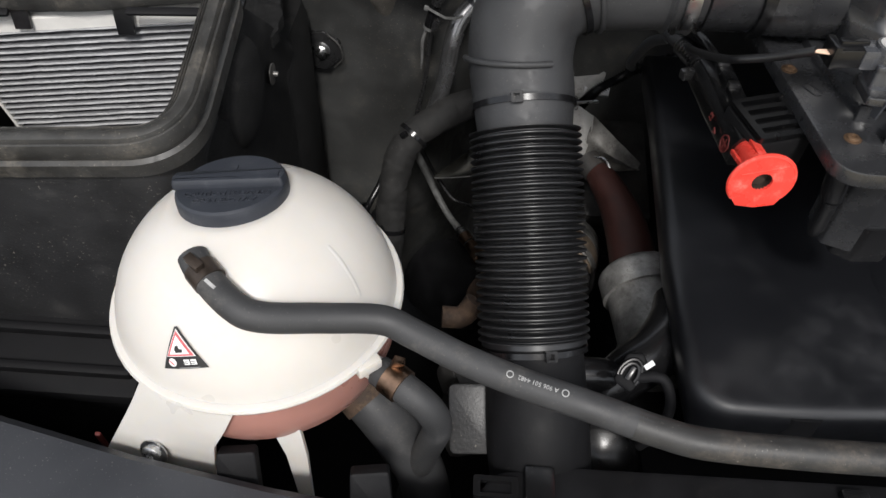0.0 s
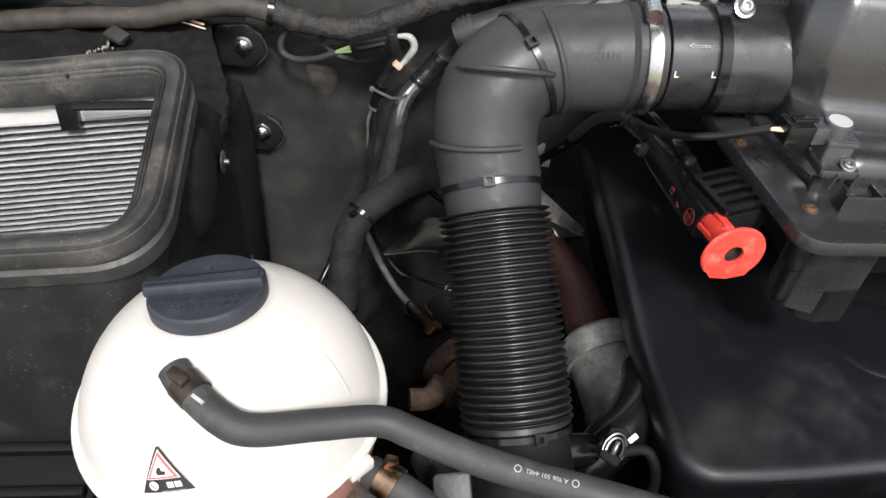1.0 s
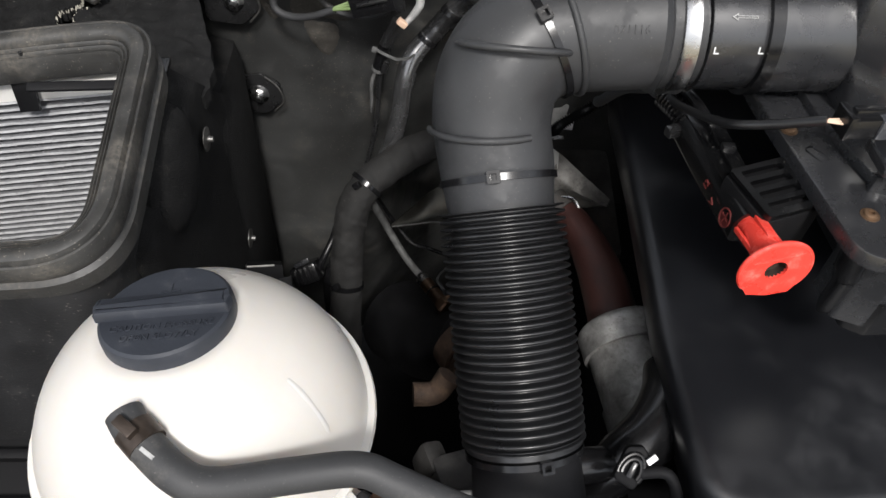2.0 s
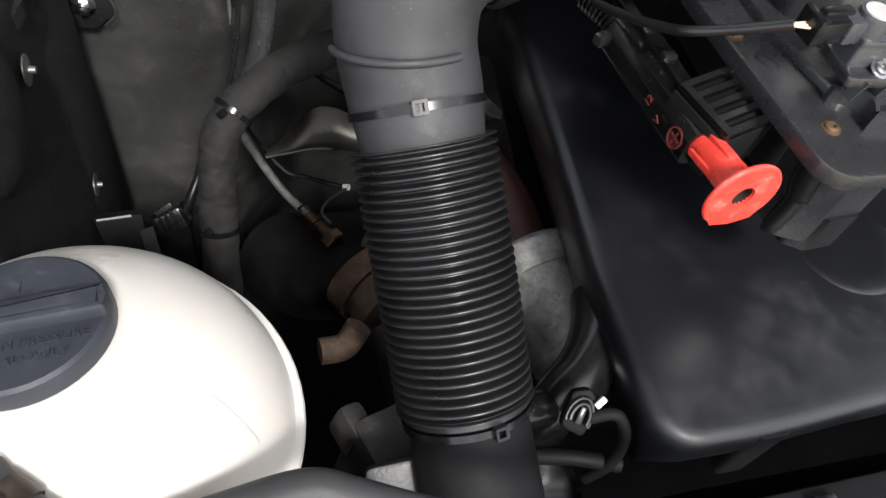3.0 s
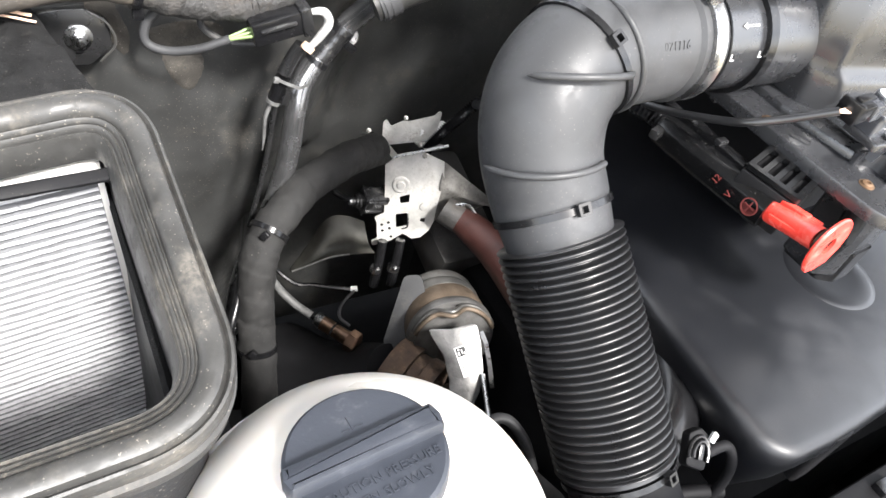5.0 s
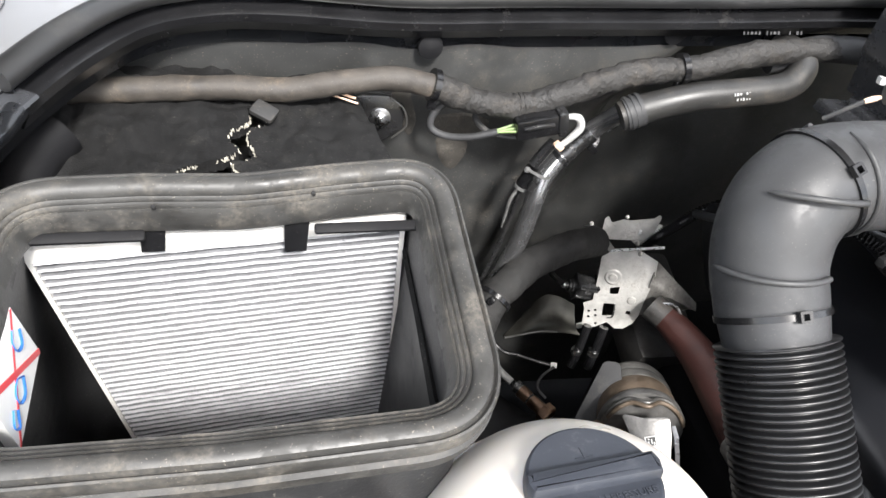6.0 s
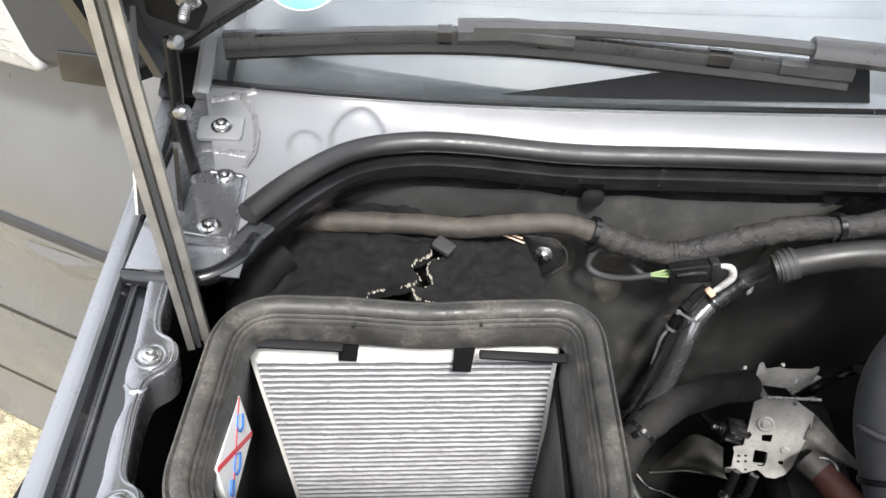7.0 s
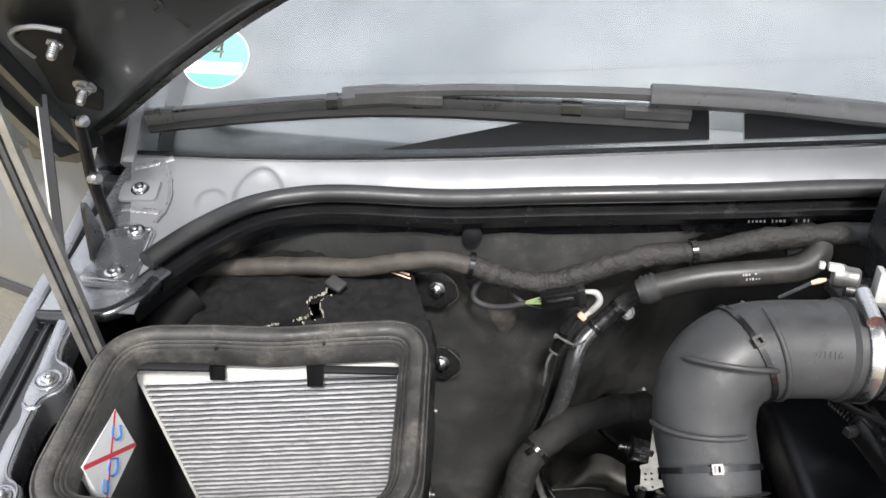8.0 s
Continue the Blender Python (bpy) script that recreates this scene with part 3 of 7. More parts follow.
for y0 in (0.531, 0.44):
    fold = [Vector((x, y0 + dy, rail_z(x, y0 + dy))) for x, dy in ((-0.5635 + (0.54 - y0) * -0.1, 0.004), (-0.558 + (0.54 - y0) * -0.1, -0.001), (-0.552 + (0.54 - y0) * -0.1, 0.0005), (-0.548 + (0.54 - y0) * -0.1, 0.004))]
    part("rail_fold", tube(fold, [0.0015, 0.0028, 0.0026, 0.0012], 8, flat=0.7), WINGPAINT, wing, "crumpled fold across the rail")
for x, y in ((-0.555, 0.561), (-0.539, 0.451), (-0.523, 0.338)):
    tf = frame_to((x, y, rail_z(x, y)), UP, (1, 0, 0))
    ring = part("rail_boss", lathe([(0.0125, -0.001), (0.0118, 0.0008), (0.0104, 0.001), (0.0092, 0.0002), (0.0, 0.0002)], tf, 32), WINGPAINT, wing, "pressed round on the rail", 180)
    part("screw", torx(Vector((x, y, rail_z(x, y) + 0.0004)), UP, 0.0062, 0.0046), STEEL, ring, "round socket screw")

# ---- cowl below the windscreen ----
seal_pts = [(-0.53, 0.665, 1.226), (-0.514, 0.695, 1.234), (-0.482, 0.75, 1.243), (-0.441, 0.803, 1.248), (-0.39, 0.825, 1.253), (-0.33, 0.829, 1.257), (-0.22, 0.83, 1.258), (-0.09, 0.83, 1.27), (0.09, 0.83, 1.285), (0.25, 0.83, 1.3), (0.5, 0.83, 1.31), (0.85, 0.8, 1.29)]
seal_line = smooth_path(seal_pts, 6)
fine_line = smooth_path(seal_pts, 15)
cowl = thing("cowl", (0, 0.85, 1.25), "silver grey cowl panel with pressed rounds and seam sealer", "cowl panel")
def glass_base(x):
    t = min(max((x + 0.6) / 0.85, 0), 1.4)
    return Vector((x, 0.868 - 0.012 * t, 1.282 + 0.068 * t * t * (1.9 - 0.9 * min(t, 1))))
front, back = [], []
for p in fine_line:
    front.append(p + Vector((0, 0.003, 0)))
    back.append(glass_base(max(-0.598, p.x + (p.x + 0.44) * 1.0 if p.x < -0.44 else p.x)))
mid = [(a * 0.5 + b * 0.5) + Vector((0, 0.004, -0.006)) for a, b in zip(front, back)]
lip = [a + Vector((0, 0.012, -0.05)) for a in front]
def pressed(p):
    """Height of the pressed rounds over the plain cowl."""
    h = 0.0
    for cx, cy, r, up in ((-0.4865, 0.8065, 0.0165, 0.006), (-0.4365, 0.8235, 0.029, 0.0078)):
        dx, dy = p.x - cx, (p.y - cy) / 1.25
        d = math.hypot(dx, dy)
        keep = min(1.0, max(0.0, 0.75 + dy / r * 0.9 - 0.25 * dx / r))
        wall = min(1.0, max(0.0, (r - d) / 0.006))
        h = max(h, up * keep * wall * wall * (3 - 2 * wall) * (0.55 + 0.45 * min(1.0, d / r)))
    return h
skin_rows = []
for k in range(27):
    f = k / 26
    row = []
    for a, m0, b in zip(front, mid, back):
        q = a * (1 - f) ** 2 + (m0 * 2 - (a + b) * 0.5) * 2 * f * (1 - f) + b * f * f
        row.append(q + Vector((0, -0.35, 0.94)) * pressed(q))
    skin_rows.append(row)
skin_rows.append([b + Vector((0, 0.02, -0.03)) for b in back])
cowl_skin = part("skin", sheet(skin_rows, 0.0015), PAINT, cowl, sharp=70)
part("front_lip", sheet([lip, front], 0.0015), SHADEPAINT, cowl, "folded front lip with shade put into its paint")
CN = (0, -0.45, 0.9)
bpy.context.view_layer.update()
def on_cowl(x, y):
    """The point of the cowl above (x, y)."""
    inv = cowl_skin.matrix_world.inverted()
    hit, at, _, _ = cowl_skin.ray_cast(inv @ Vector((x, y, 1.4)), inv.to_3x3() @ Vector((0, 0, -1)))
    return cowl_skin.matrix_world @ at if hit else Vector((x, y, 1.2165 + 0.23 * (y - 0.64)))
hp_at = frame_to((-0.5455, 0.7125, 1.2385), (0.05, -0.2, 1), (1, 0.02, 0))
part("hinge_plate", prism(rounded([(-0.03, -0.046), (0.018, -0.046), (0.024, -0.036), (0.02, 0.034), (0.014, 0.042), (-0.016, 0.042), (-0.03, 0.03)], 0.009), -0.004, 0.003, hp_at, 0.0016), WINGPAINT, cowl, "screwed silver hinge plate")
part("plate_bead", tube([hp_at @ Vector(q) for q in ((-0.022, -0.04, 0.003), (0.012, -0.041, 0.003), (0.019, -0.034, 0.003), (0.0155, 0.03, 0.003), (0.01, 0.037, 0.003), (-0.014, 0.037, 0.003))], 0.0014, 8), WINGPAINT, cowl, "pressed bead round the plate")
part("corner_gusset", sheet([[Vector((-0.604, 0.64, 1.2)), Vector((-0.6105, 0.866, 1.25))], [Vector((-0.6, 0.64, 1.214)), Vector((-0.605, 0.866, 1.2649))], [Vector((-0.57, 0.64, 1.2165)), Vector((-0.574, 0.866, 1.2686))], [Vector((-0.51, 0.64, 1.2165)), Vector((-0.514, 0.866, 1.2682))]], 0.0015), EDGEPAINT, cowl)
part("corner_edge", tube([(-0.602, 0.637, 1.209), (-0.565, 0.636, 1.2115), (-0.535, 0.642, 1.214), (-0.515, 0.66, 1.22), (-0.505, 0.685, 1.226)], 0.0075, 10), SHADEPAINT, cowl, "rolled front edge with shade put into its paint")
pd_ = frame_to((-0.566, 0.81, 1.263), (0.0, -0.36, 1), (1, 0.1, 0))
part("pressed_pad", prism(rounded([(-0.022, -0.016), (0.02, -0.016), (0.02, 0.016), (-0.022, 0.014)], 0.006), -0.002, 0.0022, pd_, 0.0015), PAINT, cowl, "raised screw pad")
for p in ((-0.547, 0.744, 1.247), (-0.544, 0.681, 1.2345), (-0.566, 0.81, 1.2645)):
    part("screw", torx(p, (0, -0.36, 0.93), 0.0075, 0.006), STEEL, cowl, "round socket screw")
def smear(pts, w, seed):
    """A hand-smeared run of seam sealer along the panel."""
    q = [on_cowl(x, y) for x, y, _ in smooth_path([(a, b, 0) for a, b in pts], 14)]
    return tube(q, lambda t: w * (1 + 0.5 * noise.noise(Vector((t * 18, seed, 0.0))) + 0.3 * noise.noise(Vector((t * 60, seed, 3.0)))), 10, smooth=False, flat=0.3)
part("seam_sealer", smear([(-0.535, 0.765), (-0.531, 0.785), (-0.534, 0.81), (-0.543, 0.835), (-0.558, 0.855)], 0.0055, 1.7), SEAM, cowl, "wavy pale seam sealer")
part("seam_sealer", smear([(-0.578, 0.782), (-0.565, 0.783), (-0.55, 0.783), (-0.535, 0.782)], 0.0045, 4.1), SEAM, cowl, "wavy pale seam sealer")
part("seam_sealer", smear([(-0.585, 0.845), (-0.57, 0.85), (-0.545, 0.862)], 0.0045, 7.7), SEAM, cowl, "wavy pale seam sealer")
part("scuttle_gap", sweep([b + Vector((0, -0.002, 0.002)) for b in back], [(-0.002, -0.002), (0.002, -0.002), (0.002, 0.003), (-0.002, 0.003)], CN), BLACK, cowl, "narrow black gap strip below the glass")

seal = thing("cowl_seal", (0, 0.82, 1.26), "black rubber bonnet seal along the cowl edge", "seal")
part("bulb", sweep(seal_line[6:], [(0.0105 * math.cos(a) - 0.003, 0.0085 + 0.0095 * math.sin(a)) for a in [2 * math.pi * k / 12 for k in range(12)]], CN), SEALBLACK, seal)
part("grip_strip", sweep(seal_line[6:], [(-0.005, -0.004), (0.015, -0.006), (0.018, -0.012), (0.016, -0.016), (0.012, -0.03), (0.01, -0.03), (0.011, -0.008), (-0.005, -0.006)], CN), BLACK, seal)
bm = bmesh.new()
random.seed(31)
for k in range(16):
    if random.random() < 0.8:
        x = 0.108 + 0.0042 * k
        box((random.uniform(0.0014, 0.003), 0.0006, random.uniform(0.0024, 0.0036)), pose(x, 0.8105, 1.2675 + 0.083 * (x - 0.1), -27, 0, 0), bm=bm)
part("print_bars", bm, HOSE, seal, "worn white print")
part("corner_flange", sweep(seal_line[:8], [(-0.004, -0.004), (0.018, 0.002), (0.02, 0.0), (0.016, -0.006), (0.006, -0.03), (0.002, -0.03), (0.004, -0.008)], CN), RAILPAINT, cowl, "painted flange before the seal")

# ---- windscreen ----
screen = thing("windscreen", (0, 0.9, 1.3), "raked windscreen with a dark lower band and reflections", "windscreen")
gx = [-0.6 + 0.1 * k for k in range(17)]
GD = Vector((0, math.cos(radians(47)), math.sin(radians(47))))
def on_glass(x, s, off=0.0):
    bow = 0.05 * ((x - 0.25) / 0.85) ** 2
    base = glass_base(min(x, 0.6))
    return Vector((x, base.y + 0.004, base.z + 0.004)) + GD * s + Vector((0, bow * s, 0)) + Vector((0, -GD.z, GD.y)) * off
pane = part("pane", sheet([[on_glass(x, s) for x in gx] for s in (-0.01, 0.06, 0.13, 0.3, 0.6, 0.95)], 0.004), glass, screen, "clear laminated glass")
pane.visible_shadow = False
part("dark_band", sheet([[on_glass(x, s, -0.012) for x in gx] for s in (-0.012, -0.008, -0.003)], 0.002), INK, screen, "black printed lower band")
fx = [-0.3 + 0.0125 * k for k in range(30)]
def reflection_top(x):
    """The rising upper edge of the painted dark reflection, which ends under the wiper blade."""
    return 0.0035 + 0.027 * min(1.0, (x + 0.3) / 0.15) + (0.012 * min(1.0, (x + 0.15) / 0.1) if x > -0.15 else 0.0)
# dark sheets over the pane, painted reflections of the bonnet edge
part("reflected_corner", sheet([[on_glass(x, 0.003 + (reflection_top(x) - 0.003) * u, 0.0052) for x in fx] for u in (0.0, 0.33, 0.67, 1.0)], 0.001), GLASSDARK, screen, "dark wedge standing for a reflection at the foot of the glass")
part("reflected_strip", sheet([[on_glass(0.1 + 0.09 * k, 0.002 + u * 0.03, 0.0052) for k in range(8)] for u in (0.0, 0.5, 1.0)], 0.001), GLASSDARK, screen, "dark strip standing for a reflection under the arm")
bm = bmesh.new()
for k in range(205):
    for r in range(2):
        x = -0.44 + 0.0052 * k + 0.0026 * r
        prism(disc(0, 0, 0.0009 - 0.0003 * r, 6), 0.0, 0.0003, frame_to(on_glass(x, 0.094 + 0.006 * ((x - 0.1) / 0.5) ** 2 + 0.004 * r, 0.0047), (0, -GD.z, GD.y), (1, 0, 0)), bm=bm)
part("dot_border", bm, HOSE, screen, "border of fine printed dots")
badge_at = frame_to(on_glass(-0.515, 0.119, 0.003), (0, -GD.z, GD.y), (1, 0, 0))
badge = part("badge", prism(disc(0, 0, 0.04, 40), -0.001, 0.0003, badge_at), GREEN, screen, "round green environment badge")
part("badge_rim", lathe([(0.0412, 0.0), (0.0412, 0.0002), (0.04, 0.0002), (0.04, 0.0)], badge_at, 40), PAPER, badge)
part("badge_plate", prism(rect(-0.034, -0.022, 0.034, -0.006), 0.0003, 0.0008, badge_at), PAPER, badge, "blank white field")
part("badge_number", lettering("4", 0.032, badge_at @ pose(0.003, 0.0085, 0.0008)), INK, badge)
part("dashboard", sheet([[on_glass(x, s, -0.1) + Vector((0, 0.25 * s, -0.02)) for x in gx] for s in (0.0, 0.3, 0.6)], 0.01), DASH, screen, "pale dashboard top behind the glass")
# cabin surfaces coloured near black for the unlit interior
solid("cabin_wall", box((1.64, 0.02, 1.66), pose(0.18, 2.31, 1.17)), DARK, "cabin wall behind the windscreen, shade in its colour", "cabin", "structure")
solid("cabin_floor", box((1.64, 1.42, 0.03), pose(0.18, 1.59, 0.42)), DARK, "cabin floor of the van, shade in its colour", "cabin", "structure")
side_poly = [(0.9, 0.4), (2.32, 0.4), (2.32, 2.02), (1.62, 2.02), (0.94, 1.33)]
side_hole = [(1.16, 1.28), (2.16, 1.28), (2.16, 1.86), (1.66, 1.86)]
door_hole = [(1.34, 0.46), (2.2, 0.46), (2.2, 1.9), (1.78, 1.9), (1.34, 1.48)]
for k, x in enumerate((-0.66, 1.02)):
    tf = Matrix(((0, 0, 1 if k else -1, x), (1, 0, 0, 0), (0, 1, 0, 0), (0, 0, 0, 1)))
    solid("van_side" if not k else "van_side_far", plate(side_poly, [side_hole if k else door_hole], 0.03, tf), PAINT, "silver grey van side with a window opening" if k else "silver grey van side with an empty door opening", "van side", "structure")
solid("van_roof", box((1.74, 0.76, 0.04), pose(0.18, 1.96, 2.03), 0.015), PAINT, "silver grey roof of the van", "roof", "structure")
pillar = [on_glass(-0.594, s, 0.004) for s in (-0.02, 0.1, 0.3, 0.6, 0.95)]
solid("windscreen_pillar", sweep(pillar, [(-0.012, -0.05), (-0.012, 0.002), (-0.006, 0.008), (0.005, 0.006), (0.005, -0.05)], (0, -GD.z, GD.y)), PAINT, "silver grey pillar beside the windscreen", "pillar", "structure")
solid("pillar_gap", sweep(pillar, [(-0.05, -0.06), (-0.05, -0.012), (-0.0125, -0.008), (-0.0125, -0.06)], (0, -GD.z, GD.y)), BLACK, "black gap strip along the pillar", "trim", "structure")

# ---- bonnet, standing open ----
HN = Vector((0, math.sin(radians(50)), math.cos(radians(50))))
HD = Vector((0, -math.cos(radians(50)), math.sin(radians(50))))
hood = thing("bonnet", (0, 0.74, 1.43), "open dark grey bonnet with its underside frame", "bonnet")
rear = smooth_path([(-0.645, 0.882, 1.296), (-0.619, 0.88, 1.314), (-0.594, 0.877, 1.333), (-0.565, 0.866, 1.356), (-0.537, 0.85, 1.378), (-0.506, 0.834, 1.402), (-0.457, 0.814, 1.437), (-0.408, 0.795, 1.47), (-0.36, 0.778, 1.498), (-0.3, 0.76, 1.525), (-0.1, 0.73, 1.57), (0.25, 0.72, 1.584), (0.6, 0.74, 1.55), (0.9, 0.84, 1.4)], 5)
hr = []
for s, h in ((0.0, 0.012), (0.003, 0.0), (0.02, -0.004), (0.035, -0.022), (0.052, -0.044), (0.07, -0.052), (0.3, -0.052), (0.6, -0.04), (0.85, -0.01)):
    hr.append([p + HD * s + HN * h for p in rear])
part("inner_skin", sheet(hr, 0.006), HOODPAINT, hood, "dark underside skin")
part("outer_skin", sheet([[p + HD * s + HN * 0.016 for p in rear] for s in (0.0, 0.3, 0.6, 0.85)], 0.002), PAINT, hood, "silver grey outer skin")
part("rear_lip", sweep(rear, [(-0.004, -0.002), (0.004, -0.003), (0.006, 0.004), (0.0, 0.01), (-0.004, 0.008)], HN), GLOSSBLACK, hood, "dark folded rear lip")
side = [rear[0] + HD * s - HN * (0.052 * min(1, s / 0.07)) for s in (0.0, 0.035, 0.07, 0.1, 0.3, 0.6, 0.85)]
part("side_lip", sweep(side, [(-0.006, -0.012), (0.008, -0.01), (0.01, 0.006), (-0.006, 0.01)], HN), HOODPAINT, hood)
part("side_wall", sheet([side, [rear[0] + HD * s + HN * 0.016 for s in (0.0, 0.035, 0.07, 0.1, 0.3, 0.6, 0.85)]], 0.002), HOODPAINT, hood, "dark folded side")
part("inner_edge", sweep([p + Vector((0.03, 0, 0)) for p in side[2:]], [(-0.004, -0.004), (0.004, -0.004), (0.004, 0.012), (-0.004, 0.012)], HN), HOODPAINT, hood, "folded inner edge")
part("bolt_hole", lathe([(0.011, 0), (0.011, -0.004), (0.007, -0.004), (0.006, 0.002), (0.0, 0.002)], frame_to(Vector((-0.473, 0.695, 1.491)) + HN * 0.006, HN), 18), GLOSSBLACK, hood, "round hole in the inner skin")
part("pressed_bead", tube([Vector(p) + HN * 0.01 for p in ((-0.486, 0.732, 1.442), (-0.488, 0.72, 1.457), (-0.478, 0.71, 1.47), (-0.46, 0.707, 1.475), (-0.452, 0.715, 1.465))], 0.005, 8), HOODPAINT, hood, "pressed stiffening bead")

# hinge of the bonnet
hinge = thing("hinge_linkage", (-0.575, 0.74, 1.24), "black steel bonnet hinge with links and bolts", "hinge")
pl = frame_to((-0.564, 0.715, 1.431), -HN, (1, 0, 0))
part("mount_plate", prism(rounded([(-0.04, -0.062), (-0.004, -0.08), (0.012, -0.045), (0.004, 0.0), (0.022, 0.03), (0.022, 0.052), (-0.006, 0.056), (-0.028, 0.04), (-0.026, 0.008)], 0.008), -0.003, 0.001, pl, 0.001), DARK, hinge, "black plate bolted under the bonnet")
# silver tube draws the highlight on the plate's rim
part("plate_edge", tube([pl @ Vector((*q, 0.001)) for q in ((-0.024, 0.012), (-0.03, 0.036), (-0.022, 0.05), (0.0, 0.056), (0.02, 0.052))], 0.0022, 8), PAINT, hinge, "bright plate edge standing for a rim highlight")
for p in ((-0.559, 0.693, 1.457), (-0.564, 0.732, 1.404)):
    bm = hexhead(Vector(p) + HN * 0.004, -HN, 0.0075, 0.007, washer=0.0105)
    lathe([(0.0042, 0.0), (0.0046, 0.004)] + [(0.0038 + 0.0005 * (k % 2), 0.006 + 0.0011 * k) for k in range(9)] + [(0.003, 0.0165)], frame_to(p, -HN), 12, bm)
    part("bolt", bm, ZINC, hinge, "zinc bolt with washer")
part("upper_link", tube([(-0.585, 0.748, 1.37), (-0.585, 0.75, 1.34), (-0.585, 0.75, 1.305)], 0.0062, 10, flat=0.45), BLACK, hinge)
part("lower_link", tube([(-0.585, 0.75, 1.305), (-0.58, 0.75, 1.27), (-0.572, 0.748, 1.232)], 0.0062, 10, flat=0.45), BLACK, hinge)
part("pivot", lathe([(0.0065, -0.006), (0.0065, 0.003), (0.004, 0.006), (0.0, 0.006)], frame_to((-0.58, 0.748, 1.305), (1, -0.5, 0.3)), 18), ZINC, hinge, "bright pivot rivet")
part("pivot_top", lathe([(0.0058, -0.006), (0.0058, 0.003), (0.0, 0.0045)], frame_to((-0.58, 0.747, 1.366), (1, -0.5, 0.3)), 18), ZINC, hinge, "bright pivot rivet")
part("flat_link", sweep([(-0.612, 0.742, 1.393), (-0.609, 0.726, 1.34), (-0.606, 0.71, 1.287), (-0.603, 0.694, 1.233)], [(-0.0045, -0.0015), (0.0045, -0.0015), (0.0045, 0.0015), (-0.0045, 0.0015)], (0.3, -1, 0)), BLACK, hinge, "long flat steel link")
part("link_edge", sweep([(-0.6165, 0.74, 1.393), (-0.6135, 0.724, 1.34), (-0.6105, 0.708, 1.287), (-0.6075, 0.692, 1.233)], [(-0.001, -0.001), (0.001, -0.001), (0.001, 0.001), (-0.001, 0.001)], (0.3, -1, 0)), GALV, hinge, "bright worn link edge")
part("stay_bracket", prism(rounded([(-0.006, 0.0), (0.032, 0.0), (0.024, 0.04), (0.0, 0.085)], 0.006), -0.002, 0.002, frame_to((-0.572, 0.70, 1.225), (1, 0.1, 0), (0, 1, 0))), SHADEPAINT, hinge, "upright dark gusset")

# telescopic stay beside it
stay = thing("bonnet_stay", (-0.543, 0.618, 1.2), "weathered grooved alloy bonnet stay", "bonnet stay")
sp = [Vector((-0.538, 0.616, 1.165)), Vector((-0.562, 0.597, 1.395)), Vector((-0.575, 0.585, 1.55)), Vector((-0.59, 0.57, 1.75))]
prof = [(-0.0095, -0.006), (0.0095, -0.006), (0.0095, 0.006), (0.0038, 0.006), (0.0032, -0.003), (-0.0032, -0.003), (-0.0038, 0.006), (-0.0095, 0.006)]
part("channel_bar", sweep(sp, prof, (0.3, -1, 0.1)), GRIP, stay)
part("inner_rod", sweep([p + Vector((0.0, -0.002, 0)) for p in sp], [(-0.0015, 0.0), (0.002, 0.0), (0.002, 0.003), (-0.0015, 0.003)], (0.3, -1, 0.1)), RAILPAINT, stay, "dull rod in the groove")

# ---- wipers ----
wl = [on_glass(-0.582, 0.036, 0.012), on_glass(-0.455, 0.053, 0.014), on_glass(-0.343, 0.06, 0.016), on_glass(-0.245, 0.058, 0.016), on_glass(-0.141, 0.049, 0.016), on_glass(0.04, 0.031, 0.014)]
wiper = thing("wiper", wl[2], "grey flat wiper blade and arm parked on the glass", "wiper")
wp = smooth_path(wl, 8)
GN = Vector((0, -GD.z, GD.y))
# rubber made wider to include the blade's dark reflection in the glass
part("blade_rubber", sweep([p - GN * 0.008 for p in wp], [(-0.004, -0.003), (0.017, -0.004), (0.016, 0.001), (0.008, 0.005), (-0.004, 0.004)], GN), INK, wiper, "black wiping rubber, widened for its dark reflection")
part("blade_spine", sweep(wp, [(-0.009, -0.004), (0.009, -0.004), (0.008, 0.0), (0.002, 0.006), (-0.003, 0.006), (-0.009, 0.0)], GN), BLADE, wiper)
for p, q in ((wp[0], wp[2]), (wp[-1], wp[-4])):
    part("end_cap", sweep([p, p.lerp(q, 0.7), q], [(-0.01, -0.005), (0.01, -0.005), (0.009, 0.001), (0.002, 0.0075), (-0.004, 0.0075), (-0.01, 0.001)], GN), BLADE, wiper)
arm = smooth_path([on_glass(-0.335, 0.063, 0.026), on_glass(-0.225, 0.064, 0.028), on_glass(-0.105, 0.0565, 0.03), on_glass(-0.007, 0.048, 0.03), on_glass(0.111, 0.0345, 0.03), on_glass(0.237, 0.016, 0.028), on_glass(0.36, -0.004, 0.024)], 6)
part("arm", sweep(arm, [(-0.006, -0.003), (0.006, -0.003), (0.007, 0.002), (0.003, 0.006), (-0.003, 0.006), (-0.007, 0.002)], GN), BLADE, wiper)
part("arm_sleeve", sweep(arm[18:], [(-0.012, -0.006), (0.012, -0.006), (0.012, 0.004), (0.005, 0.009), (-0.006, 0.009), (-0.012, 0.004)], GN), BLADE, wiper, "wider moulded arm sleeve")
for k in (14, 22, 34):
    part("blade_band", sweep(wp[k:k + 2], [(-0.0098, -0.005), (0.0098, -0.005), (0.009, 0.0008), (0.002, 0.0072), (-0.004, 0.0072), (-0.0098, 0.0008)], GN), GLOSSBLACK, wiper, "narrow clip on the blade")
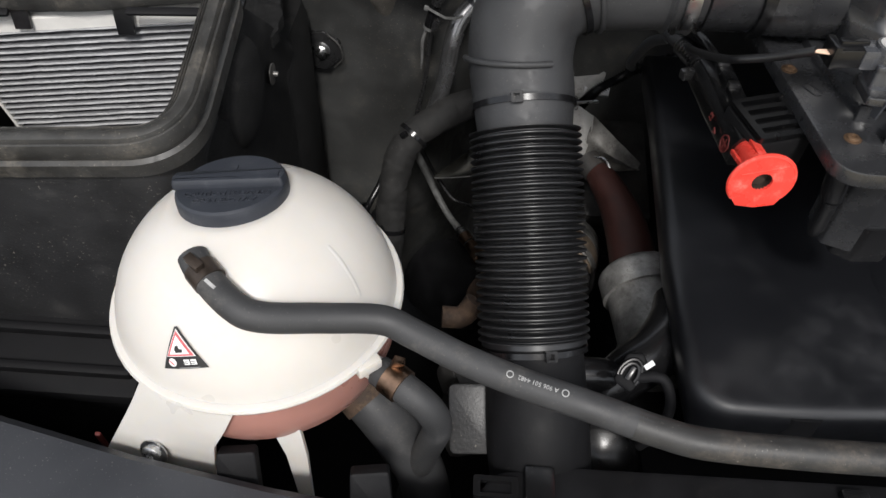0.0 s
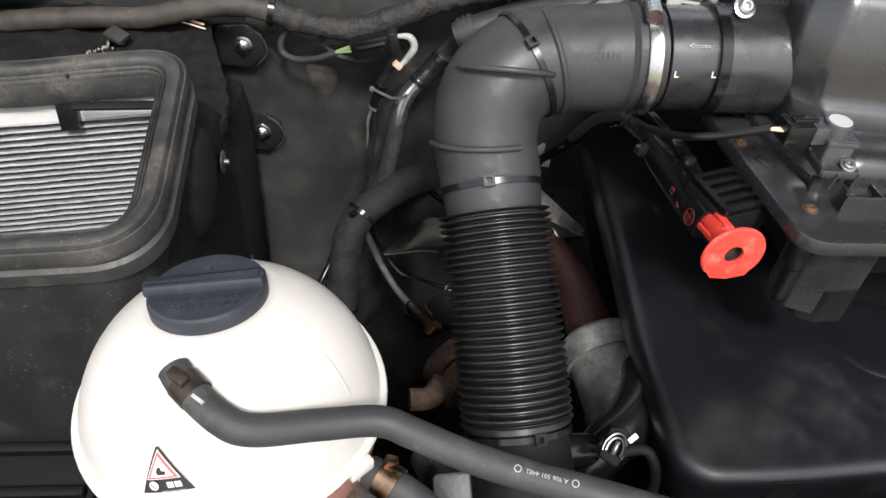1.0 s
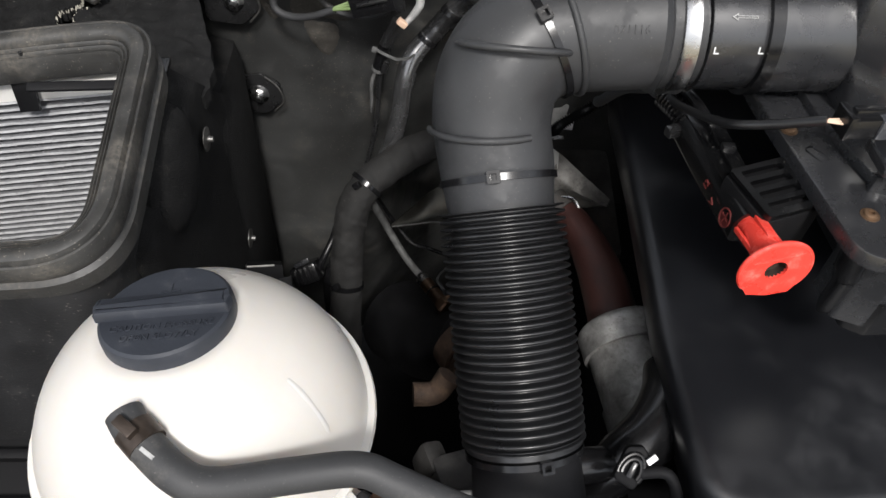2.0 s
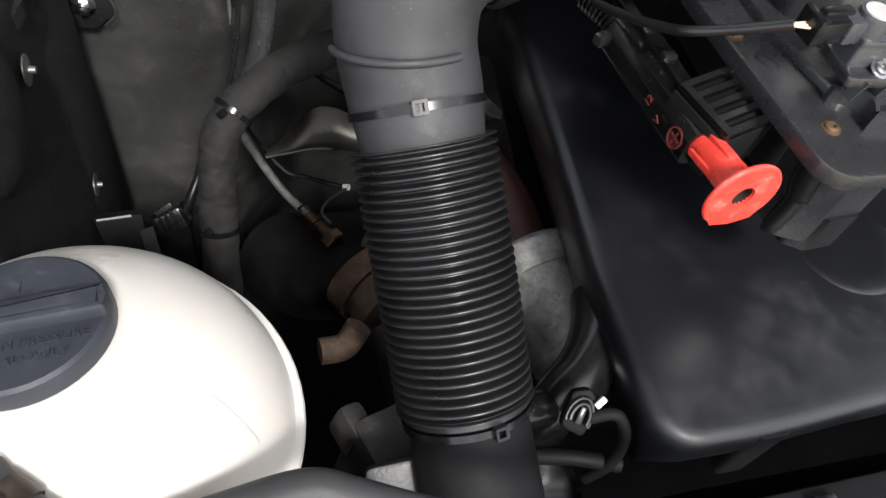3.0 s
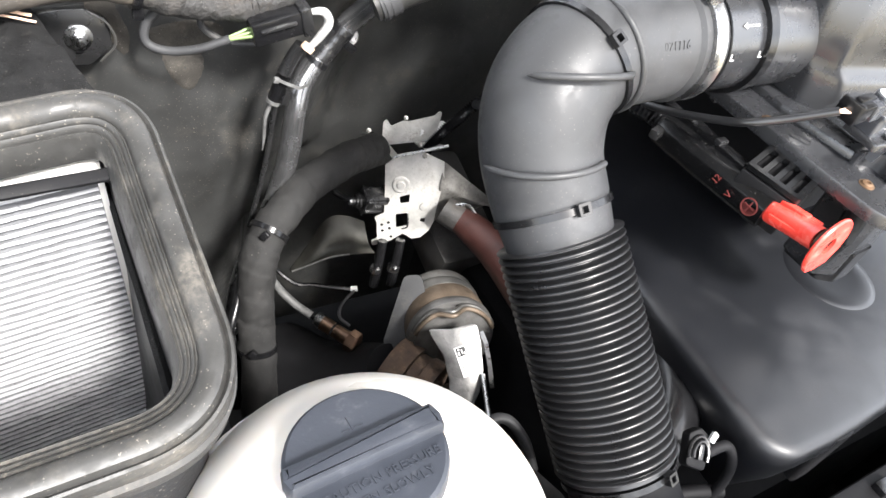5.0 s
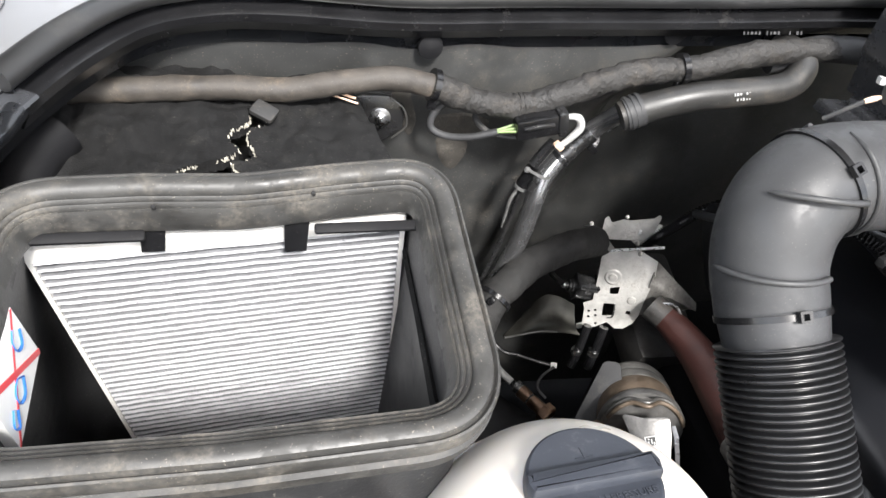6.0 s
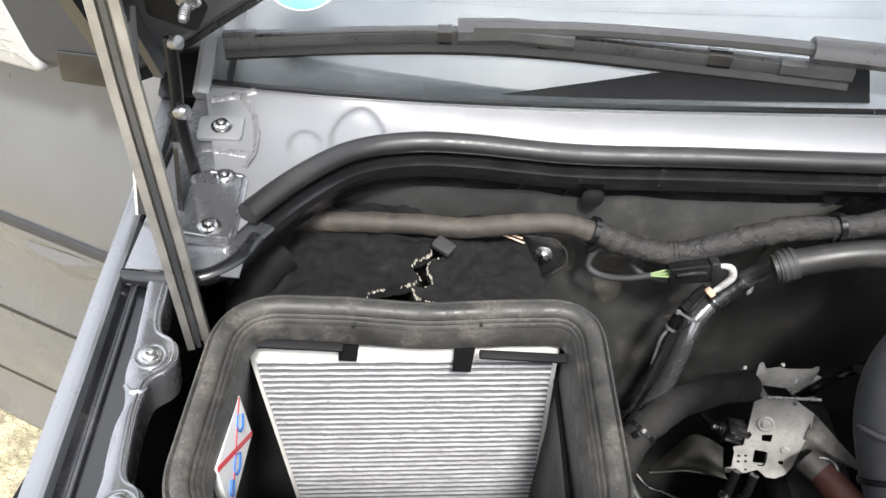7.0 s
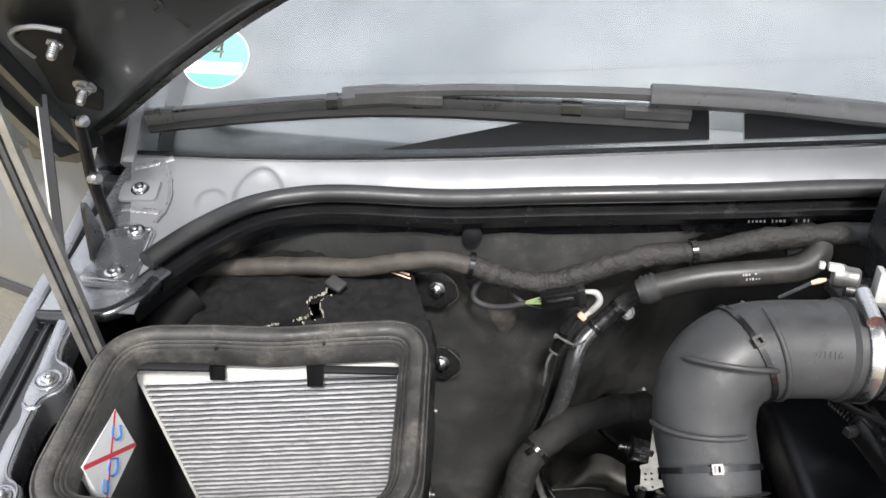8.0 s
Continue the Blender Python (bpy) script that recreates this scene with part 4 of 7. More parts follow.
part("blade_ridge", sweep([p + GN * 0.006 for p in wp[2:-2]], [(-0.0012, -0.001), (0.0012, -0.001), (0.0008, 0.0012), (-0.0008, 0.0012)], GN), GLOSSBLACK, wiper, "raised spoiler edge")
part("coupling", sweep([on_glass(-0.35, 0.062, 0.018), on_glass(-0.3, 0.064, 0.02), on_glass(-0.235, 0.06, 0.018)], [(-0.012, -0.008), (0.012, -0.008), (0.012, 0.004), (0.006, 0.01), (-0.008, 0.01), (-0.012, 0.004)], GN), BLADE, wiper, "moulded blade coupling")

# ---- the van's own front door, standing open ----
DH, DU = Vector((-0.7, 1.082, 0)), Vector((-0.925, 0.38, 0)).normalized()
DN = Vector((-DU.y, DU.x, 0))
door = thing("van_door", (-0.7, 1.082, 0.4), "grey front door of the van standing wide open", "door")
DM = Matrix((DU, (0, 0, 1), DN)).transposed().to_4x4()
DM.translation = DH
def on_door(u, z, off=0.0):
    return DH + DU * u + DN * off + Vector((0, 0, z))
def door_bulge(z):
    """How far the skin stands out at a height: a swelling with its crest below the window line."""
    return 0.05 * math.exp(-((z - 0.955) / 0.17) ** 2) + 0.012 * math.exp(-((z - 0.6) / 0.12) ** 2) - 0.012 * min(1.6, max(0, 0.48 - z) / 0.08)
us = [0.0, 0.004, 0.02] + [0.06 + 0.06 * k for k in range(17)] + [1.03, 1.045, 1.05]
zs = [0.22, 0.224, 0.235] + [0.258 + 0.026 * k for k in range(40)]
part("outer_skin", sheet([[on_door(u, z, door_bulge(z) - 0.012 * (u < 0.003) - 0.012 * (u > 1.047) - 0.006 * (z < 0.222)) for u in us] for z in zs], -0.004), CARPAINT, door, "grey painted door skin", 60)
bm = prism(rounded([(0.0, 0.23), (1.04, 0.23), (1.04, 1.28), (0.0, 1.28)], 0.02), -0.07, -0.02, DM)
part("inner_panel", bm, DARK, door, "dark inner lining")
for z, w in ((0.622, 0.0035), (0.4, 0.004)):
    part("seam", sweep([on_door(u, z, door_bulge(z) + 0.0005) for u in (0.01, 0.3, 0.6, 1.03)], [(-w, -0.001), (w, -0.001), (w, 0.001), (-w, 0.001)], DN), BLACK, door, "dark pressed seam")
part("side_moulding", sweep([on_door(u, 0.875 + 0.004 * u, door_bulge(0.875) + 0.001) for u in (0.012, 0.2, 0.4, 0.7, 1.03)], [(-0.012, -0.002), (0.014, -0.002), (0.012, 0.004), (0.004, 0.007), (-0.01, 0.003)], DN), BUMPER, door, "dark grey side moulding")
part("moulding_lip", sweep([on_door(u, 0.858 + 0.004 * u, door_bulge(0.858) + 0.002) for u in (0.012, 0.2, 0.4, 0.7, 1.03)], [(-0.006, -0.002), (0.006, -0.002), (0.006, 0.002), (0.0, 0.004), (-0.006, 0.002)], DN), CARPAINT, door, "lighter lip below the moulding")
# facets added to the skin to draw a light angular reflection
fm = bmesh.new()
facet = [(0.345, 0.832, 0.0), (0.3, 0.818, 0.008), (0.262, 0.778, 0.0), (0.213, 0.79, 0.0), (0.16, 0.81, 0.0), (0.15, 0.85, 0.0)]
fv = [fm.verts.new(on_door(u, z, door_bulge(z) + 0.001 + h)) for u, z, h in facet]
hub = fm.verts.new(on_door(0.24, 0.82, door_bulge(0.82) + 0.012))
for k in range(len(fv)):
    fm.faces.new((fv[k], fv[(k + 1) % len(fv)], hub))
part("reflection_facet", fm, CARPAINT, door, "raised facet shaped for a light reflection below the moulding", 10)
part("window_frame", plate([(0.0, 1.26), (1.04, 1.26), (1.04, 1.86), (0.5, 1.86)], [[(0.12, 1.31), (0.98, 1.31), (0.98, 1.81), (0.55, 1.81)]], 0.03, DM @ pose(0, 0, -0.03)), BOXBLACK, door, "black window frame")
# mirror on the door's front corner
XM = DM @ pose(0, 0, 0.02)
mirror = part("door_mirror", prism(rounded([(-0.03, 1.235), (0.0, 1.222), (0.093, 1.206), (0.3, 1.205), (0.34, 1.3), (0.33, 1.56), (0.2, 1.6), (0.0, 1.56), (-0.04, 1.4)], 0.02), -0.03, 0.08, XM, 0.018, segs=4), BUMPER, door, "dark grey door mirror housing")
part("mirror_trim", prism(rounded([(-0.026, 1.222), (0.0, 1.209), (0.09, 1.196), (0.092, 1.236), (0.0, 1.25), (-0.03, 1.26)], 0.006), -0.03, 0.083, XM, 0.004), BLACK, mirror, "black lower trim")
lens = part("indicator", prism(rounded([(0.118, 1.196), (0.3, 1.19), (0.33, 1.27), (0.31, 1.36), (0.2, 1.35)], 0.012), 0.02, 0.082, XM, 0.008, segs=3), LENS, mirror, "pale ribbed indicator lens")
for k in range(9):
    part("lens_rib", box((0.14, 0.0016, 0.002), XM @ pose(0.225 + 0.006 * k, 1.214 + 0.014 * k, 0.0822, 0, 0, -2), 0.0005), LENS, lens)
part("mirror_arm", prism(rounded([(-0.02, 1.25), (0.1, 1.23), (0.12, 1.34), (-0.02, 1.36)], 0.02), -0.03, 0.02, XM, 0.01), BOXBLACK, mirror)

# ---- cabin air intake box ----
def rim_z(x, y):
    return 1.212 + 0.2 * (y - 0.44) + 0.06 * (x + 0.37)


RN = Vector((-0.06, -0.2, 1)).normalized()
intake = thing("air_intake_box", (-0.37, 0.6, 0.75), "black cabin air intake box with a thick weathered rim seal", "air intake box")
def on_rim(p, dz=0.0):
    return Vector((p[0], p[1], rim_z(p[0], p[1]) + dz))
corners = [(-0.502, 0.592), (-0.42, 0.594), (-0.36, 0.592), (-0.3, 0.599), (-0.238, 0.604), (-0.233, 0.43), (-0.37, 0.427), (-0.502, 0.43)]
outline = rounded(corners, [0.05, 0.2, 0.2, 0.2, 0.045, 0.04, 0, 0.04], 20)
rp = [on_rim(p, -0.004) for p in outline]
part("rim_seal", sweep(rp, [(-0.0105, -0.034), (-0.0118, -0.02), (-0.0088, -0.0175), (-0.0112, -0.012), (-0.0112, -0.0035), (-0.0103, -0.0004), (-0.009, 0.0), (-0.0081, -0.0012), (-0.0075, -0.0022), (-0.0069, -0.0012), (-0.006, 0.0016), (-0.0035, 0.0028), (0.0, 0.0026), (0.003, 0.001), (0.0044, -0.0014), (0.005, -0.0042), (0.0056, -0.0042), (0.0064, -0.0024), (0.0075, -0.0034), (0.008, -0.0058), (0.0086, -0.0058), (0.0094, -0.0042), (0.0105, -0.0054), (0.011, -0.0078), (0.0116, -0.0078), (0.0127, -0.0066), (0.0138, -0.009), (0.0148, -0.014), (0.016, -0.022), (0.0145, -0.026), (0.004, -0.03)], RN, closed=True), SEAL, intake, "grey weathered ribbed rubber rim", sharp=40)
for x, y in ((-0.412, 0.581), (-0.318, 0.588)):
    # black pins give the dark of small moulded holes
    part("vent_hole", lathe([(0.0014, -0.002), (0.0014, 0.0005), (0.0, 0.0005)], frame_to(on_rim((x, y), -0.0075), RN), 10), INK, intake, "black pin standing for a small shaded hole")
# the walls below the rim, following its rounded outline
def ring_at(inset, z, back=0.0):
    pts = []
    for c in outline:
        x, y = c[0] - (c[0] + 0.367) * inset / 0.14, c[1] - (c[1] - 0.515) * inset / 0.09
        if c[1] > 0.55:
            y += back
        pts.append(Vector((x, y, z if z < 1.15 else rim_z(x, min(y, 0.6)) - z + 1.2)))
    return pts
bm = bmesh.new()
loft(bm, [ring_at(0.002, 1.228), ring_at(0.0, 1.12, 0.05), ring_at(-0.002, 0.95, 0.06), ring_at(0.01, 0.76, 0.06), ring_at(0.016, 0.76, 0.04), ring_at(0.004, 0.95, 0.055), ring_at(0.009, 1.12, 0.055), ring_at(0.014, 1.226, 0.03)], caps=False, closed_path=True)
part("shell", bm, BOXIN, intake, "dusty black box shell")
part("inner_floor", box((0.27, 0.22, 0.02), pose(-0.367, 0.56, 0.82), 0.004), BLACK, intake)
part("rear_body", box((0.28, 0.17, 0.36), pose(-0.367, 0.75, 0.93), 0.03), FELT, intake, "rear half of the box")
part("top_ledge", box((0.25, 0.05, 0.005), pose(-0.367, 0.63, 1.18, 8, -3, 0), 0.002), BLACK, intake)
# bulge added to show a lit area of the flat felt wall
part("lit_patch_bulge", lathe([(0.05, -0.004), (0.049, 0.003), (0.045, 0.008), (0.038, 0.0115), (0.027, 0.014), (0.013, 0.0152), (0.0, 0.0155)], frame_to((-0.2335, 0.566, 1.152), (1, 0, 0)), 48), FELT, intake, "felt bulge standing for a lit patch of the flat side", 180)
side_y = [0.455 + 0.0112 * k for k in range(31)]
def side_top(y):
    """Height of the box's felt side, which falls away towards the bulkhead."""
    return 1.163 + min(0.02, 0.12 * (y - 0.455)) - 0.95 * max(0.0, y - 0.655)
def side_x(y, z):
    """The felt side of the box: flat, with rounded edges and a slightly quilted face."""
    e = max(0.0, (0.49 - y) / 0.035, (y - 0.765) / 0.03, (z - side_top(y) + 0.015) / 0.015)
    return -0.2285 - 0.02 * min(1.0, e * e) + 0.0011 * noise.noise(Vector((0.4, y * 26, z * 26)))
side_rows = []
for k in range(31):
    row = []
    for y in side_y:
        z = 0.76 + (side_top(y) - 0.76) * k / 30
        row.append(Vector((side_x(y, z), y, z)))
    side_rows.append(row)
part("side_wall", sheet(side_rows, -0.004), FELT, intake, "felt covered side of the box", 60)
# spring nuts on the side
for p in ((-0.224, 0.633, 1.127), (-0.224, 0.69, 0.945)):
    bm = lathe([(0.0105, 0), (0.0105, 0.001), (0.007, 0.0018), (0.003, 0.002), (0.0024, 0.006), (0, 0.0065)], frame_to(p, (1, 0, 0)), 16)
    part("spring_nut", bm, CASTDARK, intake, "round spring nut on a stud")
for x in (-0.453, -0.282):
    part("latch", prism(rect(-0.035, -0.0035, 0.035, 0.0035, 0.002), -0.0015, 0.0015, frame_to((x, 0.578, rim_z(x, 0.58) - 0.027), (0, -0.5, 0.85), (1, 0, 0.09)), 0.0012), DARK, intake, "flat black latch bar")

# pleated filter standing in the box
cabin_filter = thing("cabin_filter", (-0.37, 0.6, 0.85), "white pleated cabin filter standing in the box", "air filter")
def filt(x, z, dy=0.0):
    """A point of the filter's front face, which widens, leans back and stands a little askew."""
    u, f = 1.205 - z, (x + 0.488) / 0.231
    return Vector((-0.4899 + 0.2353 * f + (0.189 - 0.1035 * f) * u, 0.5901 + 0.0113 * f + 0.059 * u + dy, 1.1895 + 0.0217 * f - u))
x0, x1 = -0.488, -0.257
bm = bmesh.new()
rows = []
for k in range(46):
    for dz, dy in ((0.0, -0.0026), (0.0007, -0.0046), (0.0016, -0.0032), (0.0034, 0.014), (0.005, 0.014)):
        z = 1.194 - k * 0.0064 - dz
        rows.append([filt(x0 + 0.0015 + (x1 - x0 - 0.003) * j / 36, z + 0.0006 * noise.noise(Vector((j * 0.21, k * 0.9, 0))), dy + 0.0008 + 0.0004 * noise.noise(Vector((j * 0.35, k * 3.1, 5))) * (dy < 0.01)) for j in range(37)])
loft(bm, rows, closed_ring=False)
part("pleats", bm, SHADEPLEAT, cabin_filter, "grey pleated fleece darkened for valley shade", sharp=30)
# pale strips along the ridges: lit edges done by colour
for k in range(46):
    fold = []
    for dz, dy in ((0.0001, -0.0034), (0.0004, -0.0047), (0.001, -0.0054), (0.0018, -0.0043)):
        fold.append([filt(x0 + 0.002 + (x1 - x0 - 0.004) * j / 48, 1.194 - k * 0.0064 - dz + 0.0006 * noise.noise(Vector((j * 0.16, k * 0.9, 0))), dy + 0.0006 * noise.noise(Vector((j * 0.6, k * 3.1, 5)))) for j in range(49)])
    part("fold_edge", loft(bmesh.new(), fold, closed_ring=False), LITFOLD, cabin_filter, "pale fold with light put into its colour" if k == 0 else "", sharp=60)
bm = loft(bmesh.new(), [[filt(x, z, dy) for z, dy in ((1.194, -0.004), (1.205, -0.004), (1.2065, -0.001), (1.2065, 0.022), (1.194, 0.022))] for x in (x0, -0.42, -0.37, -0.31, x1)])
part("top_border", bm, WHITE, cabin_filter, "white fleece border")
bm = loft(bmesh.new(), [[Vector((x, y, z + 0.07 * (x + 0.37))) for y, z in ((0.604, 1.185), (0.604, 1.217), (0.6075, 1.218), (0.6075, 1.185))] for x in (x0 + 0.004, -0.37, x1 - 0.004)])
part("rear_flap", bm, WHITE, cabin_filter, "white fleece flap behind the clips")
for x in (x0, x1):
    part("side_border", sweep([filt(x, 1.206, 0.006), filt(x, 1.05, 0.006), filt(x, 0.905, 0.006)], [(-0.0016, -0.0098), (0.0016, -0.0098), (0.0016, 0.012), (-0.0016, 0.012)], (0, 1, 0.15)), WHITE, cabin_filter)
for x in (-0.415, -0.327):
    part("retaining_clip", sheet([[Vector((x - 0.0085, 0.592, 1.221)), Vector((x + 0.0085, 0.592, 1.222))], [Vector((x - 0.0078, 0.588, 1.205)), Vector((x + 0.0078, 0.588, 1.206))], [Vector((x - 0.007, 0.5845, 1.19)), Vector((x + 0.007, 0.5845, 1.191))]], 0.003), BLACK, cabin_filter, "black retaining clip")

# diamond sticker on the inner side wall
sm = frame_to((-0.4825, 0.508, 1.168), (1, 0, 0.1), (0, 1, 0))
sticker = thing("warning_sticker", (-0.4825, 0.508, 1.168), "white diamond sticker crossed out in red with blue marks", "sticker")
part("paper", prism([(0.026, 0.028), (0.036, -0.022), (-0.028, -0.029), (-0.034, 0.023)], -0.006, 0.0006, sm), PAPER, sticker)
part("red_bar", prism([(0.035, -0.023), (0.036, -0.019), (-0.033, 0.024), (-0.034, 0.02)], 0.0006, 0.001, sm), REDINK, sticker)
part("red_bar", prism([(0.026, 0.027), (0.0235, 0.028), (-0.028, -0.028), (-0.0255, -0.029)], 0.0006, 0.0009, sm), REDINK, sticker)
for pts in (((0.024, 0.012), (0.02, 0.004), (0.013, 0.006), (0.011, 0.014), (0.016, 0.02)), ((0.006, -0.008), (0.0, -0.016), (-0.008, -0.014), (-0.009, -0.006), (-0.002, -0.002), (0.006, -0.008)), ((-0.014, -0.012), (-0.02, -0.02), (-0.024, -0.014), (-0.018, -0.007))):
    part("blue_mark", tube([sm @ Vector((*q, 0.0008)) for q in pts], 0.0013, 6, 5, flat=0.4), BLUEINK, sticker)

# ---- coolant tank ----
TC, TR = Vector((-0.1765, 0.379, 1.1078)), 0.0986
tank = thing("coolant_tank", TC - Vector((0, 0, TR)), "milky white round coolant tank with red coolant low inside", "coolant tank")
prof = [(TR * math.cos(a), TR * math.sin(a)) for a in [radians(q) for q in range(8, 88, 2)]] + [(0.0, TR)]
bm = lathe([(TR * 0.995, 0.0125)] + prof, Matrix.Translation(TC), 72)
cn = Vector((-0.096, 0.166, 1)).normalized()
for v in bm.verts:
    h = (v.co - TC).dot(cn) - 0.0895
    if h > 0:
        v.co -= cn * h
part("upper_shell", bm, TANK, tank, sharp=50)
prof = [(TR * 0.997, 0.012), (TR * 0.99, -0.01), (TR * 0.97, -0.025), (TR * 0.9, -0.045), (TR * 0.75, -0.068), (TR * 0.5, -0.086), (0.0, -0.094)]
part("lower_shell", lathe(prof, Matrix.Translation(TC), 64), TANKLOW, tank, "lower half tinted by red coolant")
part("weld_flange", lathe([(TR * 0.985, 0.009), (TR * 1.03, 0.0095), (TR * 1.04, 0.012), (TR * 1.03, 0.0145), (TR * 0.985, 0.0155)], Matrix.Translation(TC), 64), TANK, tank, "raised weld seam")
part("upper_rib", tube([TC + Vector(v).normalized() * (TR - 0.0035) for v in ((0.045, -0.012, 0.08), (0.056, -0.016, 0.075), (0.066, -0.022, 0.0665), (0.075, -0.03, 0.05), (0.08, -0.038, 0.034))], [0.001, 0.0038, 0.004, 0.004, 0.001], 12), TANK, tank, "moulded rib")
mt = part("mount_tab", sheet([[Vector((-0.234, 0.2993, 1.117)), Vector((-0.2165, 0.2892, 1.117)), Vector((-0.1943, 0.283, 1.117)), Vector((-0.1702, 0.281, 1.117))], [Vector((-0.243, 0.295, 1.1)), Vector((-0.222, 0.287, 1.1)), Vector((-0.2, 0.281, 1.1)), Vector((-0.178, 0.279, 1.1))], [Vector((-0.26, 0.295, 1.07)), Vector((-0.235, 0.29, 1.07)), Vector((-0.212, 0.285, 1.07)), Vector((-0.192, 0.283, 1.07))], [Vector((-0.279, 0.295, 1.036)), Vector((-0.25, 0.291, 1.036)), Vector((-0.222, 0.288, 1.034)), Vector((-0.2, 0.286, 1.032))], [Vector((-0.292, 0.295, 1.005)), Vector((-0.26, 0.291, 1.0)), Vector((-0.226, 0.288, 0.99)), Vector((-0.202, 0.286, 0.985))]], 0.004), TANK, tank, "white mounting tab")
part("tab_screw", torx((-0.2395, 0.283, 1.05), (-0.2, -0.93, 0.3), 0.0078, 0.006), STEEL, mt, "zinc screw")
part("rear_leg", sheet([[Vector((-0.165, 0.3, 1.1)), Vector((-0.14, 0.3, 1.1))], [Vector((-0.15, 0.292, 1.04)), Vector((-0.135, 0.292, 1.04))], [Vector((-0.145, 0.285, 0.985)), Vector((-0.135, 0.285, 0.985))]], 0.004), TANK, tank)
part("seam_lug", box((0.018, 0.009, 0.01), pose(-0.092, 0.322, 1.1165, 0, 0, 40), 0.002), TANK, tank, "small moulded lug")
# spout for the lower hose
part("hose_spout", tube([(-0.11, 0.345, 1.095), (-0.085, 0.328, 1.102)], 0.009, 14), TANK, tank)
# warning label bent onto the sphere
ln = (Vector((-0.199, 0.2995, 1.156)) - TC).normalized()
lm = frame_to(TC + ln * (TR - 0.0006), ln, (1, 0.35, 0.0))
def bent(poly, h):
    """A flat outline laid on the ball."""
    own = bmesh.new()
    vs = [own.verts.new((*p, 0)) for p in poly]
    own.faces.new(vs)
    for _ in range(4):
        bmesh.ops.triangulate(own, faces=own.faces[:])
        bmesh.ops.subdivide_edges(own, edges=own.edges[:], cuts=1, use_grid_fill=True)
    bmesh.ops.triangulate(own, faces=own.faces[:])
    own.transform(lm)
    for v in own.verts:
        v.co = TC + (v.co - TC).normalized() * (TR + h)
    return own
lab = part("warning_label", bent([(-0.001, 0.0145), (0.001, 0.0145), (0.0165, -0.0125), (-0.0155, -0.0125)], 0.0009), INK, tank, "black triangular warning label")
part("triangle_edge", bent([(0, 0.0132), (0.0101, -0.0041), (-0.0101, -0.0041)], 0.0013), PAPER, lab)
part("triangle_red", bent([(0, 0.0122), (0.0092, -0.0036), (-0.0092, -0.0036)], 0.0017), PINKINK, lab)
part("triangle_white", bent([(0, 0.0094), (0.0068, -0.0023), (-0.0068, -0.0023)], 0.0022), PAPER, lab)
part("pictogram", bent([(-0.002, -0.0012), (0.0024, -0.0012), (0.003, 0.0008), (0.0006, 0.0012), (0.0002, 0.0034), (-0.0016, 0.003), (-0.0026, 0.0008)], 0.0026), INK, lab)
part("round_sign", bent(disc(-0.0068, -0.0078, 0.0028, 16), 0.0016), PAPER, lab)
part("round_sign_bar", bent([(-0.0086, -0.0065), (-0.0081, -0.006), (-0.005, -0.0091), (-0.0055, -0.0096)], 0.0023), REDINK, lab)
for a, b in ((0.0012, 0.005), (0.0058, 0.0096)):
    part("book_page", bent([(a, -0.006), (b, -0.006), (b + 0.0003, -0.0095), (a + 0.0002, -0.0095)], 0.0016), PAPER, lab)
    for k in range(2):
        part("book_line", bent([(a + 0.0007, -0.007 - 0.0011 * k), (b - 0.0005, -0.007 - 0.0011 * k), (b - 0.0005, -0.0074 - 0.0011 * k), (a + 0.0007, -0.0074 - 0.0011 * k)], 0.0023), INK, lab)
part("small_print", bent([(-0.003, -0.0113), (0.011, -0.0113), (0.011, -0.0117), (-0.003, -0.0117)], 0.0016), GREYINK, lab)

# screw cap
cn = Vector((-0.096, 0.166, 1)).normalized()
CX = Vector((0.95, 0.22, 0.0))
cm = frame_to(TC + cn * 0.0895, cn, CX) @ Matrix.Diagonal((1.085, 1.085, 1, 1)) @ pose(0, 0, 0, 0, 0, -11)
cap = part("screw_cap", lathe([(0.032, -0.006), (0.0335, -0.002), (0.0335, 0.006), (0.033, 0.0085), (0.0315, 0.0098), (0.0, 0.0102)], cm, 48), CAP, tank, "dark blue-grey screw cap")
part("cap_handle", prism(rounded([(-0.0335, -0.006), (0.0325, -0.0065), (0.034, 0.0), (0.0325, 0.0065), (-0.0335, 0.006), (-0.035, 0.0)], 0.002), 0.0095, 0.0165, cm, 0.003), CAP, cap, "raised grip bar")
part("cap_lettering", lettering("CAUTION PRESSURE", 0.0056, cm @ pose(0.001, -0.0125, 0.0102), 0.0005), CAP, cap)
part("cap_lettering", lettering("OPEN SLOWLY", 0.0056, cm @ pose(0.001, -0.0195, 0.0102), 0.0005), CAP, cap)
part("cap_mark", lettering("_|_", 0.0075, cm @ pose(0, 0.016, 0.0102), 0.0005), CAP, cap)

# vent hose over the tank
vh = [(-0.194, 0.335, 1.2), (-0.186, 0.325, 1.197), (-0.165, 0.307, 1.192), (-0.148, 0.303, 1.187), (-0.113, 0.312, 1.178), (-0.08, 0.318, 1.172), (-0.06, 0.312, 1.168), (-0.03, 0.3, 1.163), (0.005, 0.288, 1.16), (0.045, 0.277, 1.157), (0.085, 0.268, 1.15), (0.112, 0.264, 1.147), (0.17, 0.262, 1.147), (0.232, 0.262, 1.147)]
vent = thing("vent_hose", vh[6], "grey rubber vent hose with white print across the tank", "hose")
part("hose_body", tube(vh, 0.0092, 18, 8), HOSE, vent)
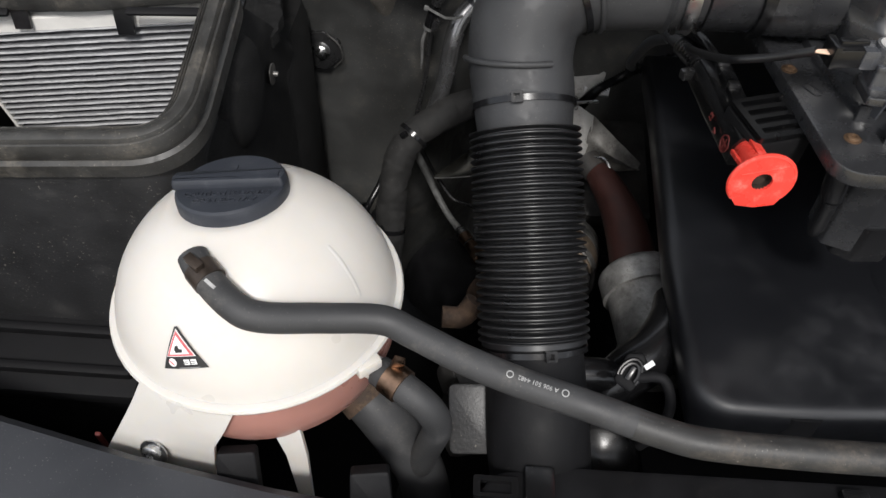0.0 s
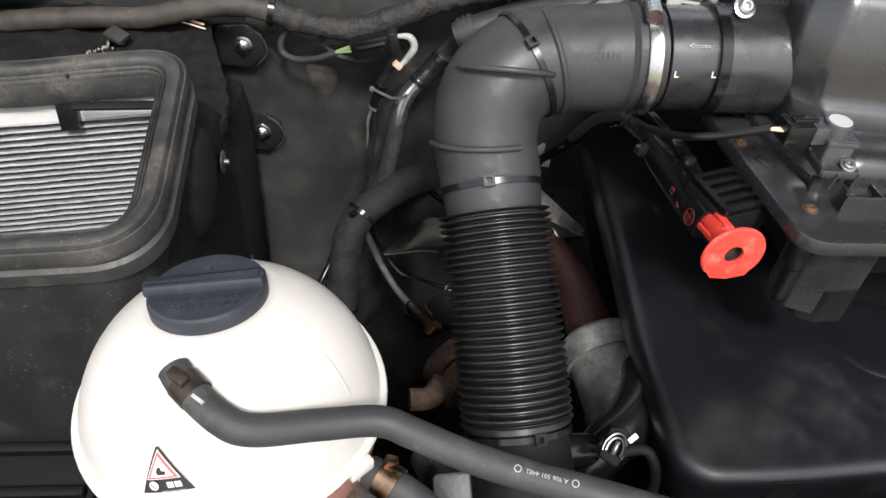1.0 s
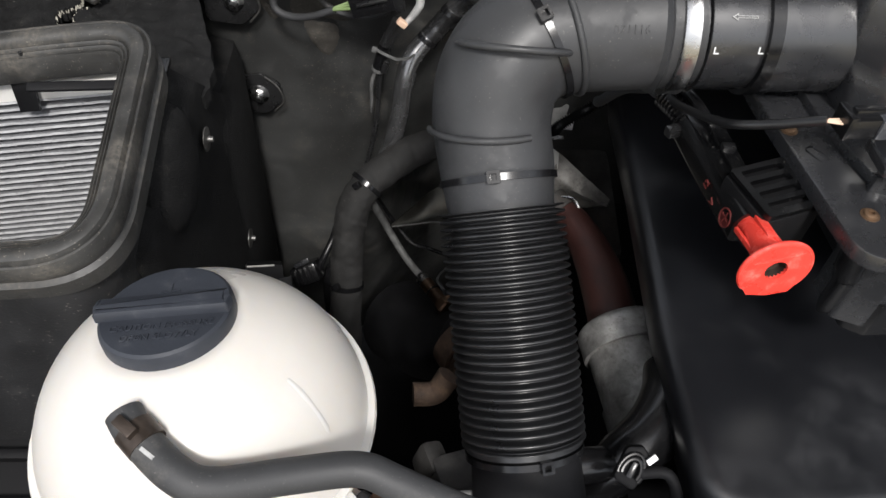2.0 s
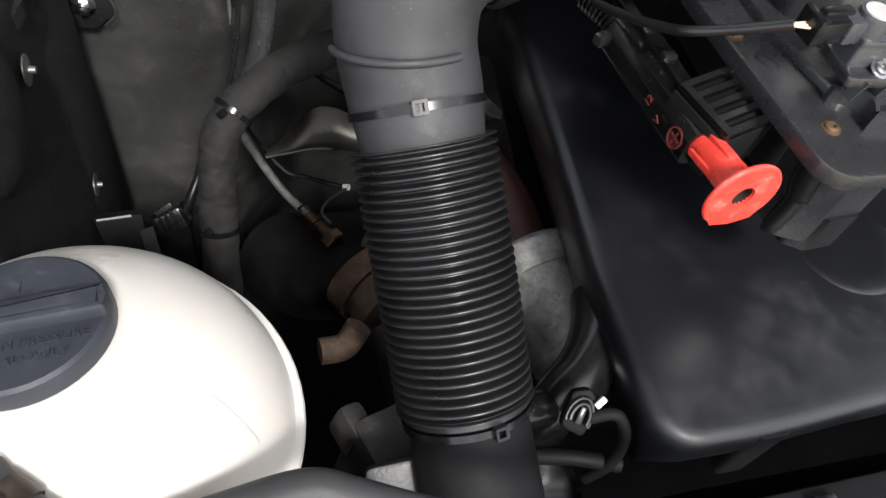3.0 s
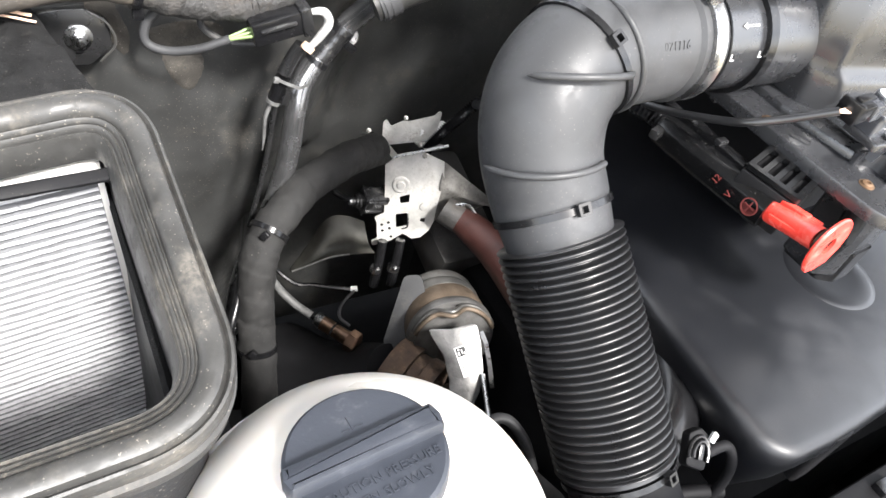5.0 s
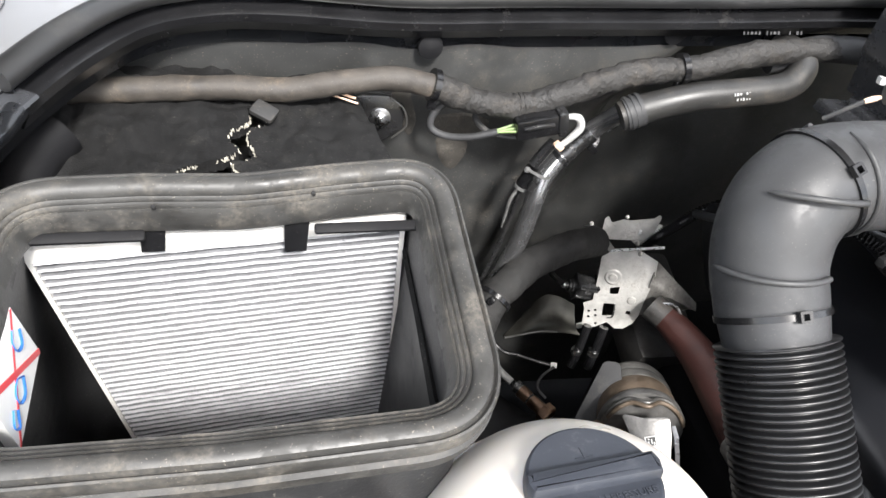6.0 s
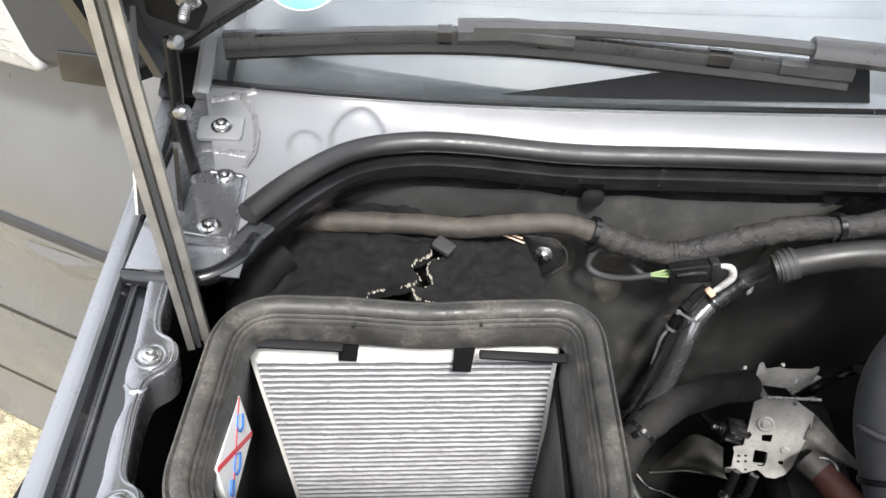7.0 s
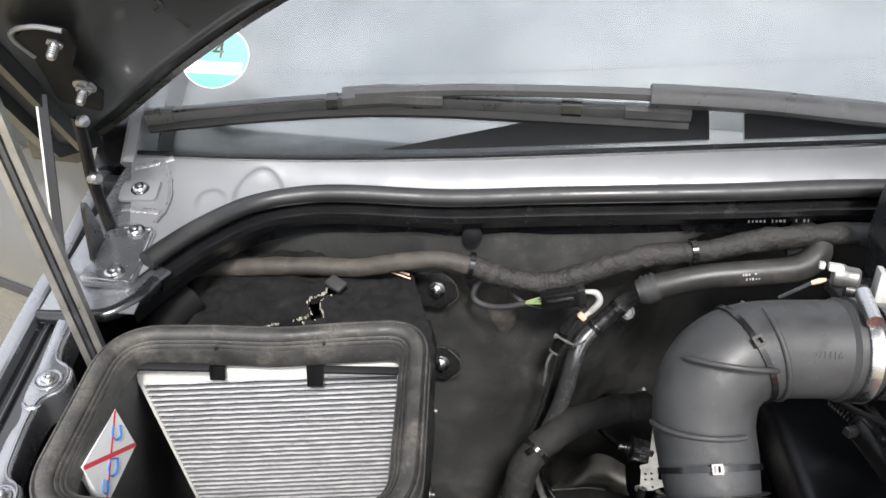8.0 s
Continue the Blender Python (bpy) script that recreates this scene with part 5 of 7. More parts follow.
part("worn_end", tube([(0.07, 0.271, 1.1525), (0.085, 0.268, 1.15), (0.112, 0.264, 1.147), (0.17, 0.262, 1.147), (0.23, 0.262, 1.147)], 0.0094, 18, 8), RUBBER, vent, "dusty brown worn length")
part("spring_clamp", tube([Vector(vh[0]).lerp(Vector(vh[1]), 0.75), Vector(vh[1]).lerp(Vector(vh[2]), 0.3)], 0.0101, 18, 2), CLAMP, vent, "dull brown spring clamp")
bm = box((0.012, 0.006, 0.006), frame_to(Vector(vh[1]) + Vector((-0.002, -0.002, 0.0108)), (0, -0.2, 1), (1, -0.8, 0)), 0.001)
part("clamp_ear", bm, CLAMP, vent)
part("coupler", tube([(0.228, 0.262, 1.147), (0.3, 0.264, 1.147)], 0.0112, 18), BLACK, vent, "black push-on coupler")
part("clamp_mark", box((0.008, 0.002, 0.0004), frame_to(Vector(vh[2]).lerp(Vector(vh[1]), 0.5) + Vector((-0.001, -0.004, 0.0088)), (0, -0.45, 1), (1, -0.8, 0)), 0.0), GREYINK, vent)
def wrapped(bm, c, d, n, r):
    """Lay flat letters (x along, y round) on a pipe with centre c, axis d, facing n."""
    d = Vector(d).normalized()
    n = (Vector(n) - d * Vector(n).dot(d)).normalized()
    e = n.cross(d)
    for v in bm.verts:
        a = v.co.y / r
        v.co = Vector(c) + d * v.co.x + (n * math.cos(a) + e * math.sin(a)) * (r + v.co.z)
    return bm
pc = Vector(vh[8]).lerp(Vector(vh[9]), 0.22)
pd = Vector(vh[8]) - Vector(vh[9])
part("hose_print", wrapped(lettering("A 906 501 4482", 0.0037, Matrix(), 0.0003), pc, pd, (0.0, -0.3, 0.95), 0.0094), GREYINK, vent, "small white part print")
for x in (-0.0162, 0.0168):
    part("print_ring", wrapped(lathe([(0.0022, 0), (0.0022, 0.0003), (0.0016, 0.0003), (0.0016, 0)], pose(x, 0, 0), 20, caps=False), pc, pd, (0.0, -0.3, 0.95), 0.0094), GREYINK, vent)
# return hose below the tank
rh = [(-0.086, 0.328, 1.102), (-0.066, 0.315, 1.101), (-0.05, 0.309, 1.088), (-0.044, 0.312, 1.06), (-0.05, 0.318, 1.02), (-0.062, 0.32, 0.96), (-0.07, 0.32, 0.88)]
ret = thing("return_hose", rh[3], "black rubber return hose below the tank", "hose")
part("hose_body", tube(rh, 0.0108, 16), HOSE, ret)
part("spring_clamp", tube([(-0.079, 0.3235, 1.1035), (-0.068, 0.316, 1.102)], 0.0125, 16), BRASS, ret, "brownish spring clamp")
part("clamp_ear", box((0.008, 0.006, 0.008), pose(-0.072, 0.325, 1.117, 0, 20, 0), 0.001), BRASS, ret)
big = thing("radiator_hose", (-0.09, 0.38, 1.0), "thick black radiator hose low beside the tank", "hose")
part("hose_body", tube([(-0.125, 0.372, 1.035), (-0.1, 0.352, 1.025), (-0.075, 0.335, 1.0), (-0.055, 0.322, 0.96), (-0.045, 0.31, 0.88)], 0.02, 18), HOSE, big)
part("clamp", tube([(-0.108, 0.358, 1.03), (-0.098, 0.35, 1.024)], 0.0215, 18), RUST, big, "rusty hose clamp")

# ---- intake duct: elbow, bellows, lower pipe ----
duct = thing("intake_duct", (0.02, 0.45, 1.1), "black intake duct with elbow and ribbed bellows", "intake duct")
A, B = Vector((0.008, 0.5044, 1.1752)), Vector((0.0252, 0.3916, 1.0649))
ax = (B - A).normalized()
bot = B
N = 28
def rib(s):
    """Rounded ribs with narrow grooves between them."""
    w = 0.5 + 0.5 * math.cos(2 * math.pi * s * N)
    return 0.0352 + 0.0078 * (1 - (1 - w) ** 1.7) ** 0.75
bow = [A, A.lerp(bot, 0.33) + Vector((0.0, 0.002, 0.002)), A.lerp(bot, 0.66) + Vector((0.0, 0.002, 0.002)), bot]
part("bellows", tube(bow, rib, 64, 116), BELLOW, duct, "ribbed black bellows", sharp=180)
el = [A - ax * -0.004, A - ax * 0.014, A - ax * 0.03, (0.0005, 0.543, 1.22), (0.004, 0.557, 1.245), (0.02, 0.568, 1.262), (0.045, 0.574, 1.269), (0.085, 0.577, 1.271), (0.128, 0.577, 1.274)]
part("elbow", tube(el, [0.036, 0.0375, 0.039, 0.0395, 0.0405, 0.041, 0.0405, 0.04, 0.04, 0.04], 40, 8), DUCT, duct, "smooth satin elbow")
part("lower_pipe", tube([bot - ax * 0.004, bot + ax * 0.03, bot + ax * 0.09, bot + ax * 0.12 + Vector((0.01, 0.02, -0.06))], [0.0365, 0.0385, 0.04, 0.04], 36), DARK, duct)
part("collar", tube([bot - ax * 0.002, bot + ax * 0.004], 0.0405, 36), BELLOW, duct)
def tie(center, axis, r, head_dir, parent, name="cable_tie", w=0.0045):
    """A cable tie round a pipe, its lock facing head_dir."""
    axis = Vector(axis).normalized()
    m = frame_to(center, axis)
    t = part(name, lathe([(r - 0.001, -w / 2), (r + 0.001, -w / 2), (r + 0.001, w / 2), (r - 0.001, w / 2)], m, 48), BLACK, parent, "black cable tie")
    h = Vector(head_dir)
    h = (h - axis * h.dot(axis)).normalized()
    hm = frame_to(Vector(center) + h * (r + 0.003), h, axis.cross(h))
    part("tie_lock", plate(rect(-0.0042, -0.004, 0.0042, 0.004, 0.001), [rect(-0.002, -0.0022, 0.0025, 0.0022)], 0.005, hm @ pose(0, 0, -0.0025)), BLACK, t)
    return t
za = A - ax * 0.02
tie(za, ax, 0.0392, (-0.2, -0.55, 0.8), duct)
tie(bot + ax * 0.008, ax, 0.0402, (0.15, -0.55, 0.6), duct)
tie((0.03, 0.5715, 1.266), (0.9, 0.3, 0.38), 0.0418, (0.3, -0.45, 0.85), duct)
# raised mould ridges round the elbow
def ridge(center, axis, r, a0, a1, ref):
    m = frame_to(center, axis, ref)
    return tube([m @ Vector((r * math.cos(a), r * math.sin(a), 0)) for a in [radians(a0 + (a1 - a0) * k / 14) for k in range(15)]], [0.0008] + [0.0023] * 13 + [0.0023], 10, 2)
part("mould_ridge", ridge((0.0124, 0.5609, 1.2664), (0.064, 0.488, 0.871), 0.0412, 200, 345, (1, 0, 0)), DUCT, duct, "raised moulding ridge")
part("mould_ridge", ridge((0.0005, 0.541, 1.2177), (-0.05, 0.42, 0.907), 0.0418, 175, 300, (1, 0, 0)), DUCT, duct, "raised moulding ridge")
part("mould_ridge", ridge((0.046, 0.5745, 1.269), (1, 0.2, 0.24), 0.041, 20, 330, (0, 0.4, 1)), DUCT, duct, "raised moulding ridge")
part("date_print", lettering("071116", 0.0078, frame_to((0.08, 0.577 - 0.0348, 1.271 + 0.0198), (0, -0.87, 0.495), (1, 0, 0.02)), 0.0005), DUCT, duct)

# clamp and flow meter
meter = thing("flow_meter_pipe", (0.17, 0.577, 1.27), "grey-black flow meter pipe with a bright band clamp", "intake pipe")
def pipe_at(x):
    x -= 0.009
    return Vector((x, 0.577, 1.272 + 0.02 * (x - 0.1)))
PX = Vector((1, 0, 0.02))
part("band_clamp", lathe([(0.041, -0.005), (0.0432, -0.005), (0.0427, -0.0035), (0.0427, 0.0035), (0.0432, 0.005), (0.041, 0.005)], frame_to(pipe_at(0.126), PX), 48), STEEL, meter, "bright worm-drive band clamp")
part("clamp_screw", tube([pipe_at(0.126) + Vector((-0.004, -0.022, 0.043)), pipe_at(0.126) + Vector((0.0, 0.012, 0.048))], 0.006, 12), STEEL, meter, "clamp screw housing")
part("duct_bead", lathe([(0.0395, -0.003), (0.0425, 0.0), (0.0395, 0.003)], frame_to(pipe_at(0.113), PX), 48), DUCT, meter)
part("tube_sleeve", tube([pipe_at(0.132), pipe_at(0.18)], 0.0395, 40, 2), BOXBLACK, meter)
part("thin_lip", lathe([(0.039, -0.0015), (0.0415, 0.0), (0.039, 0.0015)], frame_to(pipe_at(0.138), PX), 48), BLACK, meter)
part("meter_ring", lathe([(0.039, -0.004), (0.0435, -0.004), (0.0435, 0.004), (0.039, 0.004)], frame_to(pipe_at(0.178), PX), 48), BLACK, meter, "dark joint ring")
part("outlet_sleeve", tube([pipe_at(0.182), pipe_at(0.21), pipe_at(0.234)], [0.0415, 0.0415, 0.042], 40, 2), BOXBLACK, meter)
part("meter_lug", box((0.05, 0.012, 0.016), pose(0.205, 0.575, 1.318, 20), 0.002), BOXBLACK, meter, "square meter lug")
part("meter_screw", torx((0.182, 0.566, 1.32), (0, -0.7, 0.7), 0.006, 0.005), STEEL, meter)
am = frame_to(pipe_at(0.158) + Vector((0, -0.0305, 0.0255)), (0, -0.77, 0.64), (1, 0, 0)) @ Matrix.Diagonal((0.62, 0.62, 1, 1))
part("flow_arrow", plate([(-0.014, 0.0), (-0.008, 0.0035), (-0.008, 0.0013), (0.012, 0.0013), (0.012, -0.0013), (-0.008, -0.0013), (-0.008, -0.0035)], [[(-0.012, 0.0), (-0.0085, -0.002), (-0.0085, -0.0006), (0.0112, -0.0006), (0.0112, 0.0006), (-0.0085, 0.0006), (-0.0085, 0.002)]], 0.0004, am), GREYINK, meter)
for x in (0.143, 0.171):
    part("corner_mark", prism([(-0.0022, -0.003), (0.0022, -0.003), (0.0022, -0.002), (-0.0012, -0.002), (-0.0012, 0.003), (-0.0022, 0.003)], 0, 0.0005, frame_to(pipe_at(x) + Vector((0, -0.0388, 0.0075)), (0, -0.98, 0.2), (1, 0, 0)) @ Matrix.Diagonal((0.75, 0.75, 1, 1))), PAPER, meter)

# temperature sensor over the mouth of the meter pipe
dsen = thing("duct_sensor", (0.125, 0.628, 1.3), "pale grey plug and sensor with a bared wire over the duct", "sensor")
dsm = frame_to((0.118, 0.632, 1.31), (0.93, -0.34, 0.04), (0.1, 0.2, 1))
part("catch_block", box((0.006, 0.012, 0.012), dsm @ pose(0.0075, 0.004, -0.003), 0.0015), PALEPLASTIC, dsen, "pale catch")
part("catch_block", box((0.006, 0.008, 0.005), dsm @ pose(0.007, 0.002, -0.0135), 0.0015), PALEPLASTIC, dsen)
part("collar", lathe([(0.0095, -0.004), (0.0105, -0.003), (0.0105, 0.004), (0.0092, 0.006), (0.0092, 0.015), (0.0075, 0.017), (0.0, 0.017)], dsm, 24), ALU, dsen, "dull metal collar")
con_ = part("connector", box((0.026, 0.024, 0.036), dsm @ pose(-0.002, 0.0, 0.048), 0.003), PALEPLASTIC, dsen, "white connector housing")
part("connector_lip", box((0.028, 0.026, 0.005), dsm @ pose(-0.002, 0.0, 0.0315), 0.0015), PALEPLASTIC, con_)
part("connector_key", box((0.004, 0.012, 0.02), dsm @ pose(0.0125, 0.0, 0.045), 0.001), PALEPLASTIC, con_)
for k in range(2):
    part("connector_slit", box((0.0012, 0.001, 0.02), dsm @ pose(-0.006 - 0.004 * k, 0.0123, 0.05), 0.0002), INK, con_)
part("shank", lathe([(0.0085, -0.004), (0.0085, 0.012), (0.0, 0.012)], dsm @ pose(-0.012, 0.0, 0.012), 18), BLACK, dsen, "black lower shank")
part("bare_wire", tube([(0.1115, 0.634, 1.304), (0.106, 0.635, 1.3015), (0.101, 0.636, 1.2985)], [0.0016, 0.0024, 0.002], 8), COPPER, dsen, "bared orange wire end")
part("grey_wire", tube([(0.101, 0.636, 1.2985), (0.092, 0.64, 1.288), (0.082, 0.645, 1.276)], 0.0018, 8), HOSE, dsen)

# ---- engine cover ----
cover = thing("engine_cover", (0.4, 0.55, 0.95), "large black moulded engine cover with water marks", "engine cover")
def pillow(poly, levels):
    """A slab whose outline draws in by (inset, height) steps."""
    m = len(poly)
    q = [Vector((p[0], p[1])) for p in poly]
    area = sum(q[i].x * q[(i + 1) % m].y - q[(i + 1) % m].x * q[i].y for i in range(m))
    sgn = 1 if area > 0 else -1
    nrm = []
    for i in range(m):
        u, v = (q[i] - q[i - 1]).normalized(), (q[(i + 1) % m] - q[i]).normalized()
        t = (u + v).normalized()
        nrm.append(Vector((-t.y, t.x)) * sgn / max(0.5, t.dot(u)))
    own = bmesh.new()
    loft(own, [[Vector((*(q[i] + nrm[i] * d), z)) for i in range(m)] for d, z in levels])
    bmesh.ops.triangulate(own, faces=[f for f in own.faces if len(f.verts) > 4], ngon_method="EAR_CLIP")
    return own
corner = [(0.139 + 0.03 * (1 - math.cos(a)), 0.364 - 0.03 * math.sin(a)) for a in [math.pi / 2 * k / 8 for k in range(9)]]
poly = [(0.156, 0.7), (0.146, 0.56), (0.14, 0.48), (0.1385, 0.42)] + corner + [(0.203, 0.3335), (0.235, 0.3345), (0.3, 0.339), (0.5, 0.346), (0.75, 0.36), (0.75, 0.8), (0.16, 0.8)]
part("shell", pillow(poly, [(0.03, 0.96), (0.006, 1.025), (0.0, 1.052), (0.0, 1.06), (0.0005, 1.0635), (0.0018, 1.067), (0.004, 1.0694), (0.0075, 1.0708), (0.011, 1.0712), (0.016, 1.0712)]), COVER, cover, sharp=50)
# solid near-black block in place of the notch's shaded hollow
part("edge_notch", prism(rounded([(-0.013, -0.002), (0.013, -0.002), (0.011, 0.01), (-0.011, 0.01)], 0.006), 1.0, 1.0655, pose(0.219, 0.335, 0), 0.001), DARK, cover, "dark block standing for the shaded finger notch")
# added swelling that draws the cover's glossy ring-shaped reflection
part("reflection_swell", lathe([(0.05, -0.003), (0.047, 0.0), (0.04, 0.001), (0.033, 0.0014), (0.026, 0.001), (0.018, 0.0006), (0.0, 0.0005)], frame_to((0.352, 0.466, 1.071), (0, 0, 1)), 56), COVER, cover, "shallow swelling shaped for a curved reflection", sharp=180)

# ---- jump terminal ----
term = thing("jump_terminal", (0.16, 0.5, 1.19), "black battery jump terminal with a red cap", "battery terminal")
sec = [(u * 1.0, v) for u, v in rounded([(-0.012, -0.012), (0.011, -0.012), (0.012, 0.008), (0.004, 0.012), (-0.007, 0.011), (-0.012, 0.004)], 0.004, 3)]
part("holder", sweep([(0.1525, 0.572, 1.195), (0.156, 0.52, 1.197), (0.1605, 0.465, 1.2)], [(-u, v) for u, v in sec], (0, 0, 1)), TERMBLACK, term, "flat-sided black holder")
part("key_rail", box((0.011, 0.1, 0.007), frame_to((0.162, 0.512, 1.209), (0.05, 0, 1), (1, 0.06, 0)), 0.0015), TERMBLACK, term)
for k in range(4):
    part("catch", box((0.009, 0.006, 0.004), pose(0.1585 + 0.002 * k, 0.556 - 0.029 * k, 1.2135), 0.001), GLOSSBLACK, term)
gm = frame_to((0.174, 0.481, 1.218), (0.0, -0.05, 1), (1, 0.32, 0))
part("grille", plate(rect(-0.02, -0.023, 0.02, 0.02, 0.002), [rect(-0.015, -0.018 + 0.0095 * k, 0.015, -0.0125 + 0.0095 * k, 0.0015) for k in range(4)], 0.004, gm), TERMBLACK, term, "slotted black grille")
part("grille_box", box((0.042, 0.044, 0.03), gm @ pose(0, -0.001, -0.0165), 0.002), DARK, term)
part("grille_post", tube([(0.197, 0.472, 1.222), (0.197, 0.47, 1.185)], 0.004, 8), TERMBLACK, term)
redcap = part("red_cap", tube([(0.1605, 0.464, 1.201), (0.158, 0.44, 1.208), (0.156, 0.424, 1.2125)], [0.0092, 0.0088, 0.0088], 20, 2, caps=False), RED, term, "bright red plastic cap")
rm = frame_to((0.1555, 0.4195, 1.2135), (0.1, -0.98, 0.08), (1, 0.1, 0))
shape = [(0.0215 * math.cos(a), 0.0204 * math.sin(a)) for a in [radians(-40 + 260 * k / 36) for k in range(37)]] + [(-0.0125, -0.0185), (0.0, -0.0205), (0.0135, -0.0185)]
part("cap_flange", plate(shape, [disc(0.0, 0.0, 0.0068, 18)], 0.0028, rm), RED, redcap, "round red flange with a hole")
part("cap_lip", tube([rm @ Vector((0.021 * math.cos(radians(a)), 0.0199 * math.sin(radians(a)), 0.0014)) for a in range(-40, 221, 10)], 0.0017, 8, 2), RED, redcap)
part("cap_stripe", box((0.03, 0.0012, 0.001), rm @ pose(-0.001, 0.009, 0.003, 0, 0, 12), 0.0004), RED, redcap)
for a in (-60, 60, 180):
    part("cap_rib", box((0.0022, 0.03, 0.0035), frame_to((0.1585, 0.445, 1.2068), (-0.1, 0.98, -0.16), (math.cos(radians(a)), 0, math.sin(radians(a)))) @ pose(0.0092, 0, 0, 90, 0, 0), 0.0005), RED, redcap)
part("cap_fin", box((0.006, 0.022, 0.004), frame_to((0.1605, 0.451, 1.214), (0, 0.2, 1), (1, 0, 0)), 0.001), RED, redcap)
part("cap_socket", lathe([(0.0088, -0.005), (0.0088, 0.001), (0.0068, 0.001), (0.0064, -0.004), (0, -0.0045)], rm, 20), CLAMP, redcap, "greyish socket")
tmx = frame_to((0.1448, 0.5, 1.198), (-0.98, -0.06, 0.18), (0.05, -1, -0.1))
part("marking", lettering("12", 0.0072, tmx @ pose(-0.005, 0.0005, 0.0012, 0, 0, 90), 0.0004), REDMARK, term, "dull red voltage marking")
part("marking", lettering("V", 0.0072, tmx @ pose(0.0095, -0.001, 0.0012, 0, 0, 90), 0.0004), REDMARK, term)
pm = frame_to((0.1476, 0.474, 1.199), (-0.98, -0.06, 0.18), (0.05, -1, -0.1))
bm = lathe([(0.0066, 0), (0.0066, 0.0008), (0.0057, 0.0008), (0.0057, 0)], pm, 24)
box((0.009, 0.001, 0.0008), pm @ pose(0, 0, 0.0004), bm=bm)
box((0.001, 0.009, 0.0008), pm @ pose(0, 0, 0.0004), bm=bm)
part("plus_sign", bm, REDMARK, term, "dull red plus in a ring")

# ---- air filter box ----
air = thing("air_filter_box", (0.4, 0.6, 1.1), "dark grey moulded air filter box with flange and ribs", "air filter box")
FZ = 1.232
fl = rounded([(0.183, 0.56), (0.187, 0.512), (0.193, 0.45), (0.197, 0.409), (0.3, 0.408), (0.6, 0.43), (0.75, 0.6), (0.6, 0.76), (0.183, 0.76)], [0, 0.02, 0.05, 0.03, 0.05, 0, 0, 0, 0], 8)
part("lower_flange", prism(fl, FZ - 0.011, FZ, bevel=0.002), BOXBLACK, air)
part("flange_step", prism(rounded([(0.196, 0.74), (0.199, 0.52), (0.204, 0.44), (0.215, 0.424), (0.32, 0.424), (0.6, 0.445), (0.6, 0.74)], 0.01), FZ - 0.018, FZ - 0.011), BOXBLACK, air, "narrower lip under the flange")
part("lower_column", prism(rounded([(0.226, 0.47), (0.226, 0.438), (0.245, 0.43), (0.276, 0.432), (0.28, 0.47)], 0.006), 1.142, FZ - 0.011), BOXBLACK, air, "square column under the flange")
part("column_foot", prism(rounded([(0.234, 0.47), (0.236, 0.436), (0.25, 0.428), (0.274, 0.43), (0.277, 0.47)], 0.005), 1.134, 1.166), BLACK, air, "darker foot of the column")
# near-black body stands for the open shade below the flange
part("lower_body", prism(rounded([(0.3, 0.53), (0.6, 0.55), (0.6, 0.74), (0.3, 0.74)], 0.01), 1.083, FZ - 0.011), DARK, air, "lower box body")
bm = tube([(0.212, 0.436, FZ - 0.012), (0.213, 0.434, 1.2), (0.214, 0.432, 1.19)], [0.0085, 0.0085, 0.0075], 16)
tube([(0.214, 0.432, 1.19), (0.217, 0.436, 1.16), (0.219, 0.44, 1.148)], [0.0065, 0.006, 0.003], 12, bm=bm)
part("peg", bm, BLACK, air, "round peg under the flange")
bm = bmesh.new()
part("shelf", loft(bm, [[Vector((x + i, y + i, z)) for x, y in rounded([(0.213, 0.53), (0.226, 0.468), (0.246, 0.452), (0.6, 0.47), (0.6, 0.75), (0.205, 0.75)], 0.008)] for z, i in ((FZ - 0.002, 0.0), (FZ + 0.004, 0.0), (FZ + 0.006, 0.001), (FZ + 0.0065, 0.004))]), BOXBLACK, air, "moulded shelf behind the flange")
well = [(0.222, 0.466)] + [(0.224 + 0.0145 * math.cos(a), 0.4515 + 0.0125 * math.sin(a)) for a in [radians(100 - 14 * k) for k in range(12)]] + [(0.25, 0.4405), (0.3, 0.442), (0.4, 0.45), (0.6, 0.465)]
part("screw_well", sweep([Vector((x, y, FZ)) for x, y in well], [(-0.0012, -0.002), (0.0012, -0.002), (0.0012, 0.0125), (-0.0012, 0.0125)], (0, 0, 1)), BOXBLACK, air, "raised wall round the screw")
for x, y in ((0.193, 0.522), (0.214, 0.444)):
    part("flange_screw", torx((x, y, FZ), (0, 0, 1), 0.0042, 0.0025), SCREWRUST, air, "browned screw")
for k in range(8):
    part("rib", box((0.0022, 0.018, 0.012), pose(0.262 + 0.034 * k, 0.4515 + 0.003 * k, FZ + 0.005), 0.0008), BOXBLACK, air)
# tall cover with a softly stepped wall
def cover_wall(z, dx, dy):
    return [Vector((x, y, z)) for x, y in rounded([(0.225 + dx, 0.78), (0.222 + dx, 0.53 + dy), (0.24 + dx, 0.51 + dy), (0.3 + dx, 0.5 + dy), (0.36 + dx, 0.485 + dy), (0.7, 0.485 + dy), (0.7, 0.78)], [0, 0.014, 0.014, 0.04, 0.03, 0, 0], 8)]
part("upper_cover", loft(bmesh.new(), [cover_wall(FZ, 0.006, 0.0), cover_wall(1.255, 0.002, 0.0), cover_wall(1.264, 0.0, 0.0015), cover_wall(1.269, -0.001, 0.004), cover_wall(1.273, -0.003, 0.008), cover_wall(1.278, -0.005, 0.0098), cover_wall(1.29, -0.006, 0.0105), cover_wall(1.34, -0.006, 0.014), cover_wall(1.352, -0.002, 0.026), cover_wall(1.36, 0.015, 0.045)]), BOXBLACK, air, "tall upper cover with a stepped wall", sharp=60)
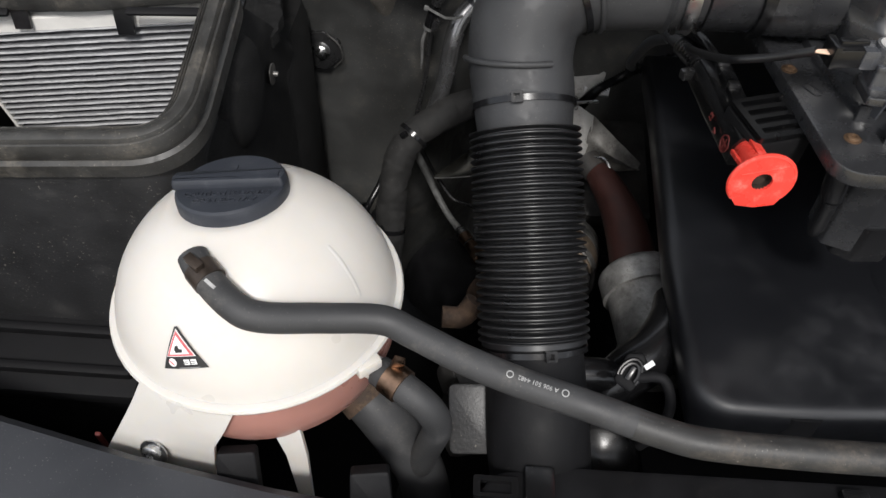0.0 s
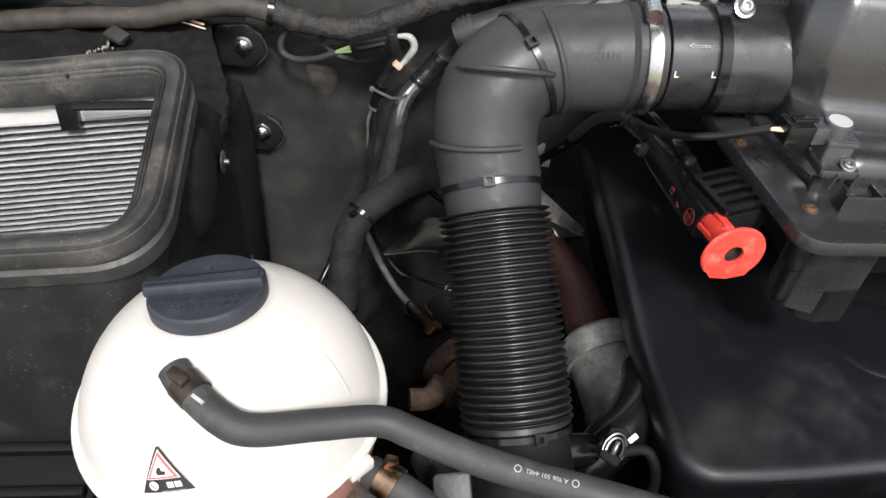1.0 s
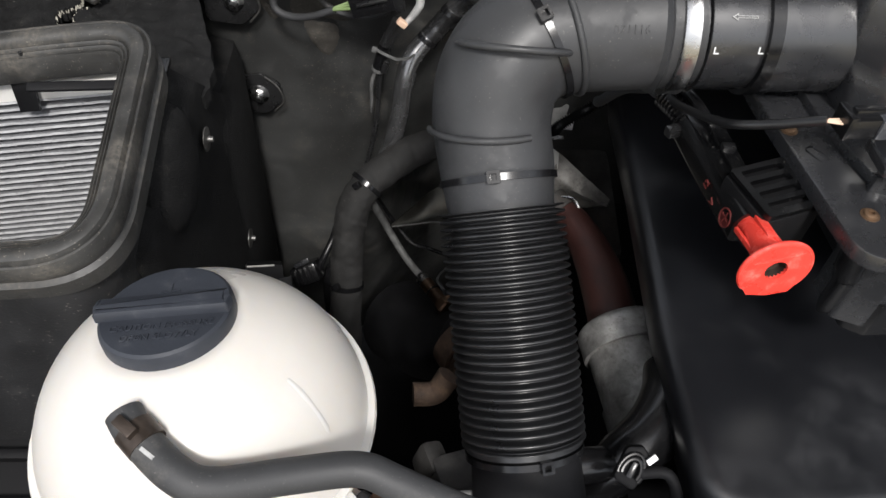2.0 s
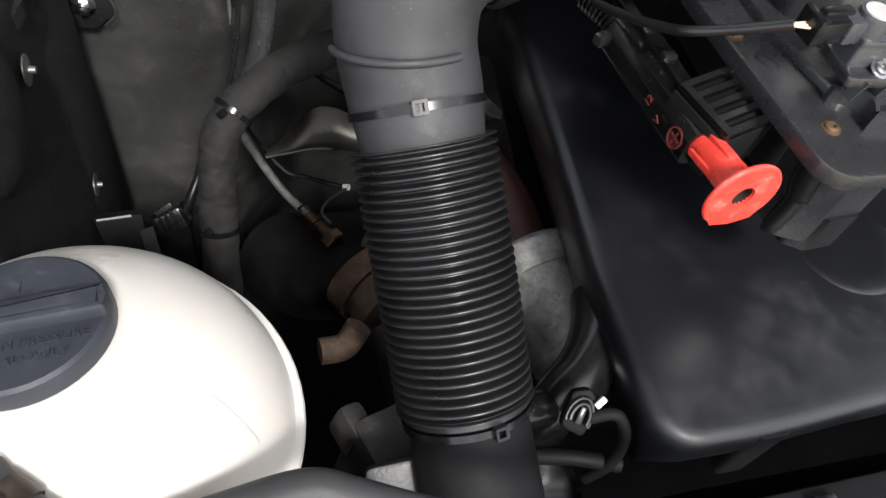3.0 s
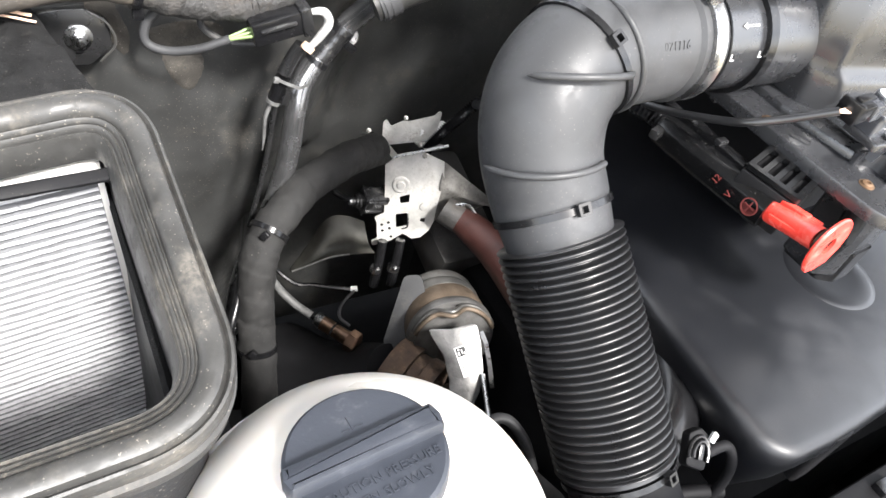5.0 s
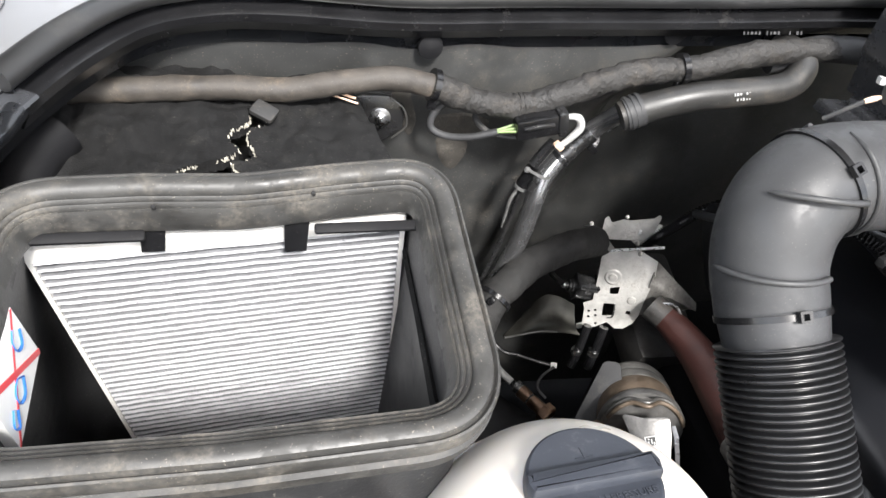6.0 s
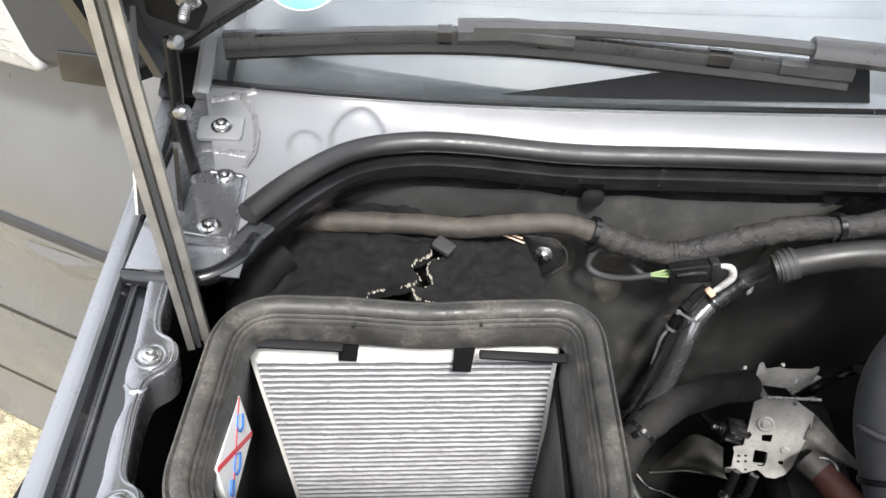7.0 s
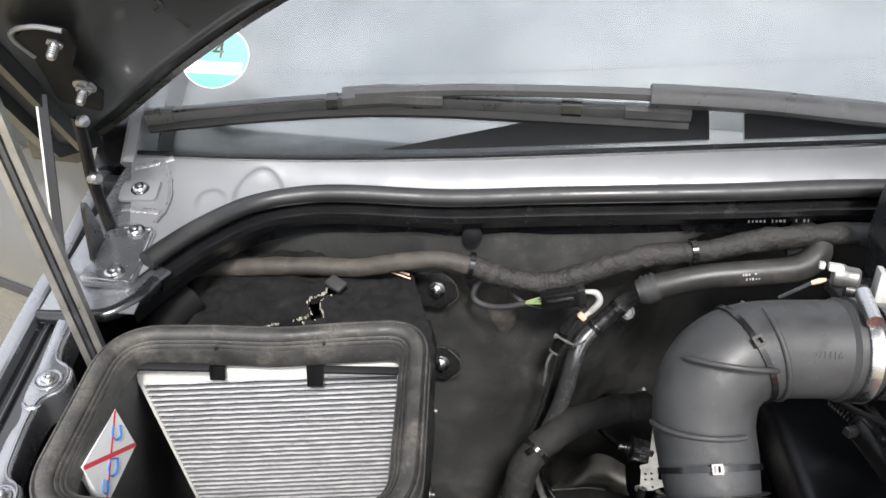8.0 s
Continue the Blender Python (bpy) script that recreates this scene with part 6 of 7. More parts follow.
bm = loft(bmesh.new(), [[Vector((x, y, z)) for x, y in rounded([(0.238 + i, 0.52), (0.242 + i, 0.468 + i), (0.3, 0.464 + i), (0.6, 0.48 + i), (0.6, 0.54), (0.24, 0.54)], [0.004, 0.014, 0.02, 0, 0, 0], 6)] for z, i in ((FZ, 0.0), (1.246, 0.002), (1.253, 0.007), (1.256, 0.016))])
part("front_swell", bm, BOXBLACK, air, "rounded swelling before the cover", sharp=60)
part("inlet_strut", box((0.014, 0.006, 0.06), pose(0.215, 0.575, 1.235, 10, 8, 0), 0.001), BOXBLACK, air, "flat support strut")
part("flange_slot", plate(rect(-0.008, -0.004, 0.008, 0.004, 0.0035), [rect(-0.0074, -0.0034, 0.0074, 0.0034, 0.003)], 0.0005, pose(0.203, 0.498, FZ + 0.0002, 0, 0, -62)), BOXBLACK, air)

sensor = thing("pressure_sensor", (0.235, 0.475, 1.25), "grey pressure sensor with a plug on the filter box", "sensor")
part("foot", prism(rounded([(-0.013, -0.018), (0.014, -0.02), (0.016, 0.01), (-0.012, 0.012)], 0.004), 0, 0.006, pose(0.231, 0.474, 1.25), 0.002), BOXBLACK, sensor, "black mounting foot")
part("base", prism(rounded([(-0.009, -0.009), (0.0105, -0.0105), (0.0115, 0.0085), (-0.008, 0.0095)], 0.0025), 0.004, 0.024, pose(0.2295, 0.474, 1.25), 0.0015), SENSORGREY, sensor)
part("step", prism(rounded([(-0.0102, -0.0105), (0.0118, -0.012), (0.0128, 0.0098), (-0.0092, 0.0108)], 0.0025), 0.0205, 0.0232, pose(0.2295, 0.474, 1.25), 0.0008), SENSORGREY, sensor, "stepped shoulder")
part("head", lathe([(0.0098, -0.003), (0.0098, 0.0065), (0.0094, 0.0078), (0.0, 0.008)], pose(0.227, 0.474, 1.276), 28), SENSORGREY, sensor, "round sensor head")
part("head_print", lathe([(0.0078, 0.0075), (0.0078, 0.0084), (0.0, 0.0084)], pose(0.227, 0.474, 1.276), 28), PALEPLASTIC, sensor, "pale printed face")
for k in (-1, 1):
    part("guard_fin", prism([(-0.006, 0), (0.006, 0), (0.003, 0.015), (-0.003, 0.015)], -0.0008, 0.0008, frame_to((0.2365 + 0.0075 * k, 0.4595, 1.254), (1, 0.1, 0), (0, -1, 0))), SENSORGREY, sensor)
plug = part("plug", box((0.03, 0.014, 0.013), pose(0.2065, 0.476, 1.2745, 0, 0, 4), 0.002), BLACK, sensor, "black plug")
part("plug_sleeve", box((0.014, 0.0155, 0.0142), pose(0.2155, 0.4757, 1.2745, 0, 0, 4), 0.003), SENSORGREY, plug, "grey plug sleeve")
part("plug_latch", box((0.018, 0.006, 0.0035), pose(0.204, 0.477, 1.2825, 0, 0, 4), 0.001), BLACK, plug)
part("plug_rear", box((0.005, 0.0165, 0.0155), pose(0.193, 0.477, 1.2745, 0, 0, 4), 0.001), BLACK, plug)
part("screw", torx((0.2375, 0.4605, 1.2575), (0, -0.4, 0.9), 0.0042, 0.0035), ZINC, sensor)
wire = thing("sensor_wire", (0.17, 0.51, 1.23), "black sensor cable along the filter box", "cable")
part("sheath", tube([(0.136, 0.615, 1.2), (0.139, 0.585, 1.207), (0.143, 0.555, 1.22), (0.147, 0.53, 1.233), (0.15, 0.512, 1.244), (0.165, 0.497, 1.256), (0.184, 0.478, 1.274)], 0.003, 10), BELLOW, wire)
for k in range(3):
    part("core", tube([(0.183, 0.477 + 0.001 * k, 1.274), (0.196, 0.4725 + 0.003 * k, 1.275)], 0.0007, 6), COPPER, wire, "bare pinkish core")

# ---- bulkhead fittings ----
felt = thing("felt_pad", (-0.37, 0.78, 1.15), "black felt insulation pad with a torn hole", "insulation pad")
def pad_z(x, y):
    return 1.158 + 0.16 * (y - 0.72) + 0.008 * noise.noise(Vector((x * 30, y * 30, 1.3))) + 0.004 * noise.noise(Vector((x * 90, y * 90, 4.0))) - 1.6 * max(0, abs(x + 0.365) - 0.1) ** 2
def in_tear(x, y):
    return abs(x + 0.362 + 0.006 * math.sin(y * 160) + 0.003 * noise.noise(Vector((0.3, y * 300, 0.0))) - 0.25 * (y - 0.74) + 0.012 * (y < 0.722)) < 0.008 + 0.03 * max(0, 0.726 - y) / 0.026 and y < 0.785
bm = bmesh.new()
nx, ny = 150, 90
grid = {}
for i in range(nx):
    for j in range(ny):
        y = 0.66 + 0.178 * j / (ny - 1)
        x = -0.51 + (0.285 - 0.3 * max(0, y - 0.7) + 0.003 * noise.noise(Vector((3.3, y * 60, 0)))) * i / (nx - 1)
        grid[i, j] = bm.verts.new((x, y, pad_z(x, y)))
for i in range(nx - 1):
    for j in range(ny - 1):
        c = (grid[i, j].co + grid[i + 1, j + 1].co) / 2
        if not in_tear(c.x, c.y):
            bm.faces.new((grid[i, j], grid[i + 1, j], grid[i + 1, j + 1], grid[i, j + 1]))
bmesh.ops.delete(bm, geom=[v for v in bm.verts if not v.link_faces], context="VERTS")
got = bmesh.ops.extrude_face_region(bm, geom=bm.faces[:])
bmesh.ops.translate(bm, verts=[g for g in got["geom"] if isinstance(g, bmesh.types.BMVert)], vec=(0, 0, -0.012))
part("felt", bm, FELT, felt)
random.seed(5)
bm = bmesh.new()
for k in range(150):
    y = 0.695 + 0.085 * k / 150
    for sgn in (-1, 1):
        w = 0.008 + 0.03 * max(0, 0.726 - y) / 0.026
        x = -0.362 - 0.006 * math.sin(y * 160) - 0.003 * noise.noise(Vector((0.3, y * 300, 0.0))) + 0.25 * (y - 0.74) - 0.012 * (y < 0.722) + sgn * w
        if random.random() < 0.75:
            box((random.uniform(0.0004, 0.0012), random.uniform(0.0006, 0.0018), random.uniform(0.002, 0.005)), pose(x + random.uniform(-0.0008, 0.0008), y, pad_z(x, y) - 0.003, random.uniform(-40, 40), random.uniform(-40, 40), random.uniform(0, 90)), bm=bm)
part("torn_edge", bm, FOAM, felt, "pale frayed edge of the tear")
part("corner_flap", prism(rounded([(-0.011, -0.008), (0.01, -0.01), (0.012, 0.006), (-0.009, 0.009)], 0.003), 0, 0.004, frame_to((-0.343, 0.775, 1.177), (0.1, -0.3, 1), (0.9, -0.4, 0)), 0.001), RUBBER, felt, "small brown rubber flap")
part("loose_strand", tube([(-0.325, 0.805, 1.178), (-0.29, 0.806, 1.183), (-0.262, 0.8, 1.18)], 0.0012, 6), COPPER, felt, "loose copper-coloured strand")
part("loose_strand", tube([(-0.328, 0.802, 1.178), (-0.29, 0.801, 1.182), (-0.26, 0.796, 1.177)], 0.0009, 6), COPPER, felt)
part("edge_ledge", box((0.3, 0.014, 0.004), pose(-0.375, 0.826, 1.174), 0.001), PANEL, felt)
solid("plenum_corner", tube([(-0.52, 0.70, 1.1), (-0.52, 0.72, 1.15), (-0.5, 0.75, 1.165)], 0.022, 14), DARK, "dark rubber corner piece beside the pad", "rubber piece")

# sleeved hose along the bulkhead
cond = thing("bulkhead_hose", (-0.2, 0.8, 1.19), "dusty brown sleeved hose along the bulkhead", "hose")
cp = [(-0.52, 0.8, 1.166), (-0.488, 0.8, 1.173), (-0.433, 0.8, 1.179), (-0.378, 0.8, 1.183), (-0.323, 0.8, 1.185), (-0.269, 0.8, 1.197), (-0.225, 0.8, 1.202), (-0.185, 0.8, 1.196)]
part("sleeve", wrapped_tube(cp, 0.0108, 3, 12, 24, 0.0002, 0.0012, 2.0), OLDHOSE, cond, "dusty brown sleeve")
tp = smooth_path([(-0.19, 0.8, 1.197), (-0.15, 0.8, 1.184), (-0.115, 0.8, 1.18), (-0.092, 0.8, 1.184), (-0.041, 0.802, 1.205), (0.011, 0.804, 1.223), (0.067, 0.806, 1.231), (0.155, 0.812, 1.251), (0.3, 0.82, 1.26)], 10)
part("taped_run", wrapped_tube(tp, 0.0118, 26, 2, 26, 0.0012, 0.0022, 5.3), DIRTYTAPE, cond, "tape wrapped run", 50)
def strap(c, axis, r, parent):
    m = frame_to(c, axis)
    t = part("strap", lathe([(r - 0.001, -0.003), (r + 0.0015, -0.003), (r + 0.0015, 0.003), (r - 0.001, 0.003)], m, 28), BLACK, parent, "black strap")
    part("strap_head", box((0.008, 0.006, 0.012), Matrix.Translation(Vector(c) + Vector((0, -0.004, -r - 0.003))), 0.001), BLACK, t)
    part("strap_button", lathe([(0.012, 0), (0.0115, 0.003), (0.007, 0.005), (0, 0.006)], frame_to(Vector(c) + Vector((0, 0.036, r + 0.006)), (0, -1, 0.1)), 20), DARK, t)
strap((-0.192, 0.8, 1.198), (1, 0, -0.2), 0.0135, cond)
strap((0.055, 0.806, 1.229), (1, 0, 0.2), 0.0135, cond)

# heater hose with its clip, and the shiny pipe that goes down from it
heat = thing("heater_hose", (0.1, 0.79, 1.2), "dusty black heater hose with a spring clip", "hose")
hp = [(0.0, 0.792, 1.18), (0.02, 0.791, 1.19), (0.07, 0.79, 1.207), (0.13, 0.79, 1.217), (0.168, 0.792, 1.224), (0.188, 0.802, 1.236), (0.19, 0.818, 1.245), (0.18, 0.845, 1.246)]
part("hose_body", tube(hp, 0.0145, 18, 7), RUBBER, heat)
cl = part("spring_clip", tube([(0.004, 0.792, 1.182), (0.02, 0.791, 1.19)], 0.0162, 18, 2), HOSE, heat, "ridged spring clip")
for k in range(3):
    part("clip_ridge", tube([Vector((0.006 + 0.005 * k, 0.792, 1.183 + 0.0026 * k)), Vector((0.0085 + 0.005 * k, 0.792, 1.1843 + 0.0026 * k))], 0.0172, 18, 1), HOSE, cl)
random.seed(21)
bm = bmesh.new()
hm = frame_to((0.117, 0.7765, 1.2195), (0, -0.93, 0.37), (1, 0, 0.17))
for r in range(2):
    for k in range(9):
        w, h = random.uniform(0.0012, 0.0026), random.uniform(0.0022, 0.0034)
        if random.random() < 0.85:
            box((w, h, 0.0006), hm @ pose(-0.013 + 0.0033 * k + random.uniform(-0.0004, 0.0004), 0.0024 - 0.0052 * r, -0.0002 * r, random.uniform(-4, 4), 0, random.uniform(-8, 8)), bm=bm)
part("print_bars", bm, GREYINK, heat, "worn white print")
pipe = thing("coolant_pipe", (-0.05, 0.8, 1.08), "shiny dark metal coolant pipe down the bulkhead", "pipe")
part("pipe_body", tube([(0.014, 0.8, 1.186), (0.002, 0.812, 1.163), (-0.008, 0.818, 1.147), (-0.028, 0.817, 1.121), (-0.042, 0.812, 1.108), (-0.053, 0.804, 1.095), (-0.06, 0.795, 1.075), (-0.066, 0.786, 1.035), (-0.08, 0.775, 0.985), (-0.105, 0.76, 0.94), (-0.128, 0.735, 0.9), (-0.141, 0.7, 0.868)], 0.0104, 18, 6), PIPEMETAL, pipe)
for s in ((-0.012, 0.818, 1.142), (-0.035, 0.814, 1.1145)):
    part("tape_band", tube([s, Vector(s) + Vector((-0.003, -0.001, -0.004))], 0.0114, 16, 1), BLACK, pipe)
part("tape_sleeve", wrapped_tube([(-0.01, 0.8175, 1.1445), (-0.022, 0.8172, 1.129), (-0.034, 0.8145, 1.1155)], 0.0106, 3, 8, 20, 0.0005, 0.0003, 3.0), GLOSSBLACK, pipe, "tape wound on the bend", 50)
part("tape_end", box((0.012, 0.003, 0.007), pose(-0.008, 0.806, 1.13, 0, 40, 0), 0.0008), BLACK, pipe)
stub = thing("hose_stub", (0.11, 0.8, 1.25), "dark hose running off along the bulkhead", "hose")
part("hose_body", tube([(0.16, 0.825, 1.235), (0.22, 0.82, 1.255), (0.3, 0.8, 1.26), (0.42, 0.79, 1.25)], 0.014, 16), HOSE, stub)

# plug with its looped wires
plugs = thing("wiring_plug", (-0.08, 0.785, 1.175), "black wiring plug with green and white wires", "wiring plug")
part("plug_body", box((0.044, 0.02, 0.021), pose(-0.089, 0.784, 1.172, 0, -14, 0), 0.003), BLACK, plugs)
part("plug_rib", box((0.03, 0.003, 0.003), pose(-0.09, 0.773, 1.175, 0, -14, 0), 0.001), GLOSSBLACK, plugs)
part("plug_collar", box((0.01, 0.024, 0.026), pose(-0.066, 0.784, 1.178, 0, -14, 0), 0.003), GLOSSBLACK, plugs)
for k in range(4):
    part("green_wire", tube([(-0.11, 0.778 + 0.003 * k, 1.166 + 0.002 * (k % 2)), (-0.127, 0.782 + 0.001 * k, 1.162)], 0.0013, 6), WIREGREEN, plugs, "green and yellow cores")
part("wire_loop", tube([(-0.126, 0.784, 1.161), (-0.15, 0.79, 1.15), (-0.172, 0.8, 1.144), (-0.186, 0.806, 1.15), (-0.182, 0.808, 1.168), (-0.16, 0.808, 1.182), (-0.135, 0.806, 1.182)], 0.0036, 10), HOSE, plugs, "grey looped cable")
part("wire_loop", tube([(-0.135, 0.808, 1.176), (-0.142, 0.81, 1.16), (-0.125, 0.808, 1.145), (-0.1, 0.806, 1.141), (-0.075, 0.802, 1.15)], 0.003, 8), HOSE, plugs)
part("white_wire", tube([(-0.062, 0.782, 1.183), (-0.05, 0.78, 1.183), (-0.045, 0.78, 1.172), (-0.052, 0.781, 1.158), (-0.06, 0.782, 1.148)], [0.0026, 0.0038, 0.0042, 0.0036, 0.0026], 10), WHITEWIRE, plugs, "white foil-wrapped wires")
part("orange_tag", box((0.01, 0.006, 0.006), pose(-0.062, 0.778, 1.152, 0, 40, 0), 0.001), COPPER, plugs)
lead = thing("cable_bundle", (-0.07, 0.785, 1.1), "taped cable bundle with a white tie beside the pipe", "cable")
part("sheath", tube([(-0.066, 0.783, 1.152), (-0.071, 0.784, 1.142), (-0.079, 0.784, 1.124)], 0.0058, 14), GLOSSBLACK, lead)
part("joint", tube([(-0.0795, 0.783, 1.121), (-0.0835, 0.783, 1.107), (-0.086, 0.783, 1.097)], 0.0066, 14, 3), BLACK, lead, "black round joint")
part("joint_catch", box((0.006, 0.005, 0.014), pose(-0.079, 0.774, 1.106, 0, 18, 0), 0.001), GLOSSBLACK, lead)
part("joint_rim", tube([(-0.0855, 0.783, 1.099), (-0.0864, 0.783, 1.0955)], 0.0071, 14, 1), PALEWIRE, lead, "pale rim of the joint")
part("white_tie", sweep([(-0.09, 0.777, 1.125), (-0.081, 0.7725, 1.122), (-0.068, 0.773, 1.115), (-0.056, 0.784, 1.109), (-0.05, 0.794, 1.107)], [(-0.0013, -0.0005), (0.0013, -0.0005), (0.0013, 0.0005), (-0.0013, 0.0005)], (0, -1, 0.2)), PALEWIRE, lead, "pale cable tie")
part("tie_head", box((0.005, 0.004, 0.005), pose(-0.089, 0.774, 1.125, 0, 15, 0), 0.001), PALEWIRE, lead)
part("pale_wire", tube([(-0.089, 0.782, 1.096), (-0.0935, 0.782, 1.08), (-0.094, 0.781, 1.06), (-0.095, 0.78, 1.045)], [0.0019, 0.0019, 0.0016, 0.0008], 8), PALEWIRE, lead, "pale thin wire")
part("dark_wire", tube([(-0.0845, 0.783, 1.096), (-0.0865, 0.782, 1.07), (-0.089, 0.782, 1.04), (-0.096, 0.778, 1.0), (-0.108, 0.768, 0.96)], 0.0026, 8), GLOSSBLACK, lead)

# bracket bolts on the bulkhead
for x, y, z, s in ((-0.231, 0.838, 1.142, 1.0), (-0.221, 0.838, 1.03, 1.0)):
    brk = thing("bulkhead_bracket", (x, y, z), "black bracket with a bright nut on the bulkhead", "bracket", "bulkhead brackets")
    part("bracket_plate", prism(rounded([(-0.03, -0.022), (0.006, -0.026), (0.024, -0.01), (0.024, 0.012), (0.004, 0.024), (-0.03, 0.02)], 0.01), 0, 0.004, frame_to((x, y - 0.004, z), (0, -1, 0.1), (1, 0, 0)), 0.0015), GLOSSBLACK, brk)
    # lighter metal tube stands for the highlight on the glossy plate edge
    part("bracket_lip", tube([(x + 0.008, y - 0.008, z + 0.023), (x + 0.022, y - 0.012, z + 0.012), (x + 0.026, y - 0.012, z - 0.006), (x + 0.014, y - 0.01, z - 0.022)], 0.001, 8), CASTDARK, brk, "lip standing for a bright edge highlight")
    bm = hexhead((x, y - 0.008, z), (0, -1, 0.1), 0.0068, 0.007, washer=0.0105)
    lathe([(0.0038, 0.006), (0.0038, 0.012), (0.003, 0.013)], frame_to((x, y - 0.008, z), (0, -1, 0.1)), 12, bm)
    part("nut", bm, STEEL, brk, "bright flanged nut")
bolt = thing("bulkhead_bolt", (0.0005, 0.82, 1.1265), "bright bolt head in the bulkhead", "bolt")
part("head", hexhead((0.003, 0.836, 1.123), (-0.15, -0.8, 0.5), 0.0068, 0.016, washer=0.0098), ZINC, bolt)
# ---- wiring loom across the bulkhead ----
loom = thing("wiring_loom", (-0.1, 0.72, 0.95), "thick black tape-wrapped wiring loom", "wiring loom")
lp = [(0.044, 0.812, 0.996), (0.034, 0.807, 0.9985), (0.02, 0.801, 1.0015), (0.0, 0.794, 1.003), (-0.03, 0.78, 1.002), (-0.056, 0.768, 0.998), (-0.08, 0.75, 0.992), (-0.1, 0.735, 0.982), (-0.114, 0.72, 0.965), (-0.12, 0.707, 0.942), (-0.123, 0.694, 0.912), (-0.125, 0.68, 0.88), (-0.127, 0.662, 0.845), (-0.128, 0.65, 0.79)]
part("tape_wrap", wrapped_tube(lp, 0.0172, 15, 16, 40, 0.0009, 0.002, 0.3), TAPE, loom, "", 50)
def loom_tie(i, r=0.0188):
    c, d = Vector(lp[i]), Vector(lp[i + 1]) - Vector(lp[i - 1])
    t = part("loom_tie", lathe([(r - 0.001, -0.0025), (r + 0.001, -0.0025), (r + 0.001, 0.0025), (r - 0.001, 0.0025)], frame_to(c, d), 28), BLACK, loom, "black tie round the loom")
    part("tie_lock", box((0.008, 0.007, 0.007), frame_to(c + Vector((-0.4, -0.6, 0.5)).normalized() * (r + 0.002), (-0.4, -0.6, 0.5)), 0.0015), BLACK, t)
loom_tie(7)
loom_tie(11)

# perforated sheet bracket
gal = thing("sheet_bracket", (0.075, 0.79, 0.95), "galvanised perforated sheet bracket", "bracket")
bmx = frame_to((0.07, 0.779, 0.925), (-0.45, -0.85, 0.28), (0.88, -0.42, 0.05))
# local x to the right, y up along the sheet, z towards the front
outl = rounded([(-0.0213, 0.0573), (-0.0134, 0.066), (0.02, 0.077), (0.043, 0.069), (0.046, 0.045), (0.043, 0.02), (0.0415, -0.0058), (0.0377, -0.0178), (0.029, -0.0278), (0.0191, -0.0307), (0.0079, -0.025), (-0.0035, -0.0354), (-0.0145, -0.0399), (-0.0254, -0.0459), (-0.0269, -0.0387), (-0.0204, -0.0348), (-0.0231, -0.0149), (-0.0265, -0.0082), (-0.0161, -0.0011), (-0.0185, 0.03)], 0.0022, 2)
holes = [rounded([(-0.0028, -0.0012), (0.0102, 0.0018), (0.0119, -0.0142), (-0.0002, -0.0189)], 0.002, 3), rounded([(-0.001, 0.0207), (0.0102, 0.0259), (0.0106, 0.0154), (0.0009, 0.0126)], 0.0016, 3)] + [disc(x, y, 0.0019, 8) for x, y in ((-0.0169, -0.0169), (-0.0098, -0.0134), (-0.0154, -0.0245), (-0.0078, -0.0205), (-0.0047, -0.0311))] + [rounded([(0.026, -0.003), (0.0315, -0.0025), (0.0315, -0.008), (0.026, -0.008)], 0.0012, 2)]
part("front_sheet", plate(outl, holes, 0.0016, bmx), GALV, gal)
part("boss", lathe([(0.0105, 0.0), (0.0098, 0.0016), (0.0082, 0.0022), (0.0066, 0.0012), (0.005, 0.0014), (0.0042, 0.004), (0.0, 0.0044)], bmx @ pose(-0.0013, 0.0358, 0.0014), 24), GALV, gal, "pressed boss with a rivet", 60)
part("weld_spot", lathe([(0.0055, 0), (0.0045, 0.002), (0, 0.0026)], bmx @ pose(0.028, 0.012, 0.0014), 12), GALV, gal)
hem = [bmx @ Vector(q) for q in ((0.0065, -0.019, 0.0022), (0.0125, -0.0145, 0.0024), (0.0108, 0.002, 0.0022))]
part("hole_hem", tube(hem, 0.001, 8), STEEL, gal, "bright turned hem of the opening")
# creased wing of the sheet that runs back to the side
rows = []
for i in range(15):
    u = i / 14
    top, low = Vector((0.043 + 0.064 * u, 0.069 - 0.0495 * u, 0)), Vector((0.0408 + 0.066 * u, -0.006 + 0.013 * u, 0))
    row = []
    for k in range(13):
        v = k / 12
        crease = math.exp(-((v - 0.32 - 0.2 * u) * 8) ** 2)
        q = top.lerp(low, v) + Vector((0, 0, -0.012 * u * abs(v - 0.35) * 2 - 0.016 * u + 0.006 * crease + 0.0025 * noise.noise(Vector((u * 5, v * 5, 7.0)))))
        row.append(bmx @ q)
    rows.append(row)
part("creased_wing", sheet(rows, 0.0012), DULLSHEET, gal, "creased side sheet", 50)
# upper tray with its bright front lip, an upright crown behind it, and small screws
lipA, lipB = Vector((-0.0145, 0.067, 0.002)), Vector((0.0445, 0.0885, 0.002))
bA, bB = Vector((-0.0285, 0.071, -0.03)), Vector((0.0245, 0.0785, -0.03))
for tri in ((lipA, lipA.lerp(lipB, 0.12), bA.lerp(bB, 0.14), bA), (lipA.lerp(lipB, 0.62), lipB, bB, bA.lerp(bB, 0.72)), (lipA.lerp(lipB, 0.1), lipA.lerp(lipB, 0.65), lipA.lerp(lipB, 0.64).lerp(bB, 0.14), lipA.lerp(lipB, 0.11).lerp(bA, 0.14))):
    own = bmesh.new()
    loft(own, [[bmx @ (q + Vector((0, d, 0))) for q in tri] for d in (0.0, -0.0018)])
